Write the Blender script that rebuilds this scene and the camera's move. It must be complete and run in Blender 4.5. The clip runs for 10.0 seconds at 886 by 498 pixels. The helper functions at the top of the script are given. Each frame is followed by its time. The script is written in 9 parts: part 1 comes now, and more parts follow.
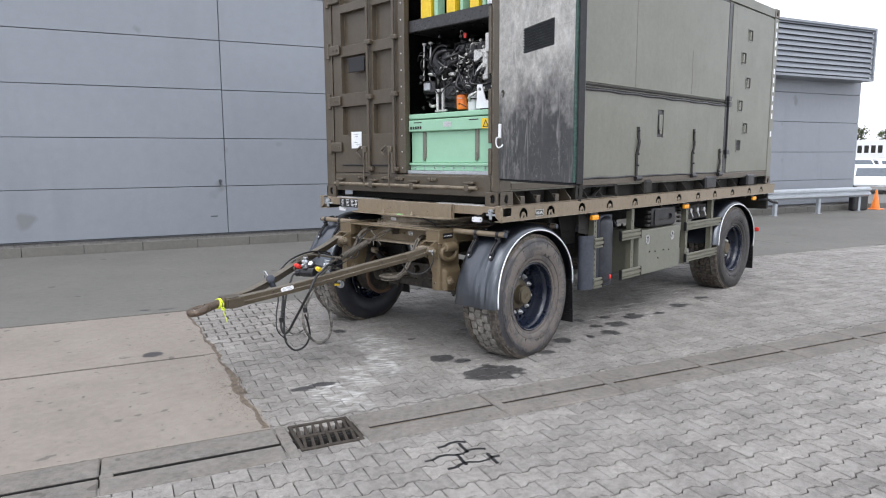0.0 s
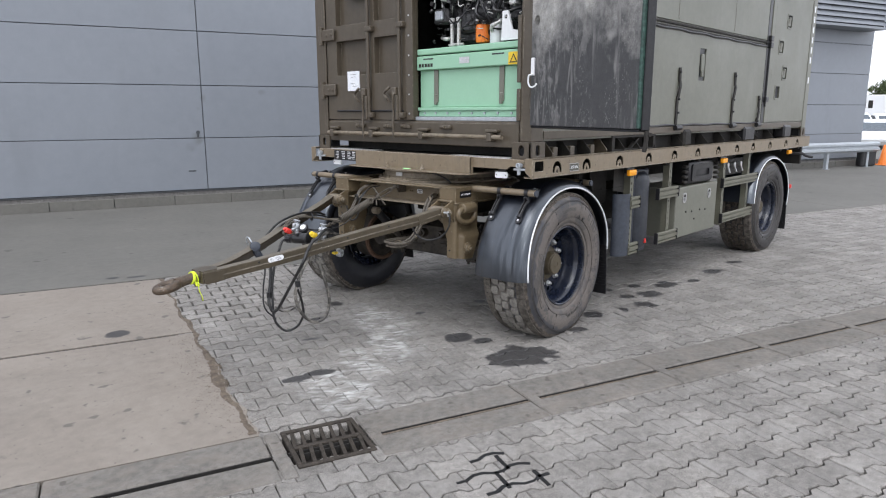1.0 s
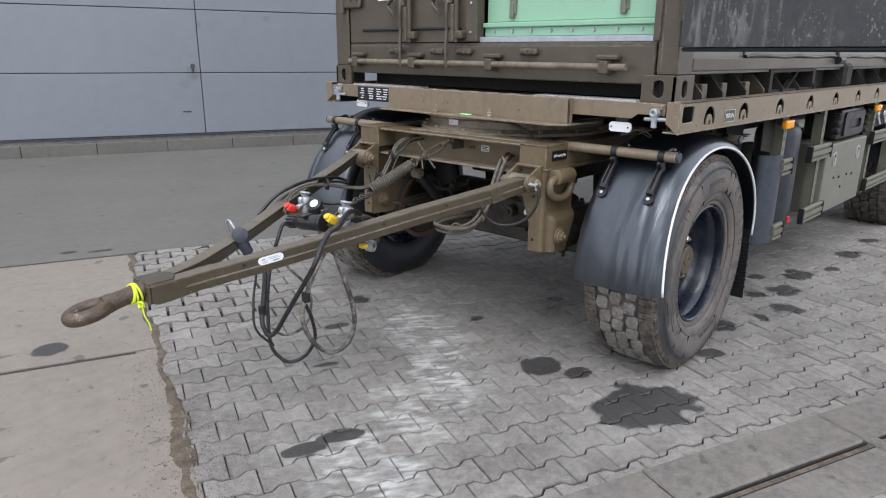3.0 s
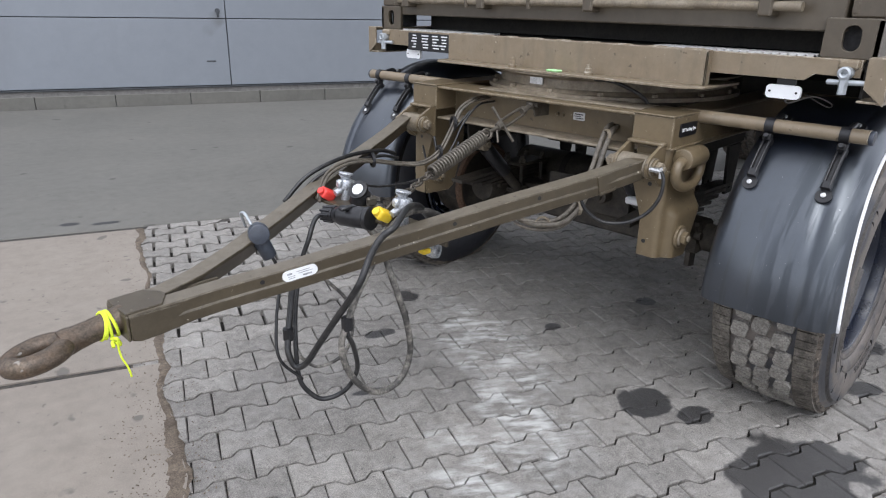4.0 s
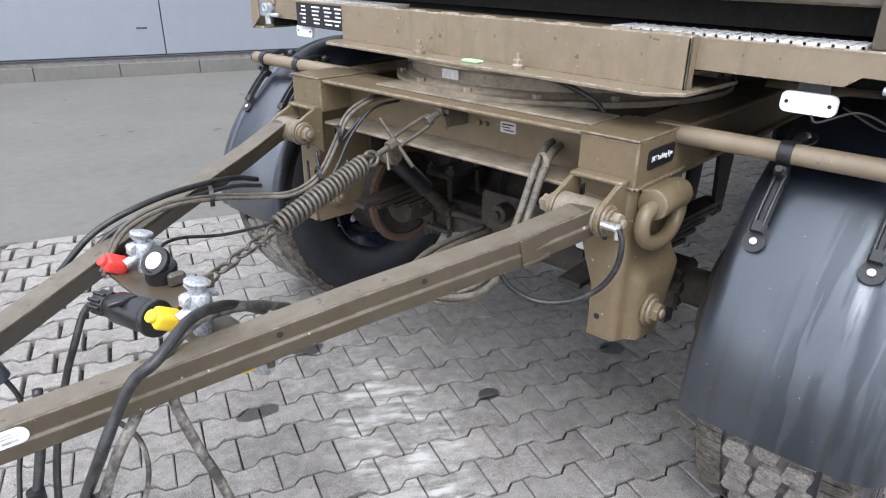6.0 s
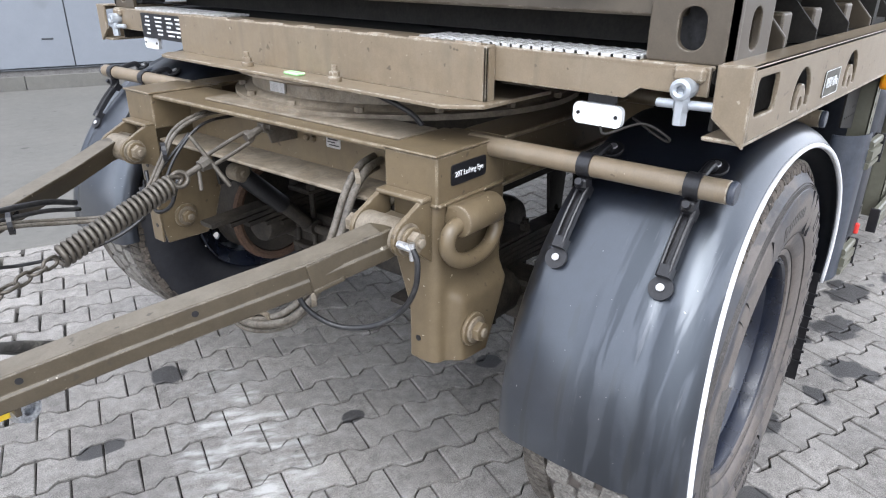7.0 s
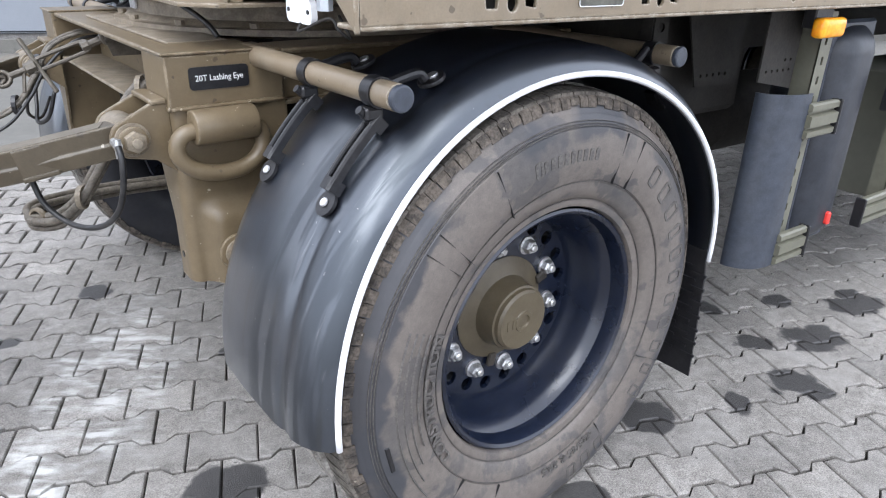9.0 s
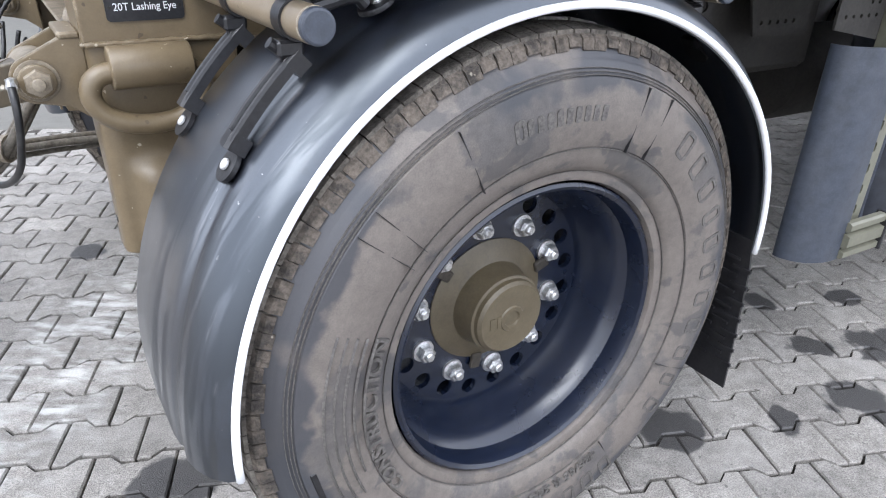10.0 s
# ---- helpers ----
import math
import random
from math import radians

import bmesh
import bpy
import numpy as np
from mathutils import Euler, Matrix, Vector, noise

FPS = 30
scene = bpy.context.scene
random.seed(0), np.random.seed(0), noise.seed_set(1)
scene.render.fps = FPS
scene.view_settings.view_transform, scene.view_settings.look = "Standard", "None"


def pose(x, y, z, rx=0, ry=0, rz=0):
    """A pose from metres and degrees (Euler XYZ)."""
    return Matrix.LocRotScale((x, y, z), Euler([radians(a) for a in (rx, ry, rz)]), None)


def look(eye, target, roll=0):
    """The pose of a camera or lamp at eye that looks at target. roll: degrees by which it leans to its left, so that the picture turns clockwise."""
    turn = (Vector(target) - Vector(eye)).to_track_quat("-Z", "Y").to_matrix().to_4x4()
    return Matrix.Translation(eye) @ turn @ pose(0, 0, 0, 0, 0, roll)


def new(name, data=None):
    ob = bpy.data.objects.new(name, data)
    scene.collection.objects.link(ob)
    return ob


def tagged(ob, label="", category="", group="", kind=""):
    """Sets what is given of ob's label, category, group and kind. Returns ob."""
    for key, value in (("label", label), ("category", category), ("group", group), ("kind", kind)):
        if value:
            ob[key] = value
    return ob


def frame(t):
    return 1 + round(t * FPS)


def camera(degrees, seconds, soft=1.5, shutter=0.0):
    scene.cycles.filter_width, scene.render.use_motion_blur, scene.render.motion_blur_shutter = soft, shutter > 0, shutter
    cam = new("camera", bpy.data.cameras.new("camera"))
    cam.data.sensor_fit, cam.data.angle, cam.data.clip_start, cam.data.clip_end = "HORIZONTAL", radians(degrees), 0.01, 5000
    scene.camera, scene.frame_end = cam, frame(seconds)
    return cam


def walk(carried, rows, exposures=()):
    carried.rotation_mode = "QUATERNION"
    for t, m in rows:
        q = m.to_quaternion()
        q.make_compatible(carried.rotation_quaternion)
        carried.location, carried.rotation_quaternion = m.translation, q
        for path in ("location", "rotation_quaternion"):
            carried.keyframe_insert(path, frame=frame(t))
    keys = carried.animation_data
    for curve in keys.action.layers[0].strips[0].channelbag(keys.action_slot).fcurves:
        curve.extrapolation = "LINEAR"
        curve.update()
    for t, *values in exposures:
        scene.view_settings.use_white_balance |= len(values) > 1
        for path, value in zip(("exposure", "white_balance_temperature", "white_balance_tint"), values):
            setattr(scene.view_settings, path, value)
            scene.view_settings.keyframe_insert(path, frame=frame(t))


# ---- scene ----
cam = camera(67.3, 10.0, 1.1)
PATH = [
    (0, (-4.622, -4.779, 1.743), (-3.227, -3.372, 1.472), -0.3),
    (0.5, (-4.364, -4.393, 1.699), (-2.964, -3.009, 1.349), -0.3),
    (1, (-4.16, -3.981, 1.661), (-2.75, -2.621, 1.259), -0.1),
    (1.5, (-3.921, -3.633, 1.641), (-2.5, -2.301, 1.188), -0.3),
    (2, (-3.618, -3.319, 1.616), (-2.265, -1.927, 1.136), -0.5),
    (2.2, (-3.538, -3.168, 1.617), (-2.189, -1.777, 1.122), -0.1),
    (3.3, (-3.065, -2.369, 1.518), (-1.712, -1.018, 0.932), 0.7),
    (3.5, (-2.964, -2.209, 1.51), (-1.636, -0.84, 0.909), 0.9),
    (4, (-2.785, -1.877, 1.479), (-1.517, -0.495, 0.785), 1.1),
    (4.2, (-2.745, -1.775, 1.487), (-1.48, -0.405, 0.763), 1.3),
    (4.5, (-2.566, -1.677, 1.453), (-1.314, -0.307, 0.709), 0.8),
    (5, (-2.292, -1.564, 1.437), (-1.093, -0.162, 0.664), 1.1),
    (5.2, (-2.21, -1.509, 1.436), (-1.036, -0.096, 0.645), 1.2),
    (6.3, (-1.86, -1.452, 1.512), (-0.548, -0.171, 0.713), 0.3),
    (6.5, (-1.788, -1.509, 1.511), (-0.456, -0.245, 0.718), 0.3),
    (7, (-1.651, -1.641, 1.503), (-0.284, -0.412, 0.715), 0.3),
    (7.5, (-1.447, -1.713, 1.446), (-0.02, -0.56, 0.65), 0.7),
    (8, (-1.247, -1.831, 1.38), (0.151, -0.654, 0.568), 1.0),
    (8.1, (-1.219, -1.855, 1.37), (0.17, -0.672, 0.552), 1.6),
    (8.5, (-1.124, -2.071, 1.373), (0.092, -0.706, 0.561), 1.3),
    (8.7, (-1.086, -2.141, 1.354), (0.055, -0.695, 0.573), 2.6),
    (9, (-0.961, -2.185, 1.324), (0.096, -0.694, 0.512), 1.3),
    (9.5, (-0.775, -2.168, 1.285), (0.201, -0.66, 0.405), 1.4),
    (10, (-0.666, -2.051, 1.234), (0.222, -0.507, 0.324), 1.4),
]
EXPOSURES = [(0, 1.24, 6500, 10), (1, 1.11, 6500, 10), (2, 1.06, 6480, 10), (3.5, 1.16, 6450, 10), (4, 1.24, 6420, 10), (4.5, 1.47, 6410, 10), (5, 1.62, 6400, 10), (6.5, 1.97, 6320, 10), (7, 1.93, 6300, 10), (8, 1.86, 6250, 10), (9, 1.91, 6230, 10), (9.5, 1.90, 6230, 10), (10, 2.06, 6230, 10)]
walk(cam, [(t, look(eye, target, roll)) for t, eye, target, roll in PATH], EXPOSURES)

# ---- light ----
SUN_EL, SUN_AZ = radians(54), radians(225)
world = bpy.data.worlds.new("overcast_sky")
scene.world = world
world.use_nodes = True
wn = world.node_tree
wn.nodes.clear()
sky = wn.nodes.new("ShaderNodeTexSky")
sky.sky_type, sky.sun_disc = "NISHITA", False
sky.sun_elevation, sky.sun_rotation, sky.air_density, sky.dust_density, sky.ozone_density = SUN_EL, SUN_AZ, 1.0, 1.0, 1.0
grey = wn.nodes.new("ShaderNodeMix")
grey.data_type = "RGBA"
grey.inputs[0].default_value = 0.86
grey.inputs[7].default_value = (7.40, 7.6, 8.35, 1)      # the even cloud layer before the sky
back = wn.nodes.new("ShaderNodeBackground")
back.inputs["Strength"].default_value = 0.06
# an overcast sky is darker towards the horizon than overhead
where = wn.nodes.new("ShaderNodeTexCoord")
axes = wn.nodes.new("ShaderNodeSeparateXYZ")
wn.links.new(where.outputs["Generated"], axes.inputs[0])
rise = wn.nodes.new("ShaderNodeMapRange")
rise.inputs["From Min"].default_value, rise.inputs["From Max"].default_value = 0.0, 1.0
rise.inputs["To Min"].default_value, rise.inputs["To Max"].default_value = 0.096, 0.088
wn.links.new(axes.outputs["Z"], rise.inputs["Value"])
wn.links.new(rise.outputs["Result"], back.inputs["Strength"])
wout = wn.nodes.new("ShaderNodeOutputWorld")
wn.links.new(sky.outputs[0], grey.inputs[6])
wn.links.new(grey.outputs[2], back.inputs["Color"])
wn.links.new(back.outputs[0], wout.inputs["Surface"])
sun = new("sun", bpy.data.lights.new("sun", "SUN"))
sun.data.energy, sun.data.angle, sun.data.color = 0.85, radians(45), (0.975, 0.985, 1.0)
sun.matrix_basis = look((math.sin(SUN_AZ) * math.cos(SUN_EL) * 50, math.cos(SUN_AZ) * math.cos(SUN_EL) * 50, math.sin(SUN_EL) * 50), (0, 0, 0))
scene.view_settings.exposure = 0.0


# ---- materials ----
def mat(name, base, rough=0.6, metal=0.0, second=None, scale=3.0, amount=0.5, fine=60.0, bump=0.1, dust=None, dust_amount=0.0, island=0.0, obj=0.0, spec=0.5, coat=0.0, sharp=(0.35, 0.7), dist=0.004, grain_amount=0.4, mid=0.25, streak=None, specks=None, climb=None, worn=None):
    """A procedural surface: base and a second tone in large patches, fine grain, bump, an optional layer of dust or stains."""
    m = bpy.data.materials.new(name)
    m.use_nodes = True
    n, l = m.node_tree.nodes, m.node_tree.links
    bsdf = n["Principled BSDF"]
    bsdf.inputs["Roughness"].default_value, bsdf.inputs["Metallic"].default_value = rough, metal
    bsdf.inputs["Specular IOR Level"].default_value = spec
    bsdf.inputs["Coat Weight"].default_value = coat
    geo = n.new("ShaderNodeNewGeometry")
    second = second or tuple(c * 0.72 for c in base)

    def noise_at(s, detail=5.0, rough_=0.6):
        t = n.new("ShaderNodeTexNoise")
        t.inputs["Scale"].default_value, t.inputs["Detail"].default_value, t.inputs["Roughness"].default_value = s, detail, rough_
        l.new(geo.outputs["Position"], t.inputs["Vector"])
        return t

    def ramp(sock, a, b):
        r = n.new("ShaderNodeMapRange")
        r.inputs["From Min"].default_value, r.inputs["From Max"].default_value = a, b
        l.new(sock, r.inputs["Value"])
        return r.outputs["Result"]

    def mixed(fac, a, b, kind="MIX"):
        x = n.new("ShaderNodeMix")
        x.data_type, x.blend_type = "RGBA", kind
        for sock, v in ((x.inputs[0], fac), (x.inputs[6], a), (x.inputs[7], b)):
            if isinstance(v, (int, float)):
                sock.default_value = v
            elif isinstance(v, tuple):
                sock.default_value = (*v, 1)
            else:
                l.new(v, sock)
        return x.outputs[2]

    def times(sock, k):
        x = n.new("ShaderNodeMath")
        x.operation = "MULTIPLY"
        l.new(sock, x.inputs[0])
        x.inputs[1].default_value = k
        return x.outputs[0]

    big, small = noise_at(scale), noise_at(fine, 3.0)
    col = mixed(times(ramp(big.outputs["Fac"], *sharp), amount), base, second)
    grain = ramp(small.outputs["Fac"], 0.3, 0.7)
    patchy = ramp(noise_at((scale * fine) ** 0.5, 6.0, 0.65).outputs["Fac"], 0.3, 0.7)
    col = mixed(mid, col, patchy, "OVERLAY")
    col = mixed(grain_amount, col, grain, "OVERLAY")
    if obj or island:
        info = n.new("ShaderNodeObjectInfo")
        src = info.outputs["Random"] if obj else geo.outputs["Random Per Island"]
        v = n.new("ShaderNodeMapRange")
        k = obj or island
        v.inputs["To Min"].default_value, v.inputs["To Max"].default_value = 1 - k, 1 + k
        l.new(src, v.inputs["Value"])
        h = n.new("ShaderNodeHueSaturation")
        l.new(v.outputs["Result"], h.inputs["Value"])
        l.new(col, h.inputs["Color"])
        col = h.outputs["Color"]
    if dust:
        d = noise_at(scale * 2.3, 8.0, 0.7)
        col = mixed(times(ramp(d.outputs["Fac"], 0.45, 0.75), dust_amount), col, dust)
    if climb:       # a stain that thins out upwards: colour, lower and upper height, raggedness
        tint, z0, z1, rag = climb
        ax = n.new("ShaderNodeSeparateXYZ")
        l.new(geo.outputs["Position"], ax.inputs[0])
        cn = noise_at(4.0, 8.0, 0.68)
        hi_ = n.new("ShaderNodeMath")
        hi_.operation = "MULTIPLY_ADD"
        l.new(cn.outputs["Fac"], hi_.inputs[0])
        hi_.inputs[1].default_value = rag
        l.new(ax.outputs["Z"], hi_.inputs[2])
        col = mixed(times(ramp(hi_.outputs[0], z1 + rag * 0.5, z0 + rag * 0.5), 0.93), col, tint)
    for tint, size, lo, hi in specks or ():
        col = mixed(times(ramp(noise_at(size, 2.0, 0.5).outputs["Fac"], lo, hi), 0.8), col, tint)
    wet = None
    if streak:      # runs and smears: colour, amount, the noise's scale along x, y, z, its limits
        tint, k_s, size, lo, hi = streak
        mp = n.new("ShaderNodeMapping")
        mp.inputs["Scale"].default_value = size
        l.new(geo.outputs["Position"], mp.inputs["Vector"])
        sn = n.new("ShaderNodeTexNoise")
        sn.inputs["Scale"].default_value, sn.inputs["Detail"].default_value, sn.inputs["Distortion"].default_value = 1.0, 5.0, 0.4
        l.new(mp.outputs[0], sn.inputs["Vector"])
        wet = times(ramp(sn.outputs["Fac"], lo, hi), k_s)
        col = mixed(wet, col, tint)
    soft_edge = None
    if worn:        # pale edges, rubbed paint and painted-in glints alike: colour and amount
        soft_edge = n.new("ShaderNodeBevel")
        soft_edge.samples = 4
        soft_edge.inputs["Radius"].default_value = 0.006
        dot = n.new("ShaderNodeVectorMath")
        dot.operation = "DOT_PRODUCT"
        l.new(soft_edge.outputs["Normal"], dot.inputs[0])
        l.new(geo.outputs["Normal"], dot.inputs[1])
        edge = ramp(dot.outputs["Value"], 0.985, 0.90)
        breaks = ramp(noise_at(34.0, 4.0, 0.7).outputs["Fac"], 0.44, 0.6)
        both = n.new("ShaderNodeMath")
        both.operation = "MULTIPLY"
        l.new(edge, both.inputs[0])
        l.new(breaks, both.inputs[1])
        col = mixed(times(both.outputs[0], worn[1]), col, worn[0])
    l.new(col, bsdf.inputs["Base Color"])
    rr = n.new("ShaderNodeMapRange")
    rr.inputs["To Min"].default_value, rr.inputs["To Max"].default_value = max(rough - 0.12, 0.03), min(rough + 0.12, 1)
    l.new(big.outputs["Fac"], rr.inputs["Value"])
    l.new(rr.outputs["Result"], bsdf.inputs["Roughness"])
    if bump:
        b = n.new("ShaderNodeBump")
        b.inputs["Strength"].default_value, b.inputs["Distance"].default_value = bump, dist
        l.new(small.outputs["Fac"], b.inputs["Height"])
        if soft_edge:
            l.new(soft_edge.outputs["Normal"], b.inputs["Normal"])
        l.new(b.outputs["Normal"], bsdf.inputs["Normal"])
    return m


# oil spots and chalky scuffs on the paving: x, y, half length, half width in metres
OIL = ((-0.616, -1.32, 0.30, 0.20), (-0.645, -0.745, 0.12, 0.12), (-0.57, -0.92, 0.09, 0.06), (-1.94, -0.54, 0.11, 0.05), (-1.77, -0.56, 0.11, 0.05), (-0.72, 0.66, 0.07, 0.075), (-1.08, 0.40, 0.085, 0.05), (-0.40, -0.085, 0.05, 0.04), (-1.75, 3.05, 0.07, 0.04), (-1.55, 2.93, 0.10, 0.035),
       (0.57, -1.17, 0.10, 0.09), (0.14, -1.29, 0.10, 0.06), (0.214, -0.223, 0.06, 0.06), (-1.43, 0.03, 0.08, 0.025), (-2.394, 1.186, 0.10, 0.09))
OIL_TRACK = ((1.94, -1.17, 0.17, 0.09), (1.50, -1.20, 0.14, 0.10), (0.87, -1.285, 0.06, 0.07), (2.80, -1.27, 0.13, 0.10), (2.27, -1.28, 0.09, 0.07), (1.668, -0.96, 0.07, 0.065), (1.276, -1.11, 0.08, 0.06), (1.15, -1.34, 0.12, 0.09), (1.353, -0.84, 0.06, 0.07), (1.978, -1.10, 0.08, 0.06), (3.4, -1.25, 0.14, 0.06))
CHALK = ((-0.80, -0.05, 0.24, 0.66), (-1.80, -0.86, 0.28, 0.46), (-1.05, -0.46, 0.22, 0.42), (-1.40, -0.62, 0.26, 0.30))


def marks_group():
    g = bpy.data.node_groups.new("yard_marks", "ShaderNodeTree")
    for nm, sort in (("Oil", "NodeSocketFloat"), ("Chalk", "NodeSocketFloat")):
        g.interface.new_socket(nm, in_out="OUTPUT", socket_type=sort)
    n, l = g.nodes, g.links
    geo, out = n.new("ShaderNodeNewGeometry"), n.new("NodeGroupOutput")

    def math_(op, *a):
        x = n.new("ShaderNodeMath")
        x.operation = op
        for i, v in enumerate(a):
            if isinstance(v, (int, float)):
                x.inputs[i].default_value = v
            else:
                l.new(v, x.inputs[i])
        return x.outputs[0]

    warp = n.new("ShaderNodeTexNoise")
    warp.inputs["Scale"].default_value, warp.inputs["Detail"].default_value = 10.0, 7.0
    l.new(geo.outputs["Position"], warp.inputs["Vector"])

    def field(spots, ragged):
        total = None
        for x, y, rx, ry in spots:
            mp = n.new("ShaderNodeMapping")
            mp.vector_type = "TEXTURE"
            mp.inputs["Location"].default_value = (x, y, 0)
            mp.inputs["Rotation"].default_value = (0, 0, radians(-19.6))
            mp.inputs["Scale"].default_value = (rx, ry, 1)
            l.new(geo.outputs["Position"], mp.inputs["Vector"])
            ln = n.new("ShaderNodeVectorMath")
            ln.operation = "LENGTH"
            l.new(mp.outputs[0], ln.inputs[0])
            total = ln.outputs["Value"] if total is None else math_("MINIMUM", total, ln.outputs["Value"])
        return math_("ADD", total, math_("MULTIPLY", math_("SUBTRACT", warp.outputs["Fac"], 0.5), ragged))

    def fade(v, a, b_):
        r = n.new("ShaderNodeMapRange")
        r.interpolation_type = "SMOOTHSTEP"
        r.inputs["From Min"].default_value, r.inputs["From Max"].default_value = a, b_
        r.inputs["To Min"].default_value, r.inputs["To Max"].default_value = 1, 0
        l.new(v, r.inputs["Value"])
        return r.outputs["Result"]

    l.new(math_("MAXIMUM", fade(field(OIL, 1.0), 0.84, 0.98), fade(field(OIL_TRACK, 2.0), 0.78, 0.96)), out.inputs["Oil"])
    mp = n.new("ShaderNodeMapping")
    mp.vector_type = "TEXTURE"
    mp.inputs["Rotation"].default_value = (0, 0, radians(-32))
    mp.inputs["Scale"].default_value = (0.11, 0.03, 1)
    l.new(geo.outputs["Position"], mp.inputs["Vector"])
    st = n.new("ShaderNodeTexNoise")
    st.inputs["Scale"].default_value, st.inputs["Detail"].default_value = 1.0, 4.0
    l.new(mp.outputs[0], st.inputs["Vector"])
    streak = n.new("ShaderNodeMapRange")
    streak.inputs["From Min"].default_value, streak.inputs["From Max"].default_value = 0.40, 0.60
    l.new(st.outputs["Fac"], streak.inputs["Value"])
    clots = n.new("ShaderNodeTexNoise")
    clots.inputs["Scale"].default_value, clots.inputs["Detail"].default_value = 7.0, 6.0
    l.new(geo.outputs["Position"], clots.inputs["Vector"])
    clot = n.new("ShaderNodeMapRange")
    clot.inputs["From Min"].default_value, clot.inputs["From Max"].default_value = 0.38, 0.58
    l.new(clots.outputs["Fac"], clot.inputs["Value"])
    l.new(math_("MULTIPLY", math_("MULTIPLY", fade(field(CHALK, 1.3), 0.35, 1.15), streak.outputs["Result"]), clot.outputs["Result"]), out.inputs["Chalk"])
    return g


YARD_MARKS = marks_group()


def marked(m):
    """Lays the oil spots and scuffs over a paving material."""
    n, l = m.node_tree.nodes, m.node_tree.links
    bsdf = n["Principled BSDF"]
    g = n.new("ShaderNodeGroup")
    g.node_tree = YARD_MARKS
    col = bsdf.inputs["Base Color"].links[0].from_socket
    for sock, tint, k in (("Chalk", (0.66, 0.66, 0.64), 0.68), ("Oil", (0.030, 0.029, 0.030), 0.88)):
        f = n.new("ShaderNodeMath")
        f.operation = "MULTIPLY"
        f.inputs[1].default_value = k
        l.new(g.outputs[sock], f.inputs[0])
        x = n.new("ShaderNodeMix")
        x.data_type = "RGBA"
        l.new(f.outputs[0], x.inputs[0])
        l.new(col, x.inputs[6])
        x.inputs[7].default_value = (*tint, 1)
        col = x.outputs[2]
    l.new(col, bsdf.inputs["Base Color"])
    rough = bsdf.inputs["Roughness"].links[0].from_socket
    r = n.new("ShaderNodeMix")
    l.new(g.outputs["Oil"], r.inputs[0])
    l.new(rough, r.inputs[2])
    r.inputs[3].default_value = 0.45
    l.new(r.outputs[0], bsdf.inputs["Roughness"])
    return m


OLIVE = mat("olive_brown_paint", (0.217, 0.170, 0.114), 0.33, scale=2.2, amount=0.3, dust=(0.30, 0.262, 0.205), dust_amount=0.3, bump=0.05, fine=300, grain_amount=0.07, mid=0.1, streak=((0.14, 0.116, 0.084), 0.35, (26, 26, 3), 0.54, 0.72), specks=(((0.09, 0.07, 0.048), 38, 0.70, 0.72), ((0.42, 0.37, 0.29), 61, 0.745, 0.76)), worn=((0.56, 0.51, 0.42), 0.9))
# grime, darkened further to hold the shade of the arms' sides
GRIMY_SHADE = mat("grimy_shaded_drawbar_paint", (0.070, 0.055, 0.035), 0.36, second=(0.046, 0.036, 0.023), scale=4, amount=0.5, dust=(0.15, 0.125, 0.09), dust_amount=0.22, bump=0.05, fine=300, grain_amount=0.1, mid=0.12, specks=(((0.05, 0.04, 0.03), 33, 0.69, 0.73), ((0.40, 0.36, 0.29), 70, 0.745, 0.76)), worn=((0.32, 0.28, 0.21), 0.45))
# darker, browner copy of the flatbed's olive
DOLLY = mat("brown_dolly_tone", (0.150, 0.113, 0.066), 0.34, second=(0.118, 0.088, 0.052), scale=2.6, amount=0.4, dust=(0.24, 0.195, 0.135), dust_amount=0.18, bump=0.05, fine=300, grain_amount=0.07, mid=0.1, streak=((0.095, 0.074, 0.046), 0.35, (26, 26, 3), 0.54, 0.72), specks=(((0.07, 0.052, 0.034), 38, 0.70, 0.72), ((0.50, 0.45, 0.36), 74, 0.735, 0.75)), worn=((0.46, 0.40, 0.30), 0.65))
BROWN = mat("brown_container_paint", (0.08288, 0.0666, 0.04736), 0.4, scale=2.2, amount=0.3, dust=(0.1406, 0.1221, 0.0925), dust_amount=0.25, bump=0.05, fine=300, grain_amount=0.06, mid=0.1, streak=((0.065, 0.052, 0.038), 0.4, (20, 20, 2), 0.52, 0.72), worn=((0.30, 0.26, 0.20), 0.7))
OLIVE_SIDE = mat("olive_grey_paint", (0.158, 0.159, 0.128), 0.42, scale=1.6, amount=0.2, dust=(0.25, 0.245, 0.205), dust_amount=0.2, bump=0.04, fine=300, grain_amount=0.05, mid=0.07, streak=((0.12, 0.118, 0.095), 0.35, (14, 14, 1.2), 0.55, 0.75), worn=((0.34, 0.33, 0.28), 0.5))
OLIVE_DUSTY = mat("dusty_olive_paint", (0.182, 0.148, 0.104), 0.55, second=(0.10, 0.08, 0.056), scale=7, amount=0.6, dust=(0.34, 0.30, 0.24), dust_amount=0.6, bump=0.15, fine=240, grain_amount=0.25, sharp=(0.45, 0.6))
RUBBER = mat("tyre_rubber", (0.13, 0.1132, 0.1006), 0.55, second=(0.05535, 0.05535, 0.0587), scale=6, amount=0.6, dust=(0.1636, 0.141, 0.1224), dust_amount=0.5, bump=0.12, fine=420, spec=0.45, sharp=(0.50, 0.54), grain_amount=0.14, mid=0.16, streak=((0.05, 0.05, 0.053), 0.6, (9, 2, 13), 0.60, 0.63))
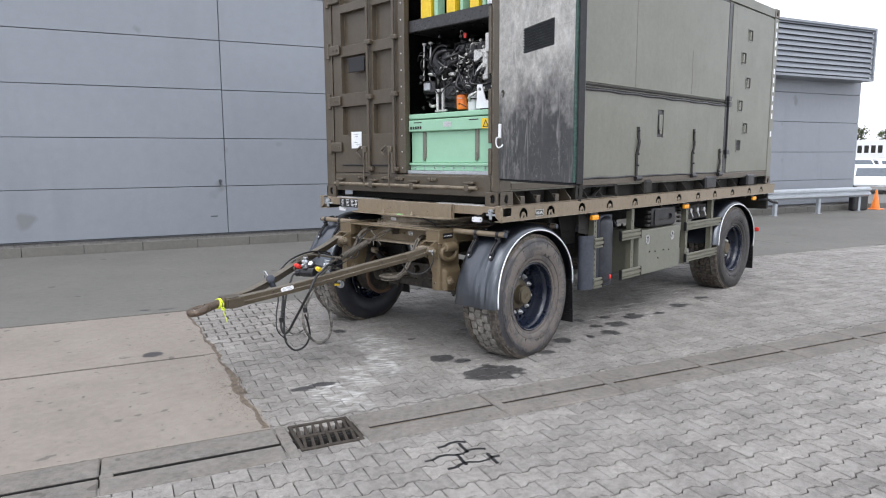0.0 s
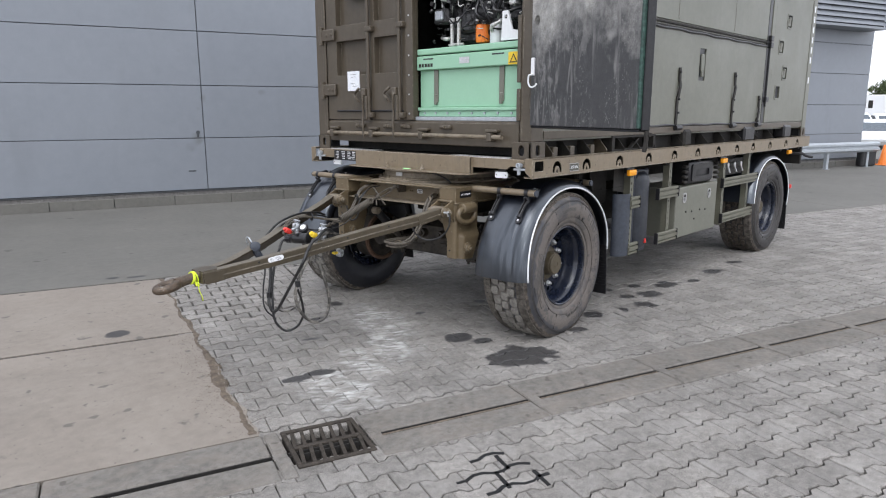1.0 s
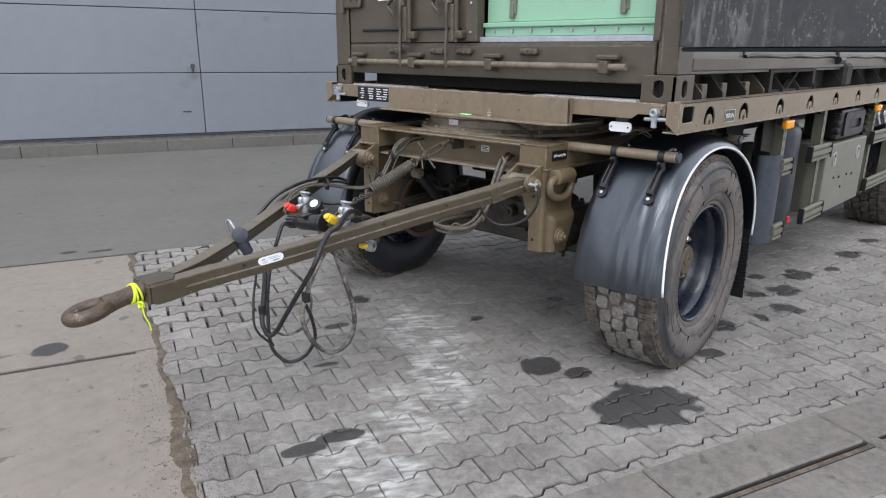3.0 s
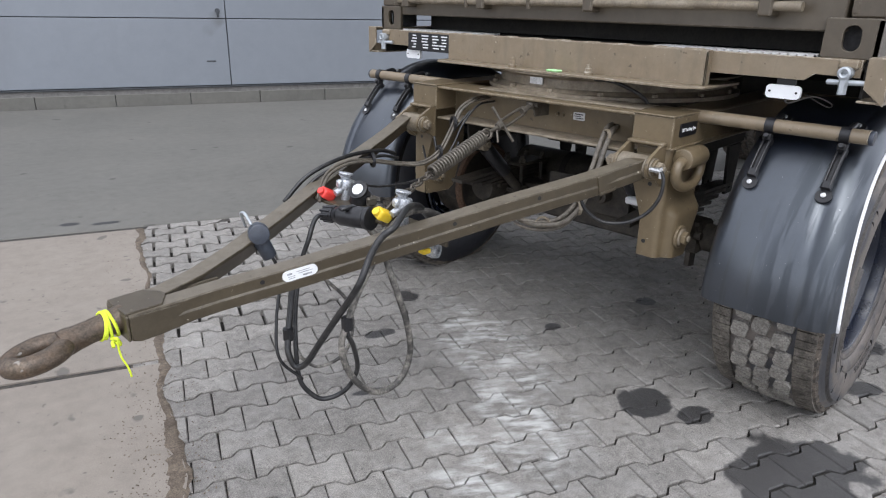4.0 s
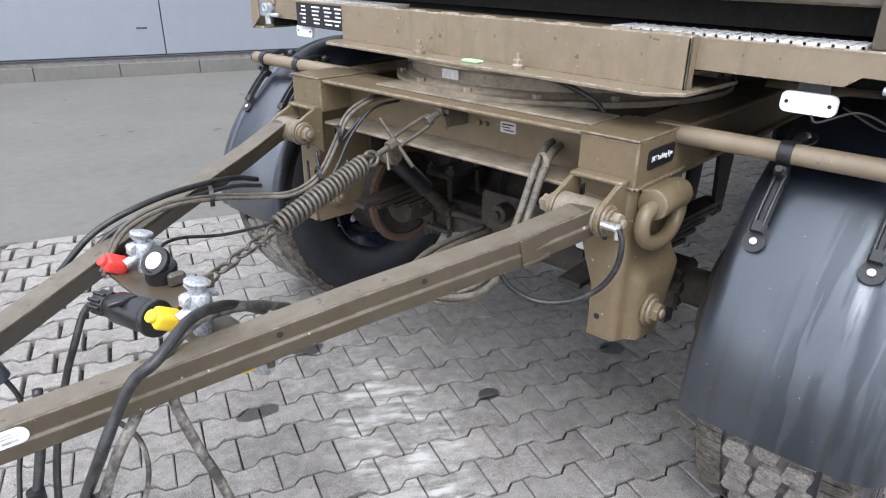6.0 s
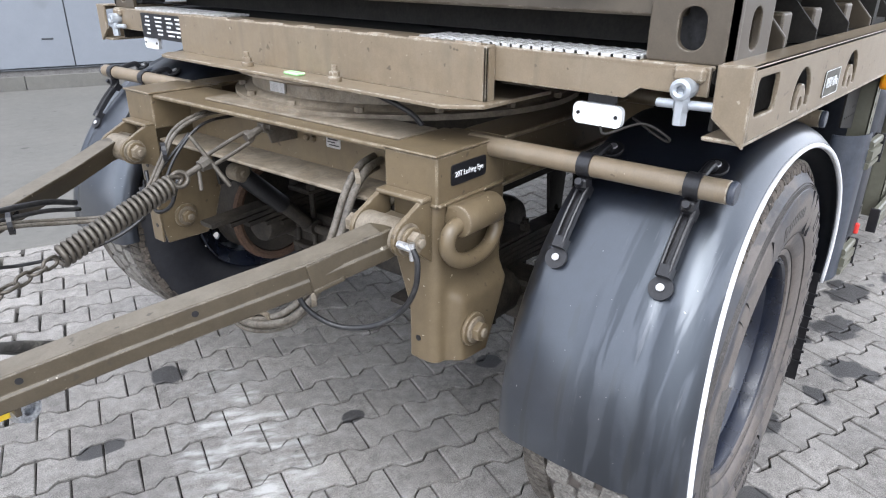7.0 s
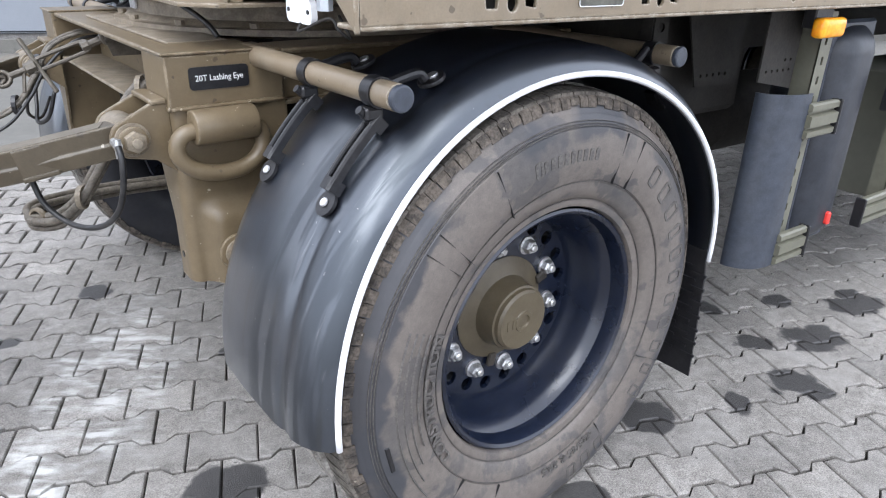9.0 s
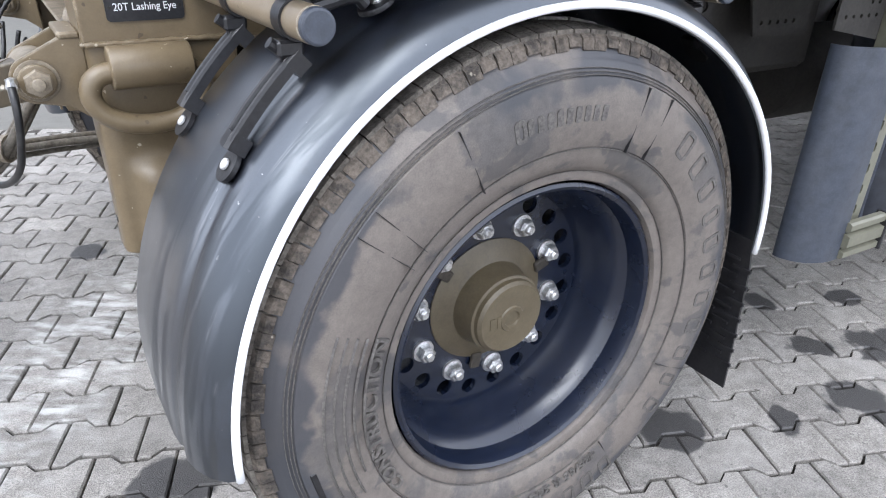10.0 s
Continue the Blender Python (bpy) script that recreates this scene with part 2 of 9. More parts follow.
# much darker copy of the tyre rubber, for the far front wheel
RUBBER_DARK = mat("near_black_tyre_rubber", (0.014, 0.015, 0.020), 0.45, second=(0.022, 0.023, 0.028), scale=5, amount=0.5, dust=(0.05, 0.046, 0.042), dust_amount=0.25, bump=0.1, fine=400, grain_amount=0.15)
# rear tyres: darker copy with the shade below the flatbed in its colour
RUBBER_SHADED = mat("shaded_tyre_rubber", (0.036, 0.0336, 0.0328), 0.5, second=(0.0176, 0.0176, 0.02), scale=6, amount=0.6, dust=(0.072, 0.064, 0.0576), dust_amount=0.4, bump=0.12, fine=420, spec=0.45, grain_amount=0.22, mid=0.3)
TREAD = mat("dusty_tread_rubber", (0.262, 0.247, 0.222), 0.9, second=(0.105, 0.098, 0.09), scale=14, amount=0.8, dust=(0.30, 0.27, 0.23), dust_amount=0.4, bump=0.4, fine=150, spec=0.2)
FENDER = mat("black_plastic", (0.0070, 0.0088, 0.0145), 0.34, second=(0.010, 0.0116, 0.0165), scale=3.5, amount=0.7, dust=(0.022, 0.026, 0.036), dust_amount=0.22, bump=0.04, fine=260, spec=1.0, coat=0.9, grain_amount=0.15, specks=(((0.25, 0.25, 0.25), 95, 0.74, 0.77),), streak=((0.004, 0.004, 0.005), 0.85, (13, 26, 2.0), 0.60, 0.63))
FENDER.node_tree.nodes["Principled BSDF"].inputs["Coat Roughness"].default_value = 0.26
FENDER.node_tree.nodes["Principled BSDF"].inputs["Specular Tint"].default_value = (0.80, 0.90, 1.0, 1)
SHOULDER = mat("dirty_shoulder_rubber", (0.098, 0.083, 0.069), 0.85, second=(0.040, 0.036, 0.033), scale=22, amount=0.9, dust=(0.20, 0.165, 0.13), dust_amount=0.5, bump=0.7, fine=160, spec=0.25, sharp=(0.46, 0.58), specks=(((0.30, 0.27, 0.22), 60, 0.72, 0.76),))
HUBPAINT = mat("brown_hub_paint", (0.088, 0.070, 0.042), 0.45, second=(0.052, 0.041, 0.026), scale=9, amount=0.6, dust=(0.135, 0.112, 0.075), dust_amount=0.4, bump=0.12, fine=220, grain_amount=0.1, mid=0.12)
BLACK = mat("black_rubber", (0.012, 0.012, 0.014), 0.36, scale=9, amount=0.4, dust=(0.05, 0.047, 0.045), dust_amount=0.3, bump=0.1, fine=150)


def layered(m, build):
    """Lays one more tone over a material: build(n, l, ramp, math_) gives the factor, the tone and its roughness."""
    n, l = m.node_tree.nodes, m.node_tree.links
    bsdf = n["Principled BSDF"]

    def math_(op, *a):
        x = n.new("ShaderNodeMath")
        x.operation = op
        for i, v in enumerate(a):
            if isinstance(v, (int, float)):
                x.inputs[i].default_value = v
            else:
                l.new(v, x.inputs[i])
        return x.outputs[0]

    def ramp(v, a, b_):
        r = n.new("ShaderNodeMapRange")
        r.interpolation_type = "SMOOTHSTEP"
        r.inputs["From Min"].default_value, r.inputs["From Max"].default_value = a, b_
        l.new(v, r.inputs["Value"])
        return r.outputs["Result"]

    def noise_in(vec, size, scale=1.0, detail=4.0):
        mp = n.new("ShaderNodeMapping")
        mp.inputs["Scale"].default_value = size
        l.new(vec, mp.inputs["Vector"])
        t = n.new("ShaderNodeTexNoise")
        t.inputs["Scale"].default_value, t.inputs["Detail"].default_value = scale, detail
        l.new(mp.outputs[0], t.inputs["Vector"])
        return t.outputs["Fac"]

    fac, tint, rough = build(n, l, ramp, math_, noise_in)
    x = n.new("ShaderNodeMix")
    x.data_type = "RGBA"
    l.new(fac, x.inputs[0])
    l.new(bsdf.inputs["Base Color"].links[0].from_socket, x.inputs[6])
    x.inputs[7].default_value = (*tint, 1)
    l.new(x.outputs[2], bsdf.inputs["Base Color"])
    r = n.new("ShaderNodeMix")
    l.new(fac, r.inputs[0])
    l.new(bsdf.inputs["Roughness"].links[0].from_socket, r.inputs[2])
    r.inputs[3].default_value = rough
    l.new(r.outputs[0], bsdf.inputs["Roughness"])
    return math_("MULTIPLY", math_("SUBTRACT", 1.0, math_("MULTIPLY", fac, 0.8)), bsdf.inputs["Coat Weight"].default_value)


def scuff_zone(n, l, ramp, math_):
    geo = n.new("ShaderNodeNewGeometry")
    ax = n.new("ShaderNodeSeparateXYZ")
    l.new(geo.outputs["Position"], ax.inputs[0])
    zone = math_("MULTIPLY", ramp(ax.outputs["Y"], -1.02, -1.12), ramp(ax.outputs["X"], -0.28, -0.40))
    return geo.outputs["Position"], zone


def pale_scratches(n, l, ramp, math_, noise_in):
    pos, zone = scuff_zone(n, l, ramp, math_)
    f = math_("MULTIPLY", ramp(noise_in(pos, (5, 75, 5)), 0.60, 0.70), ramp(noise_in(pos, (9, 9, 7)), 0.50, 0.62))
    return math_("MULTIPLY", math_("MULTIPLY", f, zone), 0.35), (0.16, 0.16, 0.17), 0.5


def runs_and_dark_reflection(n, l, ramp, math_, noise_in):
    pos, zone = scuff_zone(n, l, ramp, math_)
    # black runs, spread wider to paint a dark reflection on the shoulder
    f = ramp(noise_in(pos, (3.0, 34, 3.0)), 0.48, 0.54)
    return math_("MULTIPLY", math_("MULTIPLY", f, zone), 0.92), (0.003, 0.003, 0.005), 0.45


def dull_dust(n, l, ramp, math_, noise_in):
    pos, zone = scuff_zone(n, l, ramp, math_)
    f = ramp(noise_in(pos, (6, 20, 6), 1.0, 7.0), 0.50, 0.60)
    return math_("MULTIPLY", math_("MULTIPLY", f, zone), 0.25), (0.026, 0.028, 0.034), 0.45


layered(FENDER, dull_dust)
coat = layered(FENDER, runs_and_dark_reflection)
FENDER.node_tree.links.new(coat, FENDER.node_tree.nodes["Principled BSDF"].inputs["Coat Weight"])
layered(FENDER, pale_scratches)


def wiped_band(n, l, ramp, math_, noise_in):
    # dark wiped patches in the outer half of the sidewall
    tc = n.new("ShaderNodeTexCoord")
    mp = n.new("ShaderNodeMapping")
    mp.inputs["Location"].default_value = (0.067, 0, -0.525)
    mp.inputs["Scale"].default_value = (1, 0, 1)
    l.new(tc.outputs["Object"], mp.inputs["Vector"])
    ln = n.new("ShaderNodeVectorMath")
    ln.operation = "LENGTH"
    l.new(mp.outputs[0], ln.inputs[0])
    r = math_("ADD", ln.outputs["Value"], math_("MULTIPLY", noise_in(tc.outputs["Object"], (1, 1, 1), 11.0, 8.0), 0.11))
    outer = ramp(r, 0.515, 0.530)
    patch = ramp(noise_in(tc.outputs["Object"], (1, 1, 1), 4.5, 3.0), 0.42, 0.52)
    return math_("MULTIPLY", math_("MULTIPLY", outer, patch), 0.85), (0.038, 0.041, 0.049), 0.40


layered(RUBBER, wiped_band)
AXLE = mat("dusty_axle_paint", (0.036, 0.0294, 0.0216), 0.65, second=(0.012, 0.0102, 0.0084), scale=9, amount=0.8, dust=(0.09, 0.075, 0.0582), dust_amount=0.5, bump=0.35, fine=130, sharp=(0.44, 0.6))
# dark paint, taken lower to hold the shade under the flatbed
DARK = mat("dark_paint_and_shade", (0.0156, 0.0138, 0.0114), 0.75, scale=6, amount=0.6, dust=(0.051, 0.0432, 0.0348), dust_amount=0.4, bump=0.2, fine=110)
RIM = mat("dark_blue_grey_rim_paint", (0.0055, 0.0090, 0.021), 0.27, scale=5, amount=0.35, dust=(0.016, 0.021, 0.034), dust_amount=0.3, bump=0.04, fine=300, grain_amount=0.1, spec=0.7)
GUARD = mat("blue_grey_plastic", (0.045, 0.0525, 0.069), 0.4, scale=4, amount=0.3, dust=(0.1125, 0.1162, 0.1275), dust_amount=0.25, bump=0.06, fine=300, grain_amount=0.12)
ZINC = mat("zinc_steel", (0.62, 0.62, 0.62), 0.35, 0.9, scale=30, amount=0.5, bump=0.1, fine=300)
WHITE = mat("white_plastic", (0.78, 0.79, 0.8), 0.35, scale=12, amount=0.12, bump=0.03, grain_amount=0.08, mid=0.05)
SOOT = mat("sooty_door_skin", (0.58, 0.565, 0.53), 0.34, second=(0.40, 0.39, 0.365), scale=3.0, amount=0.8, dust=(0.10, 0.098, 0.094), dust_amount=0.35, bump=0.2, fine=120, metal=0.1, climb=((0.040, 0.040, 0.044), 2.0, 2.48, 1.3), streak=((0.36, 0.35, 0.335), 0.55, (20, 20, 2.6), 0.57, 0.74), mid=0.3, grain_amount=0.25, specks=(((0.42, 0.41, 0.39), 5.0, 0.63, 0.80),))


def soot_smears(n, l, ramp, math_, noise_in):
    geo = n.new("ShaderNodeNewGeometry")
    pos = geo.outputs["Position"]
    f = math_("MULTIPLY", ramp(noise_in(pos, (22, 22, 7), 1.0, 9.0), 0.52, 0.62), ramp(noise_in(pos, (3.2, 3.2, 1.6)), 0.47, 0.60))
    return math_("MULTIPLY", f, 0.5), (0.27, 0.265, 0.255), 0.5


def soot_scratches(n, l, ramp, math_, noise_in):
    geo = n.new("ShaderNodeNewGeometry")
    pos = geo.outputs["Position"]
    f = math_("MULTIPLY", ramp(noise_in(pos, (90, 90, 60), 1.0, 6.0), 0.60, 0.66), ramp(noise_in(pos, (4, 4, 2.4)), 0.44, 0.56))
    return math_("MULTIPLY", f, 0.55), (0.34, 0.335, 0.32), 0.5


for layer in (soot_smears, soot_scratches):
    layered(SOOT, layer)
GREEN = mat("pale_green_enamel", (0.30, 0.53, 0.37), 0.35, second=(0.27, 0.49, 0.34), scale=2, amount=0.3, bump=0.02, grain_amount=0.02, mid=0.03)
YELLOW = mat("yellow_plastic", (0.80, 0.55, 0.03), 0.45, scale=10, amount=0.15, bump=0.03, grain_amount=0.1, mid=0.1)
RED = mat("red_plastic", (0.72, 0.05, 0.04), 0.4, scale=10, amount=0.15, bump=0.03, grain_amount=0.1)
ORANGE = mat("orange_plastic", (0.85, 0.22, 0.03), 0.4, scale=10, amount=0.2, bump=0.03, grain_amount=0.1)
AMBER = mat("amber_lens", (0.95, 0.38, 0.02), 0.15, scale=40, amount=0.2, bump=0.0, grain_amount=0.1)
LIME = mat("lime_cord", (0.72, 0.85, 0.05), 0.8, scale=60, amount=0.2, bump=0.3, fine=400)
CONCRETE = marked(mat("slab_concrete", (0.2463, 0.2143, 0.1814), 0.82, second=(0.1993, 0.1748, 0.1504), scale=0.7, amount=0.8, dust=(0.3196, 0.2867, 0.2491), dust_amount=0.4, bump=0.12, fine=260, mid=0.1, grain_amount=0.16, specks=(((0.11, 0.10, 0.09), 7.5, 0.67, 0.71), ((0.13, 0.115, 0.10), 31, 0.69, 0.72))))
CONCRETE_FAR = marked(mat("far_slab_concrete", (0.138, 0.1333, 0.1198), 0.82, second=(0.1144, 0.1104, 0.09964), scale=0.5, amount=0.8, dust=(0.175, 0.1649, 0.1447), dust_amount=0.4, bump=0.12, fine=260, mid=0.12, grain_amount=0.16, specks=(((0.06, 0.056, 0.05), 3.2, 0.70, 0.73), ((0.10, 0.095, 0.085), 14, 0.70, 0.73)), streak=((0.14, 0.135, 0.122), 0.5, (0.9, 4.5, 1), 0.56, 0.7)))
PAVER = marked(mat("paver_concrete", (0.252, 0.236, 0.216), 0.78, second=(0.172, 0.161, 0.148), scale=2.1, amount=0.9, dust=(0.40, 0.385, 0.365), dust_amount=0.4, bump=0.6, fine=260, obj=0.16, mid=0.28, grain_amount=0.5, specks=(((0.10, 0.096, 0.09), 42, 0.70, 0.73),)))
JOINT = mat("joint_sand", (0.022, 0.019, 0.016), 0.95, scale=20, amount=0.6, bump=0.4, fine=200)
CLAD = mat("grey_sandwich_panel", (0.222, 0.240, 0.268), 0.36, second=(0.20, 0.217, 0.243), scale=0.35, amount=0.6, dust=(0.25, 0.268, 0.295), dust_amount=0.2, bump=0.015, fine=90, grain_amount=0.03, mid=0.04, streak=((0.185, 0.197, 0.215), 0.45, (2.2, 2.2, 0.35), 0.56, 0.75), specks=(((0.15, 0.155, 0.16), 1.6, 0.70, 0.76),))
CLAD_DARK = mat("dark_joint_metal", (0.05, 0.055, 0.062), 0.5, scale=2, amount=0.3)


# ---- mesh helpers ----
def world_of(ob):
    return world_of(ob.parent) @ ob.matrix_parent_inverse @ ob.matrix_basis if ob.parent else ob.matrix_basis.copy()


PLACE = Matrix.Identity(4)      # what the next parts are built in


def part(name, bm, material, parent=None, label="", smooth=False, m=None):
    """Links a bmesh as one mesh object, under a thing or a part if given; its coordinates are the world's, or m's."""
    me = bpy.data.meshes.new(name)
    if smooth:
        for f in bm.faces:
            f.smooth = True
    bm.to_mesh(me)
    bm.free()
    me.materials.append(material)
    if smooth and smooth is not True:
        me.set_sharp_from_angle(angle=radians(smooth))
    ob = new(name, me)
    ob.matrix_basis = PLACE if m is None else m
    if parent:
        ob.parent = parent
        ob.matrix_parent_inverse = world_of(parent).inverted()
    if label:
        tagged(ob, label)
    return ob


def thing(name, place, label, category, group="", kind=""):
    ob = new(name)
    ob.empty_display_size = 0.1
    ob.matrix_basis = place if isinstance(place, Matrix) else Matrix.Translation(place)
    return tagged(ob, label, category, group, kind)


def box(bm, x0, x1, y0, y1, z0, z1, bevel=0.0, m=None, seg=1):
    b = bmesh.new()
    bmesh.ops.create_cube(b, size=1)
    for v in b.verts:
        v.co = ((x0 + x1) / 2 + v.co.x * abs(x1 - x0), (y0 + y1) / 2 + v.co.y * abs(y1 - y0), (z0 + z1) / 2 + v.co.z * abs(z1 - z0))
    if bevel:
        bmesh.ops.bevel(b, geom=b.edges[:], offset=bevel, segments=seg, affect="EDGES", profile=0.5)
    return merge(bm, b, m)


def merge(bm, b, m=None):
    if m is not None:
        bmesh.ops.transform(b, matrix=m, verts=b.verts)
        if m.determinant() < 0:
            bmesh.ops.reverse_faces(b, faces=b.faces)
    me = bpy.data.meshes.new("tmp")
    b.to_mesh(me)
    b.free()
    bm.from_mesh(me)
    bpy.data.meshes.remove(me)
    return bm


def cyl(bm, p0, p1, r, r2=None, seg=20, bevel=0.0):
    p0, p1 = Vector(p0), Vector(p1)
    b = bmesh.new()
    bmesh.ops.create_cone(b, cap_ends=True, segments=seg, radius1=r, radius2=r if r2 is None else r2, depth=(p1 - p0).length)
    if bevel:
        bmesh.ops.bevel(b, geom=[e for e in b.edges if len(e.link_faces) == 2 and any(len(f.verts) > 4 for f in e.link_faces)], offset=bevel, segments=2, affect="EDGES", profile=0.5)
    q = (p1 - p0).to_track_quat("Z", "Y").to_matrix().to_4x4()
    return merge(bm, b, Matrix.Translation((p0 + p1) / 2) @ q)


def smoothed(points, steps=8):
    """A smooth line through the points (Catmull-Rom)."""
    p = [Vector(q) for q in points]
    p = [2 * p[0] - p[1]] + p + [2 * p[-1] - p[-2]]
    out = []
    for i in range(1, len(p) - 2):
        for k in range(steps):
            t = k / steps
            a, b, c, d = p[i - 1:i + 3]
            out.append(0.5 * (2 * b + (c - a) * t + (2 * a - 5 * b + 4 * c - d) * t * t + (3 * b - a - 3 * c + d) * t ** 3))
    out.append(p[-2])
    return out


def hose(bm, points, r, steps=8, seg=10, smooth=True, closed=False):
    """A round bar or hose along the points."""
    return sweep(bm, smoothed(points, steps) if smooth else points, [(r * math.cos(2 * math.pi * k / seg), r * math.sin(2 * math.pi * k / seg)) for k in range(seg)], closed=closed)


def sweep(bm, points, profile, up=None, closed=False):
    """A profile (side, up) carried along the points."""
    pts = [Vector(p) for p in points]
    n = len(pts)
    rings, last = [], None
    for i, p in enumerate(pts):
        a, b = (pts[i - 1], pts[(i + 1) % n]) if closed else (pts[max(i - 1, 0)], pts[min(i + 1, n - 1)])
        t = (b - a).normalized()
        ref = Vector(up) if up else (last if last is not None else (Vector((0, 0, 1)) if abs(t.z) < 0.9 else Vector((1, 0, 0))))
        side = t.cross(ref).normalized()
        u = side.cross(t).normalized()
        last = u
        rings.append([bm.verts.new(p + side * s + u * h) for s, h in profile])
    k = len(profile)
    for i in range(n if closed else n - 1):
        a, b = rings[i], rings[(i + 1) % n]
        for j in range(k):
            bm.faces.new((a[j], a[(j + 1) % k], b[(j + 1) % k], b[j]))
    if not closed:
        bm.faces.new(rings[0][::-1])
        bm.faces.new(rings[-1])
    bmesh.ops.recalc_face_normals(bm, faces=bm.faces[:])
    return bm


def lathe(bm, profile, seg=48, m=None, a0=0.0, a1=2 * math.pi, close=True, closed_profile=False):
    """A profile of (y, radius) turned round the y axis; the angle goes from +x to +z."""
    full = abs(a1 - a0 - 2 * math.pi) < 1e-6
    cnt = seg if full else seg + 1
    b = bmesh.new()
    rings = []
    for i in range(cnt):
        a = a0 + (a1 - a0) * i / seg
        rings.append([b.verts.new((r * math.cos(a), y, r * math.sin(a))) for y, r in profile])
    k = len(profile)
    for i in range(cnt if full else cnt - 1):
        p, q = rings[i], rings[(i + 1) % cnt]
        for j in range(k if closed_profile else k - 1):
            b.faces.new((p[j], p[(j + 1) % k], q[(j + 1) % k], q[j]))
    if close and not full and closed_profile:
        b.faces.new(rings[0])
        b.faces.new(rings[-1])
    bmesh.ops.remove_doubles(b, verts=b.verts, dist=1e-5)
    bmesh.ops.recalc_face_normals(b, faces=b.faces[:])
    return merge(bm, b, m)


def plate(bm, outline, holes, thick, m):
    """A flat plate in the local xy plane, from z 0 to thick, with holes cut through it."""
    b = bmesh.new()
    edges = []
    for loop in (outline, *holes):
        vs = [b.verts.new((x, y, 0)) for x, y in loop]
        edges += [b.edges.new((vs[i], vs[(i + 1) % len(vs)])) for i in range(len(vs))]
    bmesh.ops.triangle_fill(b, edges=edges, use_beauty=True, use_dissolve=False)
    made = bmesh.ops.extrude_face_region(b, geom=b.faces[:])
    bmesh.ops.translate(b, vec=(0, 0, thick), verts=[g for g in made["geom"] if isinstance(g, bmesh.types.BMVert)])
    bmesh.ops.recalc_face_normals(b, faces=b.faces[:])
    return merge(bm, b, m)


def ring_pts(cx, cy, r, n=20, ry=None):
    return [(cx + r * math.cos(2 * math.pi * i / n), cy + (ry or r) * math.sin(2 * math.pi * i / n)) for i in range(n)]


def round_rect(x0, x1, y0, y1, r, n=4):
    out = []
    for cx, cy, a in ((x1 - r, y1 - r, 0), (x0 + r, y1 - r, 90), (x0 + r, y0 + r, 180), (x1 - r, y0 + r, 270)):
        out += [(cx + r * math.cos(radians(a + 90 * i / n)), cy + r * math.sin(radians(a + 90 * i / n))) for i in range(n + 1)]
    return out


SIDE = Matrix(((1, 0, 0, 0), (0, 0, -1, 0), (0, 1, 0, 0), (0, 0, 0, 1)))      # local xy -> world xz, thickness towards -y
FRONT = Matrix(((0, 0, -1, 0), (-1, 0, 0, 0), (0, 1, 0, 0), (0, 0, 0, 1)))    # local x -> world -y, y -> z, thickness towards -x


def at(m, x, y, z):
    return Matrix.Translation((x, y, z)) @ m


def lettering(text, size, material, parent, m, name="lettering", extrude=0.0008, label="", bend=None, bold=0.0, wide=1.0):
    """Words in the built-in font as a mesh, centred on m; bend: a radius round m's origin."""
    cu = bpy.data.curves.new(name, "FONT")
    cu.body, cu.size, cu.extrude, cu.align_x, cu.align_y, cu.offset = text, size, extrude, "CENTER", "CENTER", bold
    cu.resolution_u = 3
    tmp = new(name, cu)
    me = bpy.data.meshes.new_from_object(tmp.evaluated_get(bpy.context.evaluated_depsgraph_get()))
    bpy.data.objects.remove(tmp)
    bpy.data.curves.remove(cu)
    for v in me.vertices:
        v.co.x *= wide
        if bend:
            a, r = -v.co.x / bend, bend + v.co.y
            v.co.x, v.co.y = -r * math.sin(a), r * math.cos(a)
    b = bmesh.new()
    b.from_mesh(me)
    bpy.data.meshes.remove(me)
    bmesh.ops.transform(b, matrix=m, verts=b.verts)
    return part(name, b, material, parent, label)


def bars(rows, material, parent, m, name="print_bars", label="", thick=0.0006):
    """Unreadable print as plain bars: rows of (x, y, width, height) on m's xy plane."""
    for x, y, w, h in rows:
        b = bmesh.new()
        box(b, x - w / 2, x + w / 2, y - h / 2, y + h / 2, 0, thick)
        bmesh.ops.transform(b, matrix=m, verts=b.verts)
        part(name[:-1] if name.endswith("s") else name, b, material, parent, label)


# ---- the yard: turned against the trailer, u along the facade, v towards it ----
YARD = Matrix.Rotation(radians(-19.6), 4, "Z")
DRAIN_V0, DRAIN_V1, APRON_V = -2.32, -1.83, 2.06
WALL_V, KERB_V = 7.95, 7.925

bm = bmesh.new()
bmesh.ops.create_grid(bm, x_segments=8, y_segments=8, size=400)
bmesh.ops.translate(bm, vec=(0, 0, -0.045), verts=bm.verts)
ground = tagged(part("ground", bm, JOINT, m=YARD), "dark sandy bedding under the yard's paving", "ground", kind="structure")


def edge_u(v):
    """The slab's broken edge against the pavers."""
    return -2.118 - 0.056 * v + 0.012 * math.sin(v * 7.0) + 0.008 * math.sin(v * 17.0 + 1.0)


def slab(parent, u0, u1, v0, v1, top=0.004, bevel=0.006, mt=CONCRETE):
    bb = bmesh.new()
    box(bb, u0, u1, v0, v1, top - 0.12, top, bevel)
    return part("slab", bb, mt, parent, m=YARD)


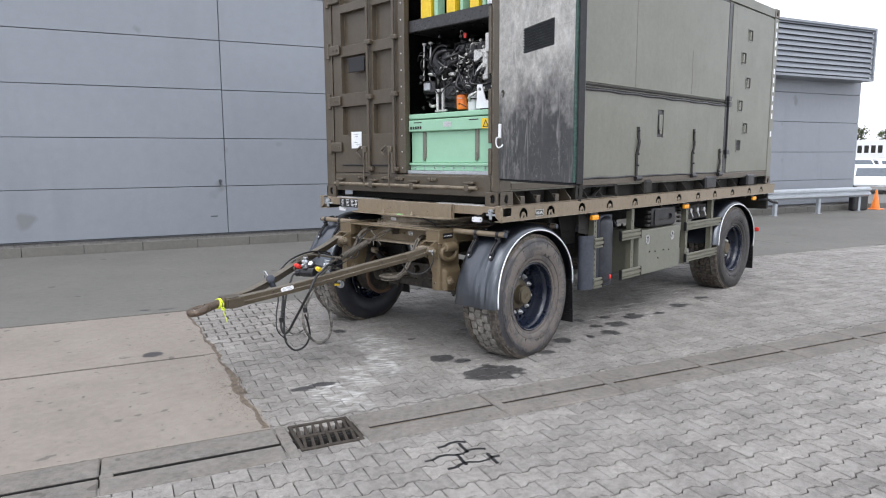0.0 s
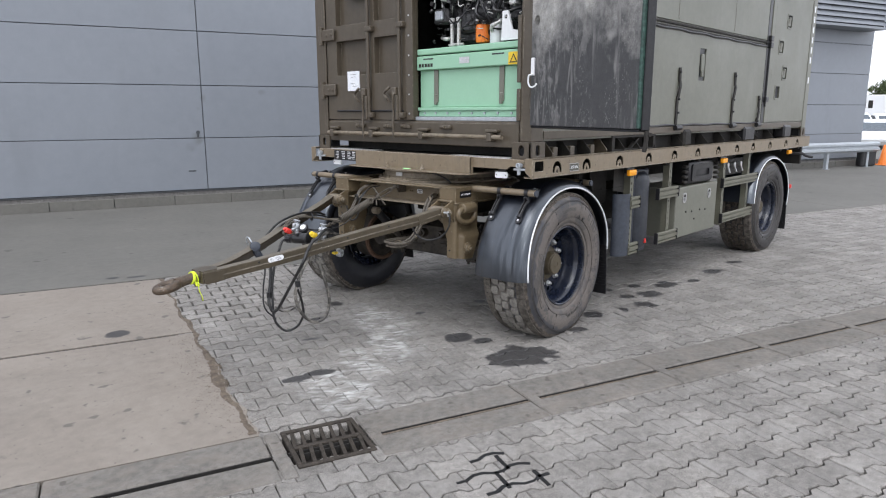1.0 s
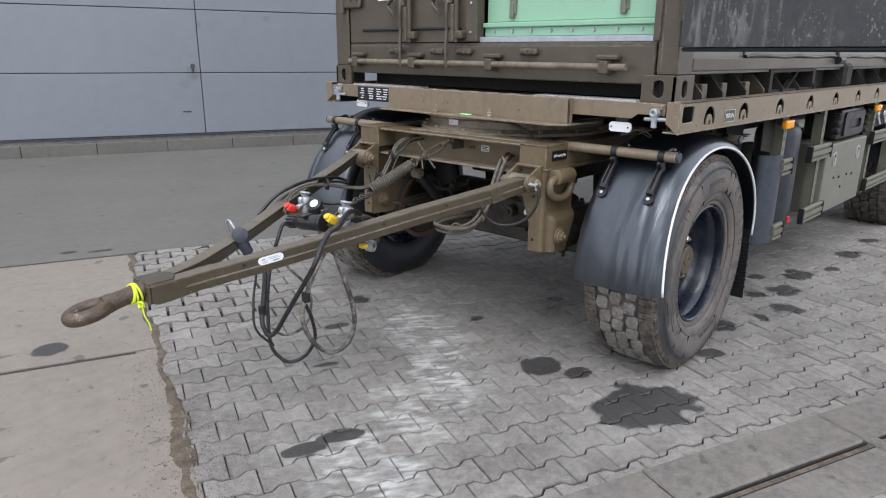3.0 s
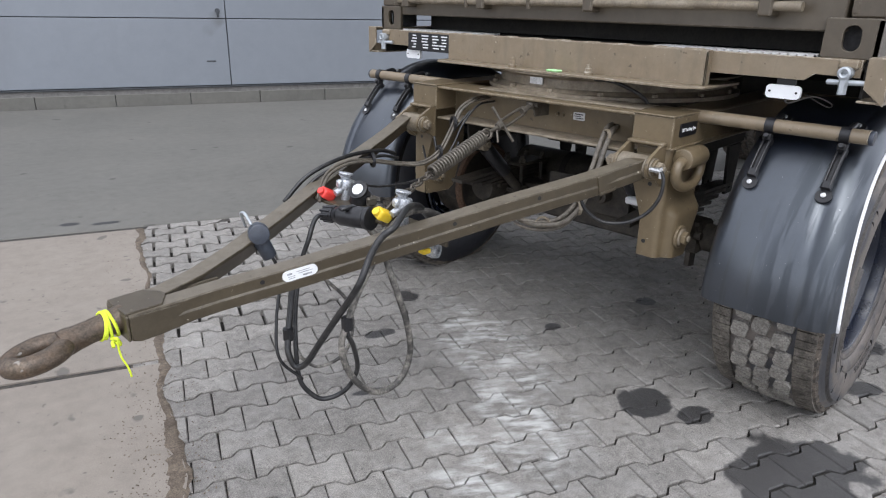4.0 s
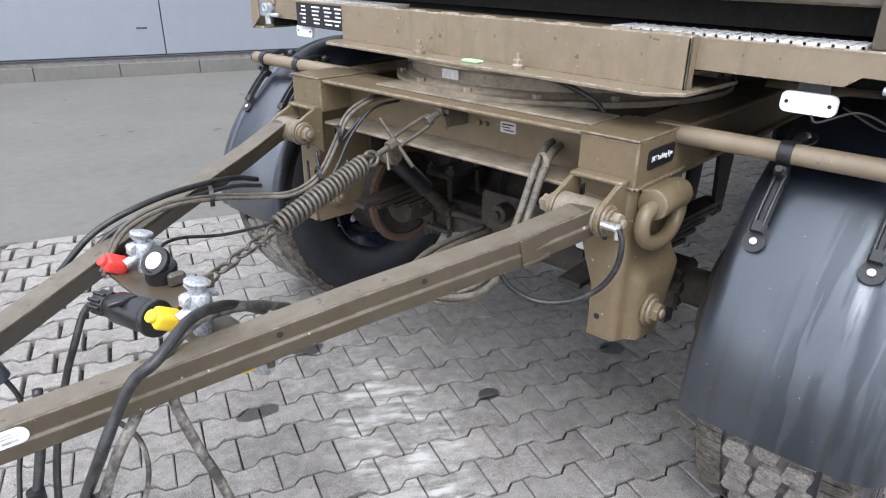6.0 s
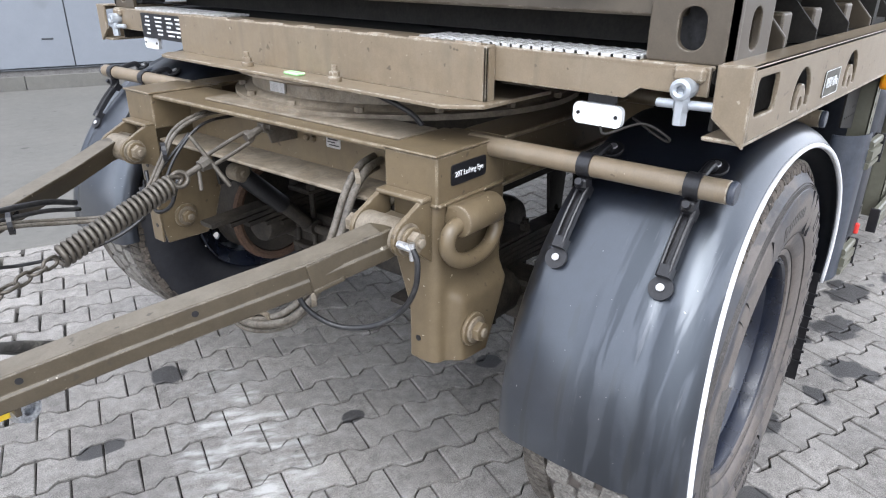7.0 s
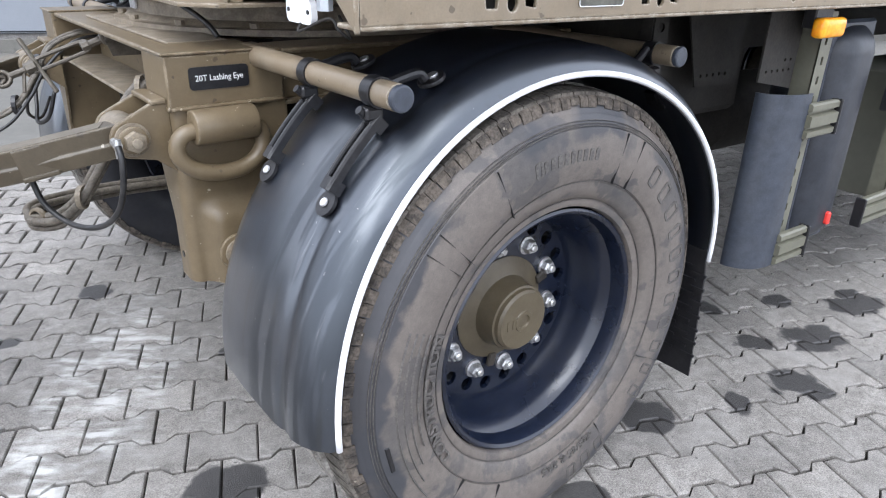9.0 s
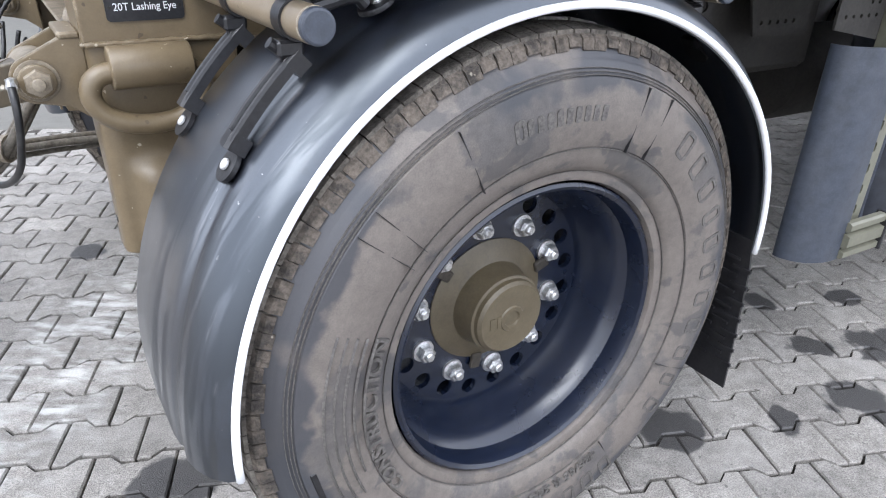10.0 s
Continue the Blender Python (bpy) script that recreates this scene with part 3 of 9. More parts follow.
apron = tagged(new("concrete_apron"), "large worn concrete slabs with dark joints before the hall", "pavement", kind="structure")
for v0, v1 in ((DRAIN_V1, 0.075), (0.115, APRON_V - 0.03)):
    b = bmesh.new()
    vs = [v0 + (v1 - v0) * k / 40 for k in range(41)]
    plate(b, [(-7.0, v0)] + [(edge_u(v) + random.Random(int(v * 997)).uniform(-0.008, 0.008), v) for v in vs] + [(-7.0, v1)], [], 0.11, YARD @ Matrix.Translation((0, 0, -0.106)))
    part("slab", b, CONCRETE, apron)
    slab(apron, -13.0, -7.012, v0, v1)
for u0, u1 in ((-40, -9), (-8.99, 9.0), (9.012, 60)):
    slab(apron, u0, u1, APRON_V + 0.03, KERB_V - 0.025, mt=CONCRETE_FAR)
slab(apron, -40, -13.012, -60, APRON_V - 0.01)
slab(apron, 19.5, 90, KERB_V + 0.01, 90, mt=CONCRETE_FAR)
SEAL = mat("dirty_joint_filler", (0.035, 0.032, 0.029), 0.9, scale=15, amount=0.6, dust=(0.16, 0.13, 0.10), dust_amount=0.5, bump=0.4)
for v0, v1 in ((0.070, 0.120), (APRON_V - 0.035, APRON_V + 0.035), (KERB_V - 0.03, KERB_V + 0.002)):
    b = bmesh.new()
    box(b, -13, -1.98 if v0 < 1 else 19, v0, v1, -0.05, -0.003)
    part("joint_filler", b, SEAL, apron, m=YARD)
# sandy dirt washed along the edge
DIRT = mat("sandy_dirt", (0.165, 0.130, 0.098), 0.95, second=(0.062, 0.048, 0.036), scale=12, amount=0.8, bump=0.6, fine=160, dist=0.01)
b = bmesh.new()
rd = random.Random(5)
grid = []
for i in range(150):
    v = DRAIN_V1 + 0.02 + (APRON_V - DRAIN_V1 - 0.05) * i / 149
    w = (0.05 + 0.06 * noise.noise((v * 1.7, 3.3, 0.0)) + 0.03 * noise.noise((v * 9.0, 1.3, 0.0)) + (0.02 if v < -0.6 else 0.0)) * (0.4 + 0.3 * rd.random())
    w = max(w, 0.014)
    row = []
    for k in range(7):
        f = -1 + 2 * k / 6
        row.append(b.verts.new((edge_u(v) + f * w * 0.8 - (0.030 if v < -0.6 else 0.008), v, 0.0005 + 0.0062 * (1 - f * f) + rd.uniform(-0.0015, 0.001))))
    grid.append(row)
for r0, r1 in zip(grid, grid[1:]):
    for k in range(6):
        b.faces.new((r0[k], r0[k + 1], r1[k + 1], r1[k]))
bmesh.ops.recalc_face_normals(b, faces=b.faces[:])
dirt = part("dirt_strip", b, DIRT, m=YARD, smooth=True)
tagged(dirt, "brown sandy dirt along the broken slab edge", "dirt", kind="stuff")
b = bmesh.new()
for _ in range(1500):
    v = rd.uniform(DRAIN_V1 + 0.02, APRON_V - 0.1) if rd.random() < 0.35 else rd.triangular(DRAIN_V1 + 0.02, 0.3, -1.2)
    u = edge_u(v) + rd.gauss(-0.03, 0.09)
    s_ = rd.uniform(0.001, 0.0036)
    bmesh.ops.create_icosphere(b, subdivisions=1, radius=s_, matrix=Matrix.Translation((u, v, 0.004 + s_ * 0.3)) @ Matrix.Diagonal((1, rd.uniform(0.6, 1.2), 0.6, 1)))
tagged(part("grit", b, DIRT, m=YARD), "loose grit and sand grains on the slab", "grit", kind="stuff")
# joints sealed with black tar
TAR = mat("black_tar", (0.012, 0.012, 0.013), 0.5, scale=20, amount=0.4, bump=0.3)
b = bmesh.new()
for u0, v0, n_ in ((-1.30, -2.70, 9), (-1.22, -2.84, 8), (-1.16, -2.56, 5)):
    line = [(u0 + 0.05 * k, v0 + (0.026 if (k // 2) % 2 else 0.0), 0.0) for k in range(n_)]
    sweep(b, line, [(-0.012, -0.006), (0.012, -0.006), (0.009, 0.0025), (-0.009, 0.0025)], up=(0, 0, 1))
for u0, v0, v1 in ((-1.10, -2.84, -2.69), (-0.93, -2.90, -2.76), (-1.02, -2.70, -2.56)):
    sweep(b, [(u0, v0, 0), (u0 + 0.01, v1, 0)], [(-0.012, -0.006), (0.012, -0.006), (0.009, 0.0025), (-0.009, 0.0025)], up=(0, 0, 1))
tagged(part("tar_seal", b, TAR, m=YARD), "black tar filling some paver joints", "tar", kind="stuff")

kerb = tagged(new("kerb"), "row of grey concrete kerb stones along the hall", "kerb", kind="structure")
for i in range(-15, 21):
    b = bmesh.new()
    box(b, i + 0.424, i + 1.416, KERB_V, WALL_V + 0.05, -0.1, 0.172, 0.006)
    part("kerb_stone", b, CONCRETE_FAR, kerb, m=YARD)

DUSTY_PLINTH = mat("plinth_concrete", (0.17, 0.163, 0.155), 0.85, scale=1.5, amount=0.6, bump=0.15, fine=120)
# facade of flush sandwich panels with open joints
hall = tagged(new("wall_north"), "tall hall facade of smooth grey metal sandwich panels", "wall", kind="structure")
b = bmesh.new()
box(b, -14.9, 13.02, WALL_V + 0.03, WALL_V + 0.25, 0.0, 5.95)
box(b, 13.02, 18.6, WALL_V + 0.03, WALL_V + 0.25, 0.0, 5.5)
part("backing", b, CLAD_DARK, hall, m=YARD)
heights = [0.262 + 0.943 * k for k in range(7)]
verticals = [-14.98, -7.98, -0.98, 6.02, 13.02]
cells = [(u0, u1, z0, z1) for z0, z1 in zip(heights, heights[1:]) for u0, u1 in zip(verticals, verticals[1:])]
cells += [(13.02, 18.62, z0, z1) for z0, z1 in ((0.262, 1.0), (1.0, 1.865), (1.865, 2.775), (2.775, 3.64), (3.64, 4.5), (4.5, 5.5))]
for u0, u1, z0, z1 in cells:
    b = bmesh.new()
    box(b, u0 + 0.007, u1 - 0.007, WALL_V, WALL_V + 0.05, z0 + 0.006, z1 - 0.006, 0.005)
    part("panel", b, CLAD, hall, m=YARD)
b = bmesh.new()
box(b, -14.98, 18.62, WALL_V + 0.002, WALL_V + 0.03, 0.172, 0.238)
part("plinth", b, DUSTY_PLINTH, hall, m=YARD)
b = bmesh.new()
box(b, -14.98, 18.62, WALL_V - 0.02, WALL_V + 0.03, 0.240, 0.256, 0.003)
part("drip_flashing", b, CLAD_DARK, hall, m=YARD)
b = bmesh.new()
box(b, -14.98, 13.02, WALL_V - 0.02, WALL_V + 0.3, 5.92, 6.0, 0.004)
part("coping", b, CLAD, hall, m=YARD)
b = bmesh.new()
cyl(b, (-1.09, WALL_V + 0.005, 1.31), (-1.09, WALL_V - 0.02, 1.31), 0.035, seg=16)
box(b, -1.105, -1.075, WALL_V - 0.024, WALL_V, 1.23, 1.29, 0.004)
part("lock_plate", b, CLAD_DARK, hall, m=YARD)
b = bmesh.new()
box(b, -1.30, -1.17, WALL_V - 0.006, WALL_V + 0.01, 0.60, 0.622, 0.003)
part("handle_slot", b, CLAD_DARK, hall, m=YARD)

# louvred plant screen high on the facade
louvre = thing("louvre_screen", YARD @ Matrix.Translation((16.8, WALL_V, 4.1)), "grey metal louvre screen high on the hall", "louvre")
U0, U1, V0, Z0, Z1 = 13.9, 18.27, WALL_V - 0.55, 4.08, 5.55
for k in range(10):
    z = Z0 + 0.05 + k * 0.15
    b = bmesh.new()
    sweep(b, [(U0, V0, z), (U1, V0, z)], [(0.0, 0.0), (-0.012, 0.0), (-0.075, 0.115), (-0.075, 0.13), (-0.06, 0.13)], up=(0, 0, 1))
    part("slat", b, CLAD, louvre, m=YARD)
    b = bmesh.new()
    box(b, U1 - 0.01, U1 + 0.0, V0, WALL_V + 1.2, z, z + 0.125)
    part("slat", b, CLAD, louvre, m=YARD)
b = bmesh.new()
box(b, U0, U1 - 0.02, V0 + 0.07, WALL_V - 0.001, Z0 + 0.02, Z1 - 0.02)
part("dark_backing", b, CLAD_DARK, louvre, m=YARD)
for z in (Z0 - 0.06, Z1 - 0.02):
    b = bmesh.new()
    box(b, U0, U1 + 0.03, V0 - 0.03, WALL_V + 1.2, z, z + 0.07, 0.005)
    part("trim", b, CLAD, louvre, m=YARD)
for u in (U1 - 0.03,):
    b = bmesh.new()
    box(b, u, u + 0.07, V0 - 0.035, V0 + 0.04, Z0 - 0.05, Z1 + 0.04, 0.005)
    part("corner_trim", b, CLAD, louvre, m=YARD)

# guard rail before the facade
rail = thing("guard_rail", YARD @ Matrix.Translation((15, 7.35, 0)), "galvanised steel guard rail on square posts", "guard rail")
b = bmesh.new()
W = [(0.0, 0.155), (0.03, 0.12), (0.07, 0.10), (0.07, 0.05), (0.02, 0.015), (0.02, -0.015), (0.07, -0.05), (0.07, -0.10), (0.03, -0.12), (0.0, -0.155)]
W = [(-s, h) for s, h in W] + [(-s + 0.006, h) for s, h in W[::-1]]
sweep(b, [(9, 7.38, 0.62), (18.55, 7.38, 0.62)], [(-s, h) for s, h in W], up=(0, 0, 1))
GALV = mat("galvanised_steel", (0.46, 0.49, 0.52), 0.45, 0.5, scale=6, amount=0.3, bump=0.03, grain_amount=0.06, mid=0.1)
part("w_beam", b, GALV, rail, m=YARD)
for u in (10.2, 12.2, 14.3, 16.2, 18.1):
    b = bmesh.new()
    box(b, u, u + 0.1, 7.40, 7.5, 0.0, 0.70, 0.006)
    part("post", b, GALV, rail, m=YARD)
    b = bmesh.new()
    box(b, u - 0.04, u + 0.14, 7.36, 7.55, 0.0, 0.012)
    part("base_plate", b, GALV, rail, m=YARD)
b = bmesh.new()
box(b, 17.9, 18.62, 7.42, 7.62, 0.02, 0.58, 0.05, seg=2)
part("end_buffer", b, BLACK, rail, "black rubber end buffer", m=YARD)

# drain: slotted channel blocks and a cast grate
drain = thing("slot_drain", YARD @ Matrix.Translation((-3, -2.08, 0)), "concrete drain channel with a narrow slot, set flush in paving", "drain")
u = -9.0
DUSTY = mat("drain_concrete", (0.176, 0.164, 0.148), 0.88, second=(0.12, 0.112, 0.1), scale=2.5, amount=0.8, dust=(0.248, 0.2096, 0.1744), dust_amount=0.5, bump=0.2, fine=220, grain_amount=0.2, specks=(((0.09, 0.08, 0.07), 9, 0.66, 0.70),))
k = 0
while u < 14:
    if abs(u + 1.9) < 0.05:
        u = -1.50
    u1 = min(u + 1.0, -1.92) if u < -1.92 else u + 1.0
    for v0, v1 in ((DRAIN_V0, -2.117), (-2.073, DRAIN_V1 - 0.008)):
        b = bmesh.new()
        box(b, u + 0.004, u1 - 0.004, v0 + 0.004, v1, -0.2, 0.005 + 0.002 * (k % 2), 0.008)
        part("channel_block", b, DUSTY, drain, m=YARD)
    b = bmesh.new()
    box(b, u + 0.0, u + 0.07, -2.125, -2.065, -0.2, 0.006, 0.004)
    part("joint_bridge", b, DUSTY, drain, m=YARD)
    u = u1 if u1 != -1.92 else -1.9
    k += 1
GRATE = mat("rusty_cast_iron", (0.05362, 0.04331, 0.03383), 0.75, 0.3, second=(0.02475, 0.02063, 0.01733), scale=18, amount=0.8, dust=(0.099, 0.08663, 0.07219), dust_amount=0.5, bump=0.4, fine=120)
grate = thing("drain_grate", YARD @ Matrix.Translation((-1.71, -2.045, 0)), "rusty cast-iron gully grate with slanting bars", "drain grate")
gu, gv, gs = -1.71, -2.045, 0.20
for x0, x1, y0, y1 in ((-gs, gs, -gs, -gs + 0.025), (-gs, gs, gs - 0.025, gs), (-gs, -gs + 0.025, -gs + 0.025, gs - 0.025), (gs - 0.025, gs, -gs + 0.025, gs - 0.025), (-gs + 0.025, gs - 0.025, -0.014, 0.014)):
    b = bmesh.new()
    box(b, gu + x0, gu + x1, gv + y0, gv + y1, -0.06, 0.007, 0.004)
    part("frame_bar", b, GRATE, grate, m=YARD)
for s in (-1, 1):
    for i in range(7):
        b = bmesh.new()
        c = -gs + 0.045 + i * 0.052
        lo, hi = (0.014, gs - 0.03) if s > 0 else (-gs + 0.03, -0.014)
        sl = 0.02
        sweep(b, [(gu + c - sl * 0.5, gv + lo, -0.018), (gu + c + sl * 0.5, gv + hi, -0.018)], [(-0.008, -0.03), (0.008, -0.03), (0.0095, 0.02), (-0.0095, 0.02)], up=(0, 0, 1))
        part("grate_bar", b, GRATE, grate, m=YARD)
PITM = mat("pit_shade_dark", (0.02, 0.018, 0.016), 0.9)
b = bmesh.new()
box(b, -9, 14, -2.12, -2.07, -0.22, -0.10)
# dark liners paint the deep shade onto the slot's walls
box(b, -9, 14, -2.116, -2.110, -0.2, -0.002)
box(b, -9, 14, -2.080, -2.074, -0.2, -0.002)
part("channel_bottom", b, PITM, drain, "dark liner that paints the slot's deep shade", m=YARD)
b = bmesh.new()
box(b, -1.48, 14, -2.109, -2.088, -0.09, -0.004)
part("slot_silt", b, DIRT, drain, "brown silt half filling the slot", m=YARD)
b = bmesh.new()
box(b, gu - gs, gu + gs, gv - gs, gv + gs, -0.30, -0.2)
part("pit_floor", b, PITM, grate, m=YARD)


# ---- the trailer: x rearwards along it, front axle at x 0 ----
trailer = thing("drawbar_trailer", (0, 0, 0), "olive-brown two-axle flatbed drawbar trailer with dirty black tyres", "trailer")
HUB_Z, REAR_X = 0.525, 4.36
STEER = Matrix.Rotation(radians(3.3), 4, "Z")      # the dolly is steered a little
AXLE_X = -0.067


rng_tread = random.Random(12)


def wheel(x, s, detail=True, rubber=RUBBER, blocks=TREAD):
    """A deep-dished wheel at x; s -1 for the near side, 1 for the far side."""
    M = Matrix.Translation((x, 0, HUB_Z)) @ Matrix.Diagonal((1, -s, 1, 1))
    # rim, the part that carries the rest: y is the near side's
    b = bmesh.new()
    lathe(b, [(-1.236, 0.302), (-1.240, 0.296), (-1.235, 0.289), (-1.218, 0.284), (-1.195, 0.283), (-1.184, 0.272), (-1.162, 0.262), (-1.13, 0.258), (-1.10, 0.248), (-1.085, 0.240), (-0.90, 0.240), (-0.87, 0.285), (-0.862, 0.302), (-0.856, 0.296)], 72, M)
    rim = part("wheel", b, RIM, trailer, "dark blue-grey steel wheel with a dusty tyre", smooth=35)
    b = bmesh.new()
    holes = [ring_pts(0.212 * math.cos(radians(i * 18 + 9)), 0.212 * math.sin(radians(i * 18 + 9)), 0.0185, 14) for i in range(20)]
    plate(b, ring_pts(0, 0, 0.245, 60), holes + [ring_pts(0, 0, 0.128, 36)], 0.012, M @ at(SIDE, 0, -1.068, 0))
    part("wheel_disc", b, RIM, rim)
    b = bmesh.new()
    lathe(b, [(-1.0, 0.135), (-1.083, 0.135), (-1.086, 0.130), (-1.09, 0.112), (-1.098, 0.092), (-1.12, 0.086), (-1.148, 0.084), (-1.15, 0.079), (-1.160, 0.078), (-1.166, 0.072), (-1.166, 0.028), (-1.169, 0.026), (-1.169, 0.018), (-1.165, 0.016), (-1.165, 0.0)], 48, M)
    part("hub", b, HUBPAINT, rim, "olive-brown hub with a round cap", smooth=30)
    if detail:
        b = bmesh.new()
        for k, w in enumerate((0.014, 0.014, 0.011)):
            box(b, -0.052 + k * 0.017, -0.052 + k * 0.017 + w - 0.003, -0.012, 0.012, 0, 0.0015, m=M @ at(SIDE, 0, -1.1662, 0))
        part("cap_emblem", b, HUBPAINT, rim)
        for i in range(3):
            a = radians(20 + 120 * i)
            b = bmesh.new()
            box(b, -0.018, 0.018, -0.012, 0.012, 0, 0.012, 0.003, m=M @ at(SIDE, 0, -1.082, 0) @ Matrix.Rotation(a, 4, "Z") @ Matrix.Translation((0.142, 0, 0)))
            part("clamp", b, AXLE, rim)
    for i in range(10):
        a = radians(36 * i + 26)
        cx, cz = 0.1675 * math.cos(a), 0.1675 * math.sin(a)
        b = bmesh.new()
        lathe(b, [(-1.08, 0.0), (-1.08, 0.0245), (-1.085, 0.0235), (-1.087, 0.0)], 20, M @ Matrix.Translation((cx, 0, cz)))
        lathe(b, [(-1.085, 0.0185), (-1.100, 0.0185), (-1.104, 0.0155), (-1.104, 0.0)], 6, M @ Matrix.Translation((cx, 0, cz)))
        lathe(b, [(-1.104, 0.010), (-1.111, 0.010), (-1.114, 0.007), (-1.114, 0.0)], 10, M @ Matrix.Translation((cx, 0, cz)))
        part("wheel_nut", b, ZINC, rim)
    b = bmesh.new()
    hose(b, [M @ Vector(p) for p in ((0.06, -1.08, 0.225), (0.062, -1.10, 0.232), (0.066, -1.135, 0.236))], 0.0045)
    part("valve", b, ZINC, rim)
    # tyre
    prof = [(-0.885, 0.300), (-0.865, 0.33), (-0.850, 0.40), (-0.850, 0.45), (-0.865, 0.50), (-0.885, 0.535), (-0.90, 0.546), (-1.224, 0.546), (-1.239, 0.535)]
    out = [(-1.247, 0.522), (-1.252, 0.515), (-1.254, 0.512), (-1.259, 0.508), (-1.264, 0.495), (-1.266, 0.493), (-1.266, 0.489), (-1.271, 0.486), (-1.2755, 0.462), (-1.277, 0.43), (-1.276, 0.40), (-1.268, 0.375), (-1.265, 0.374), (-1.265, 0.370), (-1.2655, 0.368), (-1.256, 0.34), (-1.249, 0.329), (-1.246, 0.328), (-1.246, 0.324), (-1.2465, 0.322), (-1.243, 0.309), (-1.230, 0.304)]
    b = bmesh.new()
    lathe(b, prof + out, 96, M)
    for v in b.verts:
        if v.co.z < 0.001:
            v.co.z = 0.001
    part("tyre", b, rubber, rim, "dusty black rubber tyre with moulded sidewall", smooth=40)
    # tread blocks with zigzag grooves
    b = bmesh.new()
    edge = bmesh.new()
    EDGE = bpy.data.materials.get("dusty_edge_rubber") or mat("dusty_edge_rubber", (0.130, 0.117, 0.101), 0.9, second=(0.050, 0.045, 0.040), scale=18, amount=0.85, dust=(0.17, 0.148, 0.122), dust_amount=0.45, bump=0.6, fine=150, spec=0.2, sharp=(0.44, 0.6))
    n = 44
    cols = ((-1.205, 0.034), (-1.132, 0.030), (-1.062, 0.030), (-0.992, 0.030), (-0.919, 0.034))
    for c, (yc, hw) in enumerate(cols):
        outer = c in (0, 4)
        tb, nn = (edge, 100) if outer else (b, n)
        for i in range(nn):
            a0 = 2 * math.pi * (i + (0.5 if c % 2 else 0)) / nn
            step = 2 * math.pi / nn
            z = 0.006 if i % 2 else -0.006
            if outer:
                z = rng_tread.uniform(-0.0015, 0.0015)
            q = [(-0.40, -hw + 0.004 + z), (-0.18, -hw - 0.004 + z), (0.15, -hw + 0.003 + z), (0.40, -hw + 0.006 + z), (0.43, 0.0 + z), (0.38, hw - 0.004 + z), (0.12, hw + 0.003 + z), (-0.15, hw - 0.003 + z), (-0.38, hw - 0.006 + z), (-0.44, 0.0 + z)]
            if outer:       # close-set edge blocks with thin slits between them
                q = [(-0.46, -hw + z), (-0.2, -hw + z), (0.2, -hw + z), (0.46, -hw + z), (0.46, 0.0), (0.46, hw), (0.2, hw), (-0.2, hw), (-0.46, hw), (-0.46, 0.0)]
            lo, hi = [], []
            for t, dy in q:
                y = min(max(yc + dy, -1.238), -0.886)
                for r, ring, k in ((0.538, lo, 1.0), (0.561 if 0 < c < 4 else 0.557, hi, 0.95)):
                    a = a0 + t * step * (1.0 if outer else k)
                    yy = yc + (y - yc) * k
                    drop = max(0.0, abs(yy + 1.062) - 0.16) * 0.35
                    p = M @ Vector(((r - drop) * math.cos(a), yy, (r - drop) * math.sin(a)))
                    if p.z < 0.0005:
                        p.z = 0.0005
                    ring.append(tb.verts.new(p))
            for k in range(10):
                tb.faces.new((lo[k], lo[(k + 1) % 10], hi[(k + 1) % 10], hi[k]))
            tb.faces.new(hi)
    bmesh.ops.recalc_face_normals(b, faces=b.faces[:])
    tread = part("tread", b, blocks, rim, "dusty zigzag tread blocks")
    tread["kind"] = "stuff"
    bmesh.ops.recalc_face_normals(edge, faces=edge.faces[:])
    rows_ = part("edge_tread", edge, EDGE, rim, "dirty outer tread blocks")
    rows_["kind"] = "stuff"
    # shoulder lugs
    b = bmesh.new()
    for side in (-1, 1):
        for i in range(124):
            a0, st = 2 * math.pi * i / 124, 2 * math.pi / 124
            ys = ((-1.228, 0.552), (-1.2445, 0.540), (-1.2490, 0.5225), (-1.243, 0.5205)) if side < 0 else ((-0.896, 0.552), (-0.8795, 0.540), (-0.8750, 0.5225), (-0.881, 0.5205))
            w0, w1 = (0.02, 0.90) if i % 2 else (0.04, 0.97)
            if i % 3 == 0:
                ys = tuple((y, r if k < 2 else r + 0.006) for k, (y, r) in enumerate(ys))
            r0 = [b.verts.new(M @ Vector((r * math.cos(a0 + w0 * st), y, r * math.sin(a0 + w0 * st)))) for y, r in ys]
            r1 = [b.verts.new(M @ Vector((r * math.cos(a0 + w1 * st), y, r * math.sin(a0 + w1 * st)))) for y, r in ys]
            for v in r0 + r1:
                v.co.z = max(v.co.z, 0.0005)
            for k in range(4):
                b.faces.new((r0[k], r0[(k + 1) % 4], r1[(k + 1) % 4], r1[k]))
            b.faces.new(r0)
            b.faces.new(r1)
    bmesh.ops.recalc_face_normals(b, faces=b.faces[:])
    lugs = part("shoulder_tread", b, SHOULDER, rim, "dirty shoulder lugs")
    lugs["kind"] = "stuff"
    if not detail:
        return rim
    face = M @ at(SIDE, 0, -1.2745, 0)
    TXT = mat("moulded_rubber", (0.098, 0.090, 0.083), 0.6, second=(0.045, 0.043, 0.042), scale=9, amount=0.5, bump=0.1, fine=200)
    # maker's name as blank raised shapes, type and size as they read
    marks = [(50 - 9.0 * i, 0.44, 0.052, 0.030 if i in (3, 9) else 0.036) for i in range(11)] + [(-62 - 7 * i, 0.452, 0.052, 0.034) for i in range(3)]
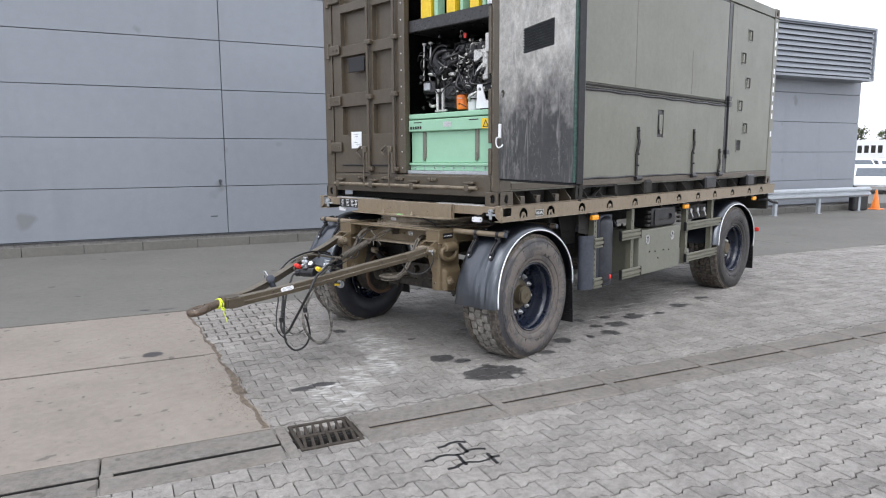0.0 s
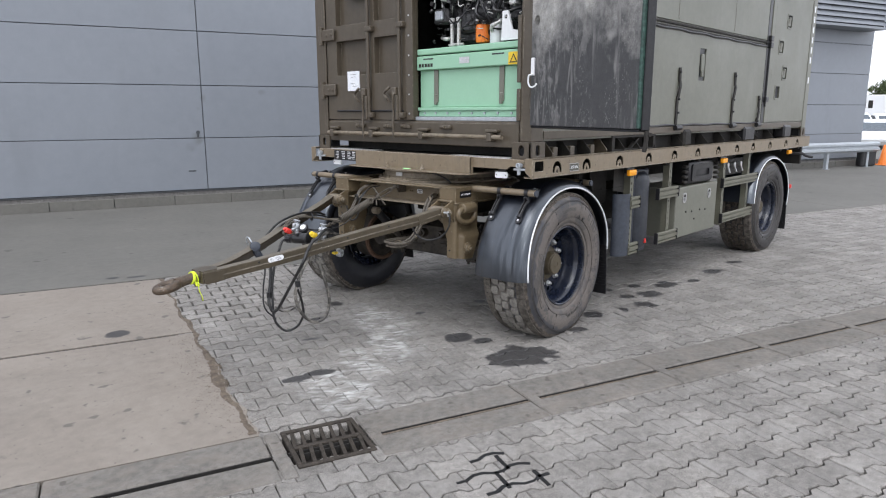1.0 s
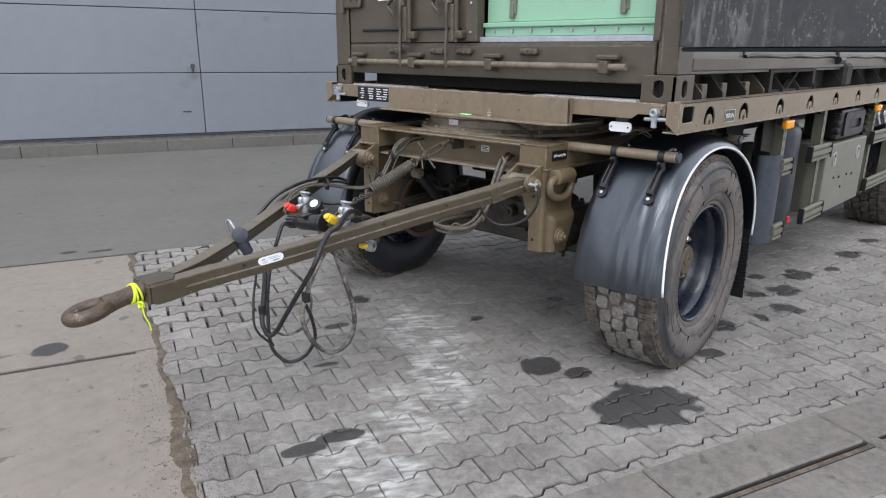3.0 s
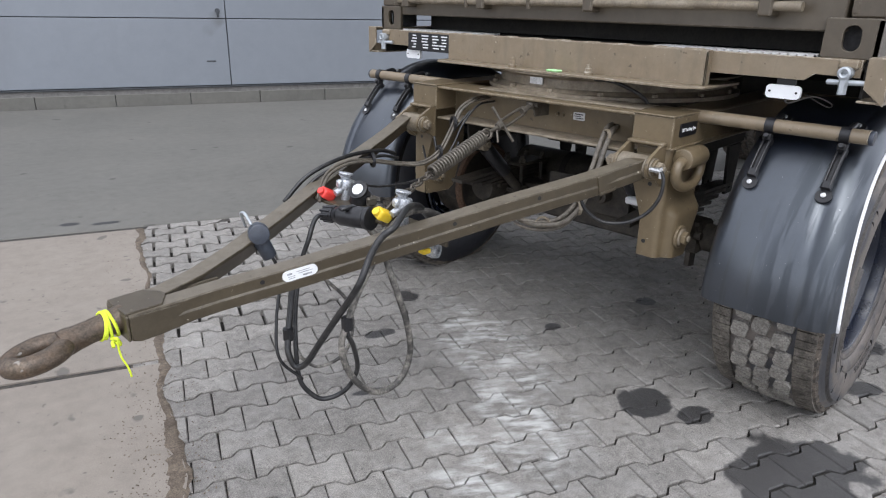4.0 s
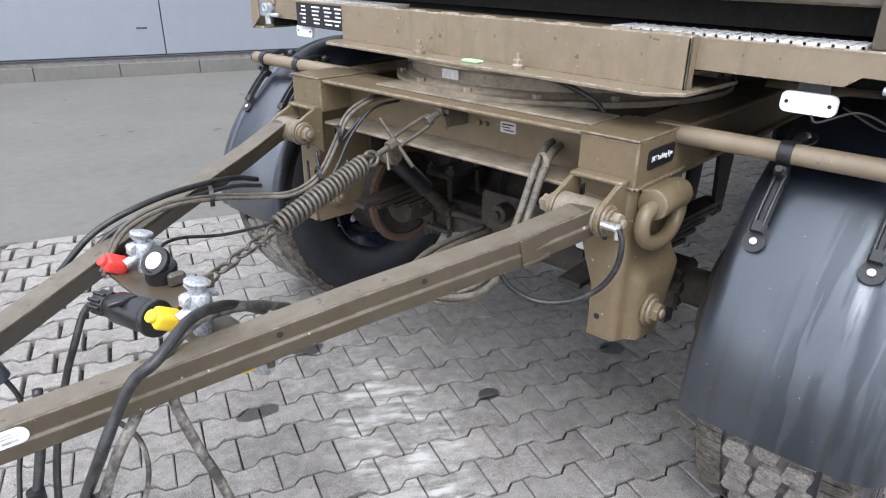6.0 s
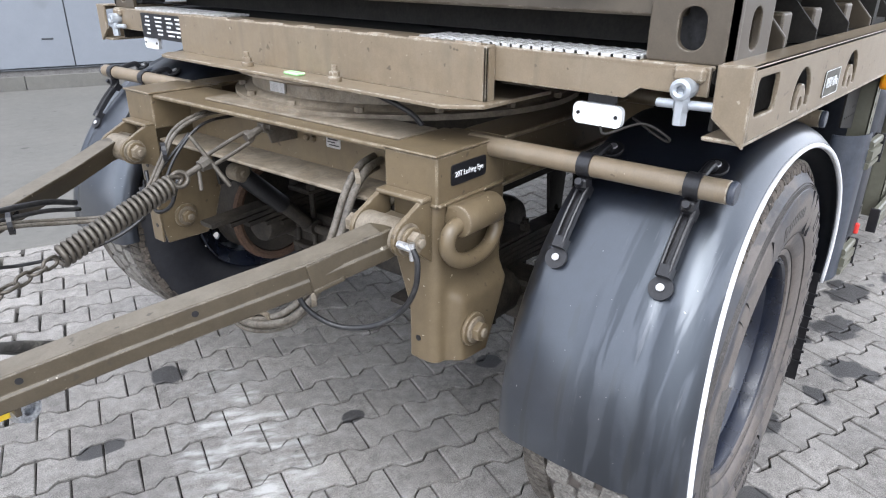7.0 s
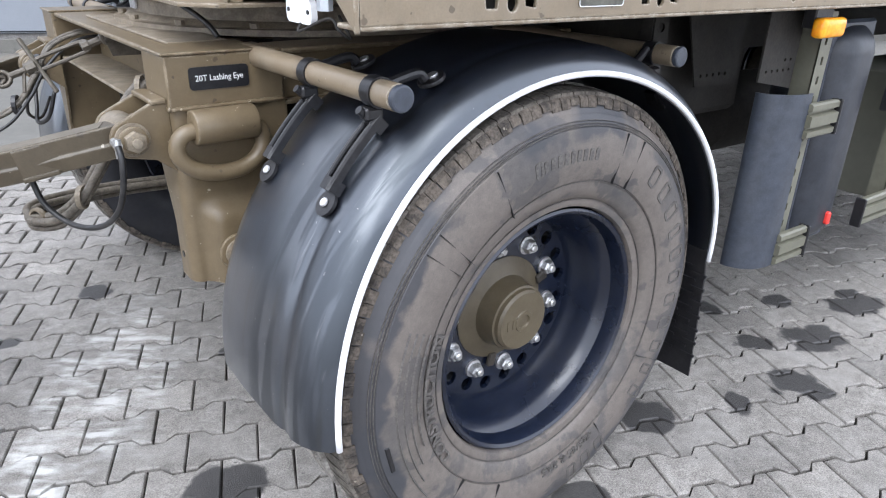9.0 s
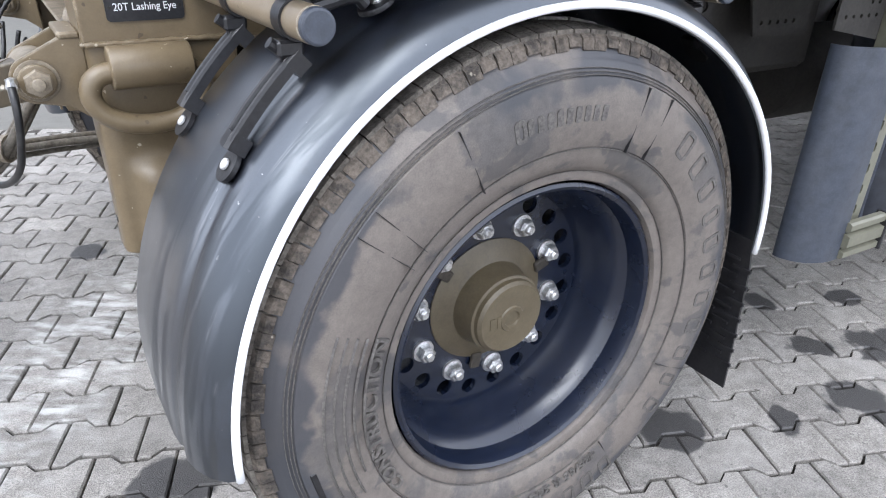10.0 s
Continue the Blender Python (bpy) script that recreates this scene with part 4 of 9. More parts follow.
    marks += [(104 - 2.5 * i, 0.432, 0.026 if i else 0.036, 0.012 if i else 0.022) for i in range(10)]
    for a, r, h, w in marks:
        b = bmesh.new()
        plate(b, round_rect(-h / 2, h / 2, -w / 2, w / 2, min(0.010, w * 0.3), 3), [round_rect(-h / 2 + 0.007, h / 2 - 0.007, -w / 2 + 0.007, w / 2 - 0.007, 0.004, 2)] if w > 0.02 else [], 0.003, face @ Matrix.Rotation(radians(a), 4, "Z") @ Matrix.Translation((r, 0, 0.0005)))
        part("raised_mark", b, TXT, rim)
    lettering("CONSTRUCTION", 0.034, TXT, rim, Matrix.Translation((0, -s * 0.0085, 0)) @ face @ Matrix.Rotation(radians(95), 4, "Z"), extrude=0.003, bend=0.358, bold=0.0008, wide=1.25)
    lettering("425/65 R 22.5", 0.030, TXT, rim, face @ Matrix.Rotation(radians(193), 4, "Z"), extrude=0.003, bend=0.388, bold=0.0006, wide=1.1)
    for a in (62, 70, 116, 135, 140, 225, 246, 300, 333):
        b = bmesh.new()
        box(b, 0.372, 0.484, -0.0005, 0.0005, -0.004, 0.0022, m=face @ Matrix.Rotation(radians(a), 4, "Z"))
        part("moulded_line", b, BLACK, rim)
    for k in range(5):
        b = bmesh.new()
        lathe(b, [(-1.2765, 0.372 + 0.017 * k), (-1.2800, 0.3745 + 0.017 * k), (-1.2765, 0.377 + 0.017 * k)], 20, M, radians(158), radians(190 + 6 * k))
        part("moulded_rib", b, TXT, rim)
    for r, y in ((0.4895, -1.2695), (0.4945, -1.2672), (0.5, -1.2648), (0.3715, -1.2685), (0.3265, -1.2492)):
        b = bmesh.new()
        lathe(b, [(y + 0.006, r - 0.0005), (y, r - 0.0005), (y, r + 0.0005), (y + 0.006, r + 0.0005)], 96, M)
        part("moulded_ring", b, TXT, rim)
    b = bmesh.new()
    box(b, 0.462, 0.474, -0.035, 0.035, -0.006, 0.001, 0.002, m=face @ Matrix.Rotation(radians(193), 4, "Z"))
    part("wear_patch", b, BLACK, rim)
    return rim


def fender(x, s, a0, a1, detail=True, tubes=True):
    """An arched mudguard with rolled shoulders; angles from the rear end a0 to the front end a1."""
    M = Matrix.Translation((x, 0, HUB_Z + 0.019)) @ Matrix.Diagonal((1, -s, 1, 1))
    top = [(-0.845, 0.560), (-0.849, 0.590), (-0.864, 0.613), (-0.90, 0.6255), (-1.02, 0.630), (-1.130, 0.629), (-1.156, 0.626), (-1.163, 0.622), (-1.178, 0.623), (-1.192, 0.6255), (-1.218, 0.619), (-1.244, 0.606), (-1.264, 0.588), (-1.271, 0.571)]
    prof = top + [(y + (0.005 if i > 6 else -0.0 if i > 3 else -0.005), r - 0.006) for i, (y, r) in list(enumerate(top))[::-1]]
    b = bmesh.new()
    lathe(b, prof, 64, None, radians(a0), radians(a1), closed_profile=True)
    def sprung(p):      # the guard is a little out of round and bows sideways
        a, r = math.atan2(p.z, p.x), math.hypot(p.x, p.z)
        k = (-p.y - 0.875) / 0.395
        r += 0.0021 * math.cos(2 * a) + 0.0088 * math.sin(2 * a)
        return M @ Vector((r * math.cos(a), p.y - k * (0.0171 * math.cos(2 * a) + 0.0196 * math.sin(2 * a)), r * math.sin(a)))
    for v in b.verts:
        v.co = sprung(v.co)
    if s > 0:
        bmesh.ops.reverse_faces(b, faces=b.faces)
    f = part("mudguard", b, FENDER, trailer, "black plastic mudguard with a white edge line", smooth=50)
    b = bmesh.new()
    r = 0.572
    pts = [sprung(Vector((r * math.cos(radians(a)), -1.2715, r * math.sin(radians(a))))) for a in [a0 + (a1 - a0) * k / 60 for k in range(61)]]
    hose(b, pts, 0.0062, seg=8, smooth=False)
    part("white_edging", b, WHITE, f, "white edge trim", smooth=True)
    b = bmesh.new()
    lathe(b, [(-0.872, 0.572), (-0.878, 0.572), (-0.878, 0.40), (-0.872, 0.40)], 48, M, radians(a0 + 4), radians(a1 - 7), closed_profile=True)
    part("inner_skirt", b, BLACK, f)
    # rear flap with raised studs
    b = bmesh.new()
    fx, fz = 0.555 * math.cos(radians(a0)), 0.555 * math.sin(radians(a0))
    prof = [(fx + 0.012, fz + 0.03), (fx + 0.030, -0.03), (fx + 0.05, -0.36), (fx + 0.056, -0.36), (fx + 0.036, -0.03), (fx + 0.018, fz + 0.03)]
    vs = [[b.verts.new(M @ Vector((px, y, pz))) for px, pz in prof] for y in (-0.90, -1.283)]
    for k in range(6):
        b.faces.new((vs[0][k], vs[0][(k + 1) % 6], vs[1][(k + 1) % 6], vs[1][k]))
    b.faces.new(vs[0])
    b.faces.new(vs[1])
    bmesh.ops.recalc_face_normals(b, faces=b.faces[:])
    studs = bmesh.new()
    for row in range(14):
        for c in range(5):
            z = 0.0 - 0.022 * row
            y = -0.95 - 0.072 * c - (0.03 if row % 2 else 0)
            px = fx + 0.030 - (z + 0.03) * 0.069
            box(studs, px - 0.006, px, y - 0.022, y + 0.022, z - 0.004, z + 0.004, m=M)
    flap = part("mud_flap", b, BLACK, f, "black studded rubber mud flap")
    st = part("flap_studs", studs, BLACK, flap)
    st["kind"] = "stuff"
    if tubes:
        for tx, tz, sign in ((-0.390, 0.560, -1), (0.390, 0.573, 1)):
            b = bmesh.new()
            cyl(b, M @ Vector((tx, -0.60, tz)), M @ Vector((tx, -1.214, tz)), 0.0238, seg=24)
            t = part("bracket_tube", b, OLIVE, f, "olive-brown steel tube", smooth=40)
            b = bmesh.new()
            cyl(b, M @ Vector((tx, -1.214, tz)), M @ Vector((tx, -1.228, tz)), 0.0234, seg=24, bevel=0.004)
            part("end_cap", b, GUARD, f)
            for y in (-0.914, -1.147):
                if sign > 0 and y > -1.0:
                    continue
                strap(f, M, tx, tz, y, sign)
    return f


ALU_BOLT = mat("bright_bolt", (0.55, 0.55, 0.55), 0.4, 0.3, scale=40, amount=0.4, bump=0.05)


def strap(f, M, tx, tz, y, sign):
    """A slotted rubber strap from the bracket tube down over the mudguard."""
    b = bmesh.new()
    lathe(b, [(-0.015, 0.0242), (-0.015, 0.0275), (0.015, 0.0275), (0.015, 0.0242)], 24, M @ Matrix.Translation((tx, y, tz)))
    part("tube_clamp", b, BLACK, f, smooth=40)
    ang = lambda a, r: Vector((-sign * -r * math.cos(a) if sign > 0 else -r * math.cos(a), y, r * math.sin(a)))
    a_top, a_bot = math.atan2(tz - 0.035, abs(tx) + 0.02), math.atan2(0.376, 0.496)
    if sign > 0:
        a_bot = a_top - 0.12
    n = 8
    line = [ang(a_top + (a_bot + 0.05 - a_top) * k / n, 0.648 - 0.008 * k / n) for k in range(n + 1)]
    b = bmesh.new()
    for off in (-0.0098, 0.0098):
        pts = [M @ (p + Vector((0, off, 0))) for p in line]
        sweep(b, pts, [(-0.0046, -0.011), (0.0046, -0.011), (0.0046, 0.003), (0.003, 0.007), (0.0, 0.0085), (-0.003, 0.007), (-0.0046, 0.003)])
    pts = [M @ p for p in line]
    sweep(b, pts, [(-0.008, -0.012), (0.008, -0.012), (0.008, -0.004), (-0.008, -0.004)])
    for p, q in ((line[-1], line[-2]), (line[0], line[1])):
        d = (p - q).normalized()
        sweep(b, [M @ (p - d * 0.012), M @ (p + d * 0.012)], [(-0.0145, -0.022), (0.0145, -0.022), (0.0145, 0.004), (0.010, 0.009), (-0.010, 0.009), (-0.0145, 0.004)])
    part("rubber_strap", b, BLACK, f)
    # foot with a bright bolt
    nrm = ang(a_bot, 1.0)
    nrm = Vector((nrm.x, 0, nrm.z)).normalized()
    d = (line[-1] - line[-2]).normalized()
    foot = ang(a_bot, 0.623)
    b = bmesh.new()
    cyl(b, M @ (foot - nrm * 0.002), M @ (foot + nrm * 0.005), 0.0245, seg=24)
    part("strap_foot", b, BLACK, f)
    b = bmesh.new()
    cyl(b, M @ (foot + nrm * 0.005), M @ (foot + nrm * 0.011), 0.0085, seg=14, bevel=0.002)
    part("bolt_head", b, ALU_BOLT, f)
    # buckle and upper foot on the crown
    b = bmesh.new()
    p = line[0]
    box(b, -0.018, 0.018, -0.014, 0.014, 0.0, 0.022, 0.004, m=M @ Matrix.Translation(p + nrm * 0.004))
    cyl(b, M @ (p + nrm * 0.02), M @ (p + nrm * 0.036), 0.008, seg=10)
    part("buckle", b, BLACK, f)
    ux = tx + 0.119 if sign < 0 else tx - 0.085
    up = Vector((ux, y, math.sqrt(0.630 ** 2 - ux ** 2)))
    b = bmesh.new()
    un = Vector((up.x, 0, up.z)).normalized()
    cyl(b, M @ (up - un * 0.002), M @ (up + un * 0.006), 0.027, seg=20, bevel=0.002)
    hose(b, [M @ (up + un * 0.006 + Vector((-0.014 if sign < 0 else 0.014, 0, -0.002))), M @ (up + un * 0.012 + Vector((-0.03 if sign < 0 else 0.03, 0, 0.004))), M @ Vector((tx + (0.026 if sign < 0 else -0.026), y, tz + 0.012))], 0.010, steps=5)
    part("crown_foot", b, BLACK, f)
    b = bmesh.new()
    cyl(b, M @ (up + un * 0.006 + Vector((0.006, 0, 0))), M @ (up + un * 0.013 + Vector((0.006, 0, 0))), 0.0105, seg=12, bevel=0.002)
    part("bolt_head", b, ZINC, f)


for s in (-1, 1):
    PLACE = STEER
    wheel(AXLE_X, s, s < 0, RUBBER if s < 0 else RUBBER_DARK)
    fender(AXLE_X, s, 3, 183)
    PLACE = Matrix.Identity(4)
    wheel(REAR_X, s, s < 0, RUBBER_SHADED, SHOULDER)
    fender(REAR_X, s, -4, 172, tubes=False)

# axles, springs and drums
for ax in (AXLE_X, REAR_X):
    PLACE = STEER if ax < 1 else Matrix.Identity(4)
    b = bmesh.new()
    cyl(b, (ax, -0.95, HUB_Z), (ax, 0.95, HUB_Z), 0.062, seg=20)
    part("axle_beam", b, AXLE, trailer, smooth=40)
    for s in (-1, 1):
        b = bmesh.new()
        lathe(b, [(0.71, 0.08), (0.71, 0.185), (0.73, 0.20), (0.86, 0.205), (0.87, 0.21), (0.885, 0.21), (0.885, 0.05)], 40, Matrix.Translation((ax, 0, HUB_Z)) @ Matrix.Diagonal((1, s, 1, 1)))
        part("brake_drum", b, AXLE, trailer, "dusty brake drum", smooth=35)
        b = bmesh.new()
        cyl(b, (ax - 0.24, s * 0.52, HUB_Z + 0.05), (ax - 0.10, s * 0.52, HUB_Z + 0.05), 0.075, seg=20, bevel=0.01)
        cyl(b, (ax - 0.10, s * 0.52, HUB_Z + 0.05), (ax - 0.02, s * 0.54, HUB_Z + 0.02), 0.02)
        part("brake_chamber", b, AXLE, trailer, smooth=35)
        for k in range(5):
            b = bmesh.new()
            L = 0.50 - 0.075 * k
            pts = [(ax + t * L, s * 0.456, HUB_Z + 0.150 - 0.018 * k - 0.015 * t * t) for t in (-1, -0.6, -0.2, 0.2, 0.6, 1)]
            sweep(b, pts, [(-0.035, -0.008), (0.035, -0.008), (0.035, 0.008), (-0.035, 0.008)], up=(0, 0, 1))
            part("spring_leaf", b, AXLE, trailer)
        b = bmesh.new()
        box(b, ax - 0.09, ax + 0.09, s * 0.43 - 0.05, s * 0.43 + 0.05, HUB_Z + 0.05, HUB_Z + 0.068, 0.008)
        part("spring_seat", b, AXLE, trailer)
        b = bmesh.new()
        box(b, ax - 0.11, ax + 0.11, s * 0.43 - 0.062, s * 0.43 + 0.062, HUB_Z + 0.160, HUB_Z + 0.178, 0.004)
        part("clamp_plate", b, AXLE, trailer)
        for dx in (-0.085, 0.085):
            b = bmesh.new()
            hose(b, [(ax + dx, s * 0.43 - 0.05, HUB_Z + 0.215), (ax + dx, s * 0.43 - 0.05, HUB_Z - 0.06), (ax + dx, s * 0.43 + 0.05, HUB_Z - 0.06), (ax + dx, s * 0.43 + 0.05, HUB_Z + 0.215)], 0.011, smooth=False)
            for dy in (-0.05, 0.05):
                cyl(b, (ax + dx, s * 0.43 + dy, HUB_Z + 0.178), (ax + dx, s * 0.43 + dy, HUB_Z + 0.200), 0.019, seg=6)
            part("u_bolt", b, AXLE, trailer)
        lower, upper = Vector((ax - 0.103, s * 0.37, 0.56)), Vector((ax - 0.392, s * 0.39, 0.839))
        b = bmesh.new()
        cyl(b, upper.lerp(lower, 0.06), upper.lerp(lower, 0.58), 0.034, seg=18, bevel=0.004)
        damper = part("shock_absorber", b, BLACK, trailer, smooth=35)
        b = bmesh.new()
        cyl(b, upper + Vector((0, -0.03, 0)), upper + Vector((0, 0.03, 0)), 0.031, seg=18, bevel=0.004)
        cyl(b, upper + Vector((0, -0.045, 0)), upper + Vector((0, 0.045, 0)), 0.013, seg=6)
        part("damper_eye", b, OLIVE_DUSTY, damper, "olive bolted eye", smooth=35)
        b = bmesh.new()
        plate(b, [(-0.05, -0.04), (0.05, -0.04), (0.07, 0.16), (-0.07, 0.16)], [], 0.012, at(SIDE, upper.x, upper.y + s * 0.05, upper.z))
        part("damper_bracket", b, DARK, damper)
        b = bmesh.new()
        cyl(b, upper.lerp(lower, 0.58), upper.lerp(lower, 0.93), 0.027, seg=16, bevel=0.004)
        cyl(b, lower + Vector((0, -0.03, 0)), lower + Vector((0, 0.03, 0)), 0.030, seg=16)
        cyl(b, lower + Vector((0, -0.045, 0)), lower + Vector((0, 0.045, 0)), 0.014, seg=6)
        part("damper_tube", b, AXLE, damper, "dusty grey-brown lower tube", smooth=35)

# rusty drum lips, slack adjusters and a cross pipe of the front axle
RUST = mat("rusty_steel", (0.13, 0.075, 0.048), 0.8, 0.2, second=(0.10, 0.065, 0.045), scale=16, amount=0.7, bump=0.3, fine=200)
PLACE = STEER
for s in (-1, 1):
    if s > 0:
        b = bmesh.new()
        lathe(b, [(0.702, 0.19), (0.695, 0.205), (0.702, 0.222), (0.722, 0.225), (0.722, 0.19)], 40, Matrix.Translation((AXLE_X, 0, HUB_Z)) @ Matrix.Diagonal((1, s, 1, 1)), closed_profile=True)
        part("drum_lip", b, RUST, trailer, "rusty brake drum lip", smooth=35)
    b = bmesh.new()
    plate(b, [(-0.03, -0.02), (0.03, -0.03), (0.025, 0.12), (0.01, 0.17), (-0.015, 0.17), (-0.03, 0.10)], [ring_pts(0, 0.14, 0.008, 10)], 0.022, at(SIDE, AXLE_X - 0.02, s * 0.55 + 0.011, HUB_Z - 0.12))
    part("slack_adjuster", b, AXLE, trailer)
    b = bmesh.new()
    cyl(b, (AXLE_X - 0.10, s * 0.10, HUB_Z + 0.03), (AXLE_X - 0.10, s * 0.62, HUB_Z + 0.03), 0.018, seg=12)
    part("brake_camshaft", b, AXLE, trailer, smooth=40)
    b = bmesh.new()
    box(b, AXLE_X - 0.11, AXLE_X + 0.11, s * 0.43 - 0.06, s * 0.43 + 0.06, HUB_Z - 0.075, HUB_Z - 0.055, 0.004)
    for dx in (-0.085, 0.085):
        for dy in (-0.05, 0.05):
            cyl(b, (AXLE_X + dx, s * 0.43 + dy, HUB_Z - 0.10), (AXLE_X + dx, s * 0.43 + dy, HUB_Z - 0.05), 0.012, seg=6)
    part("spring_plate", b, AXLE, trailer)
b = bmesh.new()
plate(b, round_rect(-0.22, 0.22, -0.075, 0.075, 0.02, 3), [ring_pts(-0.12, 0.0, 0.03, 14), ring_pts(0.10, 0.02, 0.022, 12)], 0.01, at(FRONT, AXLE_X - 0.16, -0.08, HUB_Z + 0.12))
part("valve_bracket", b, AXLE, trailer)
for y in (-0.18, 0.02):
    b = bmesh.new()
    cyl(b, (AXLE_X - 0.17, y, HUB_Z + 0.14), (AXLE_X - 0.23, y, HUB_Z + 0.14), 0.035, seg=16, bevel=0.006)
    cyl(b, (AXLE_X - 0.23, y, HUB_Z + 0.14), (AXLE_X - 0.245, y, HUB_Z + 0.14), 0.016, seg=8)
    part("brake_valve", b, AXLE, trailer, smooth=40)
PLACE = Matrix.Identity(4)

# spring carriers and beams of the dolly, added to block bright ground beyond
PLACE = STEER
for s in (-1, 1):
    b = bmesh.new()
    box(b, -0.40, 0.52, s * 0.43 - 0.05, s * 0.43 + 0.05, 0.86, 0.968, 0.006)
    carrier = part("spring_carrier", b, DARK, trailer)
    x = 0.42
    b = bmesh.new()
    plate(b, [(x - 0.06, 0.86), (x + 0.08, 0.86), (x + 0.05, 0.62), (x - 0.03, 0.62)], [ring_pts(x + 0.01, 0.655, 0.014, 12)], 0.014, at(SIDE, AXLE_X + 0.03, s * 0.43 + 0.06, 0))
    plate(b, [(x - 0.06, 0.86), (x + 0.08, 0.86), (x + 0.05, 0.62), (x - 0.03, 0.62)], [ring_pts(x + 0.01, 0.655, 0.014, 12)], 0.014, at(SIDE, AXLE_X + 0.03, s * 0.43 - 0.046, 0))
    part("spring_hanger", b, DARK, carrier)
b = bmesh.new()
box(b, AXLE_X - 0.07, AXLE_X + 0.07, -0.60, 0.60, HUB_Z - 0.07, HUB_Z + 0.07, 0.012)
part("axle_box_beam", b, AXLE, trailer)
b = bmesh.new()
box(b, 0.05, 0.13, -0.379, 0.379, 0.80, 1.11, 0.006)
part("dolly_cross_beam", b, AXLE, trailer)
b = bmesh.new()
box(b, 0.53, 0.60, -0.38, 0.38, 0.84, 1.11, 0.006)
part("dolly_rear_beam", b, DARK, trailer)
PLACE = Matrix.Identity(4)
# unseen member added to block the bright ground past the turntable
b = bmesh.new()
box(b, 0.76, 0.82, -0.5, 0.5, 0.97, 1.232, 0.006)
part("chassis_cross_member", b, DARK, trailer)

# ---- steering dolly ----
PLACE = STEER @ Matrix.Translation((-0.043, 0, 0))
TOPZ = 1.118
b = bmesh.new()
box(b, -0.615, -0.42, -0.508, 0.508, TOPZ - 0.012, TOPZ, 0.003)
dolly = part("dolly_frame", b, DOLLY, trailer, "olive-brown steering dolly with open channel beam")
b = bmesh.new()
box(b, -0.49, -0.478, -0.508, 0.508, 0.975, TOPZ - 0.012)
part("beam_web", b, DOLLY, dolly)
b = bmesh.new()
box(b, -0.615, -0.40, -0.508, 0.508, 0.968, 0.978, 0.003)
part("beam_flange", b, OLIVE_DUSTY, dolly)
b = bmesh.new()
box(b, -0.56, -0.42, -0.50, 0.30, TOPZ, TOPZ + 0.007, 0.002)
part("wear_plate", b, OLIVE_DUSTY, dolly)
def hanger_pan(s, side_y):
    """A pressed leg: front face, rounded corner and a side with a raised pad."""
    bb = bmesh.new()
    rows_ = []
    for i in range(29):
        f = i / 28
        z0 = 1.008 - f * 0.420
        ring = []
        y_in = 0.535 + 0.045 * min(1.0, max(0.0, (0.86 - z0) / 0.13))
        rear = -0.352 - 0.020 * f - 0.085 * max(0.0, f - 0.5) * 2
        stations = [(-0.622, y_in), (-0.622, y_in + 0.035), (-0.622, side_y - 0.026), (-0.619, side_y - 0.012), (-0.611, side_y - 0.004), (-0.600, side_y)]
        stations += [(-0.600 + (rear + 0.600) * k / 18, side_y) for k in range(1, 19)]
        for x, y in stations:
            z = z0 - (0.022 * (x + 0.622) / 0.25 - 0.006) * f
            if y >= side_y:
                # raised pad: soft step along its front edge and its crown
                dx = min(1.0, max(0.0, (x + 0.592) / 0.042))
                dz = min(1.0, max(0.0, (0.800 - 0.30 * max(0.0, -0.545 - x) - z) / 0.050))
                k = min(dx, dz)
                y = y + 0.034 * k * k * (3 - 2 * k)
            ring.append(bb.verts.new((x, s * y, z)))
        rows_.append(ring)
    for a_, c_ in zip(rows_, rows_[1:]):
        for k in range(len(a_) - 1):
            bb.faces.new((a_[k], a_[k + 1], c_[k + 1], c_[k]))
    bmesh.ops.recalc_face_normals(bb, faces=bb.faces[:])
    if bb.faces[len(bb.faces) // 2 + 12].normal.y * s < 0:
        bmesh.ops.reverse_faces(bb, faces=bb.faces[:])
    bmesh.ops.solidify(bb, geom=bb.faces[:], thickness=0.008)
    return bb


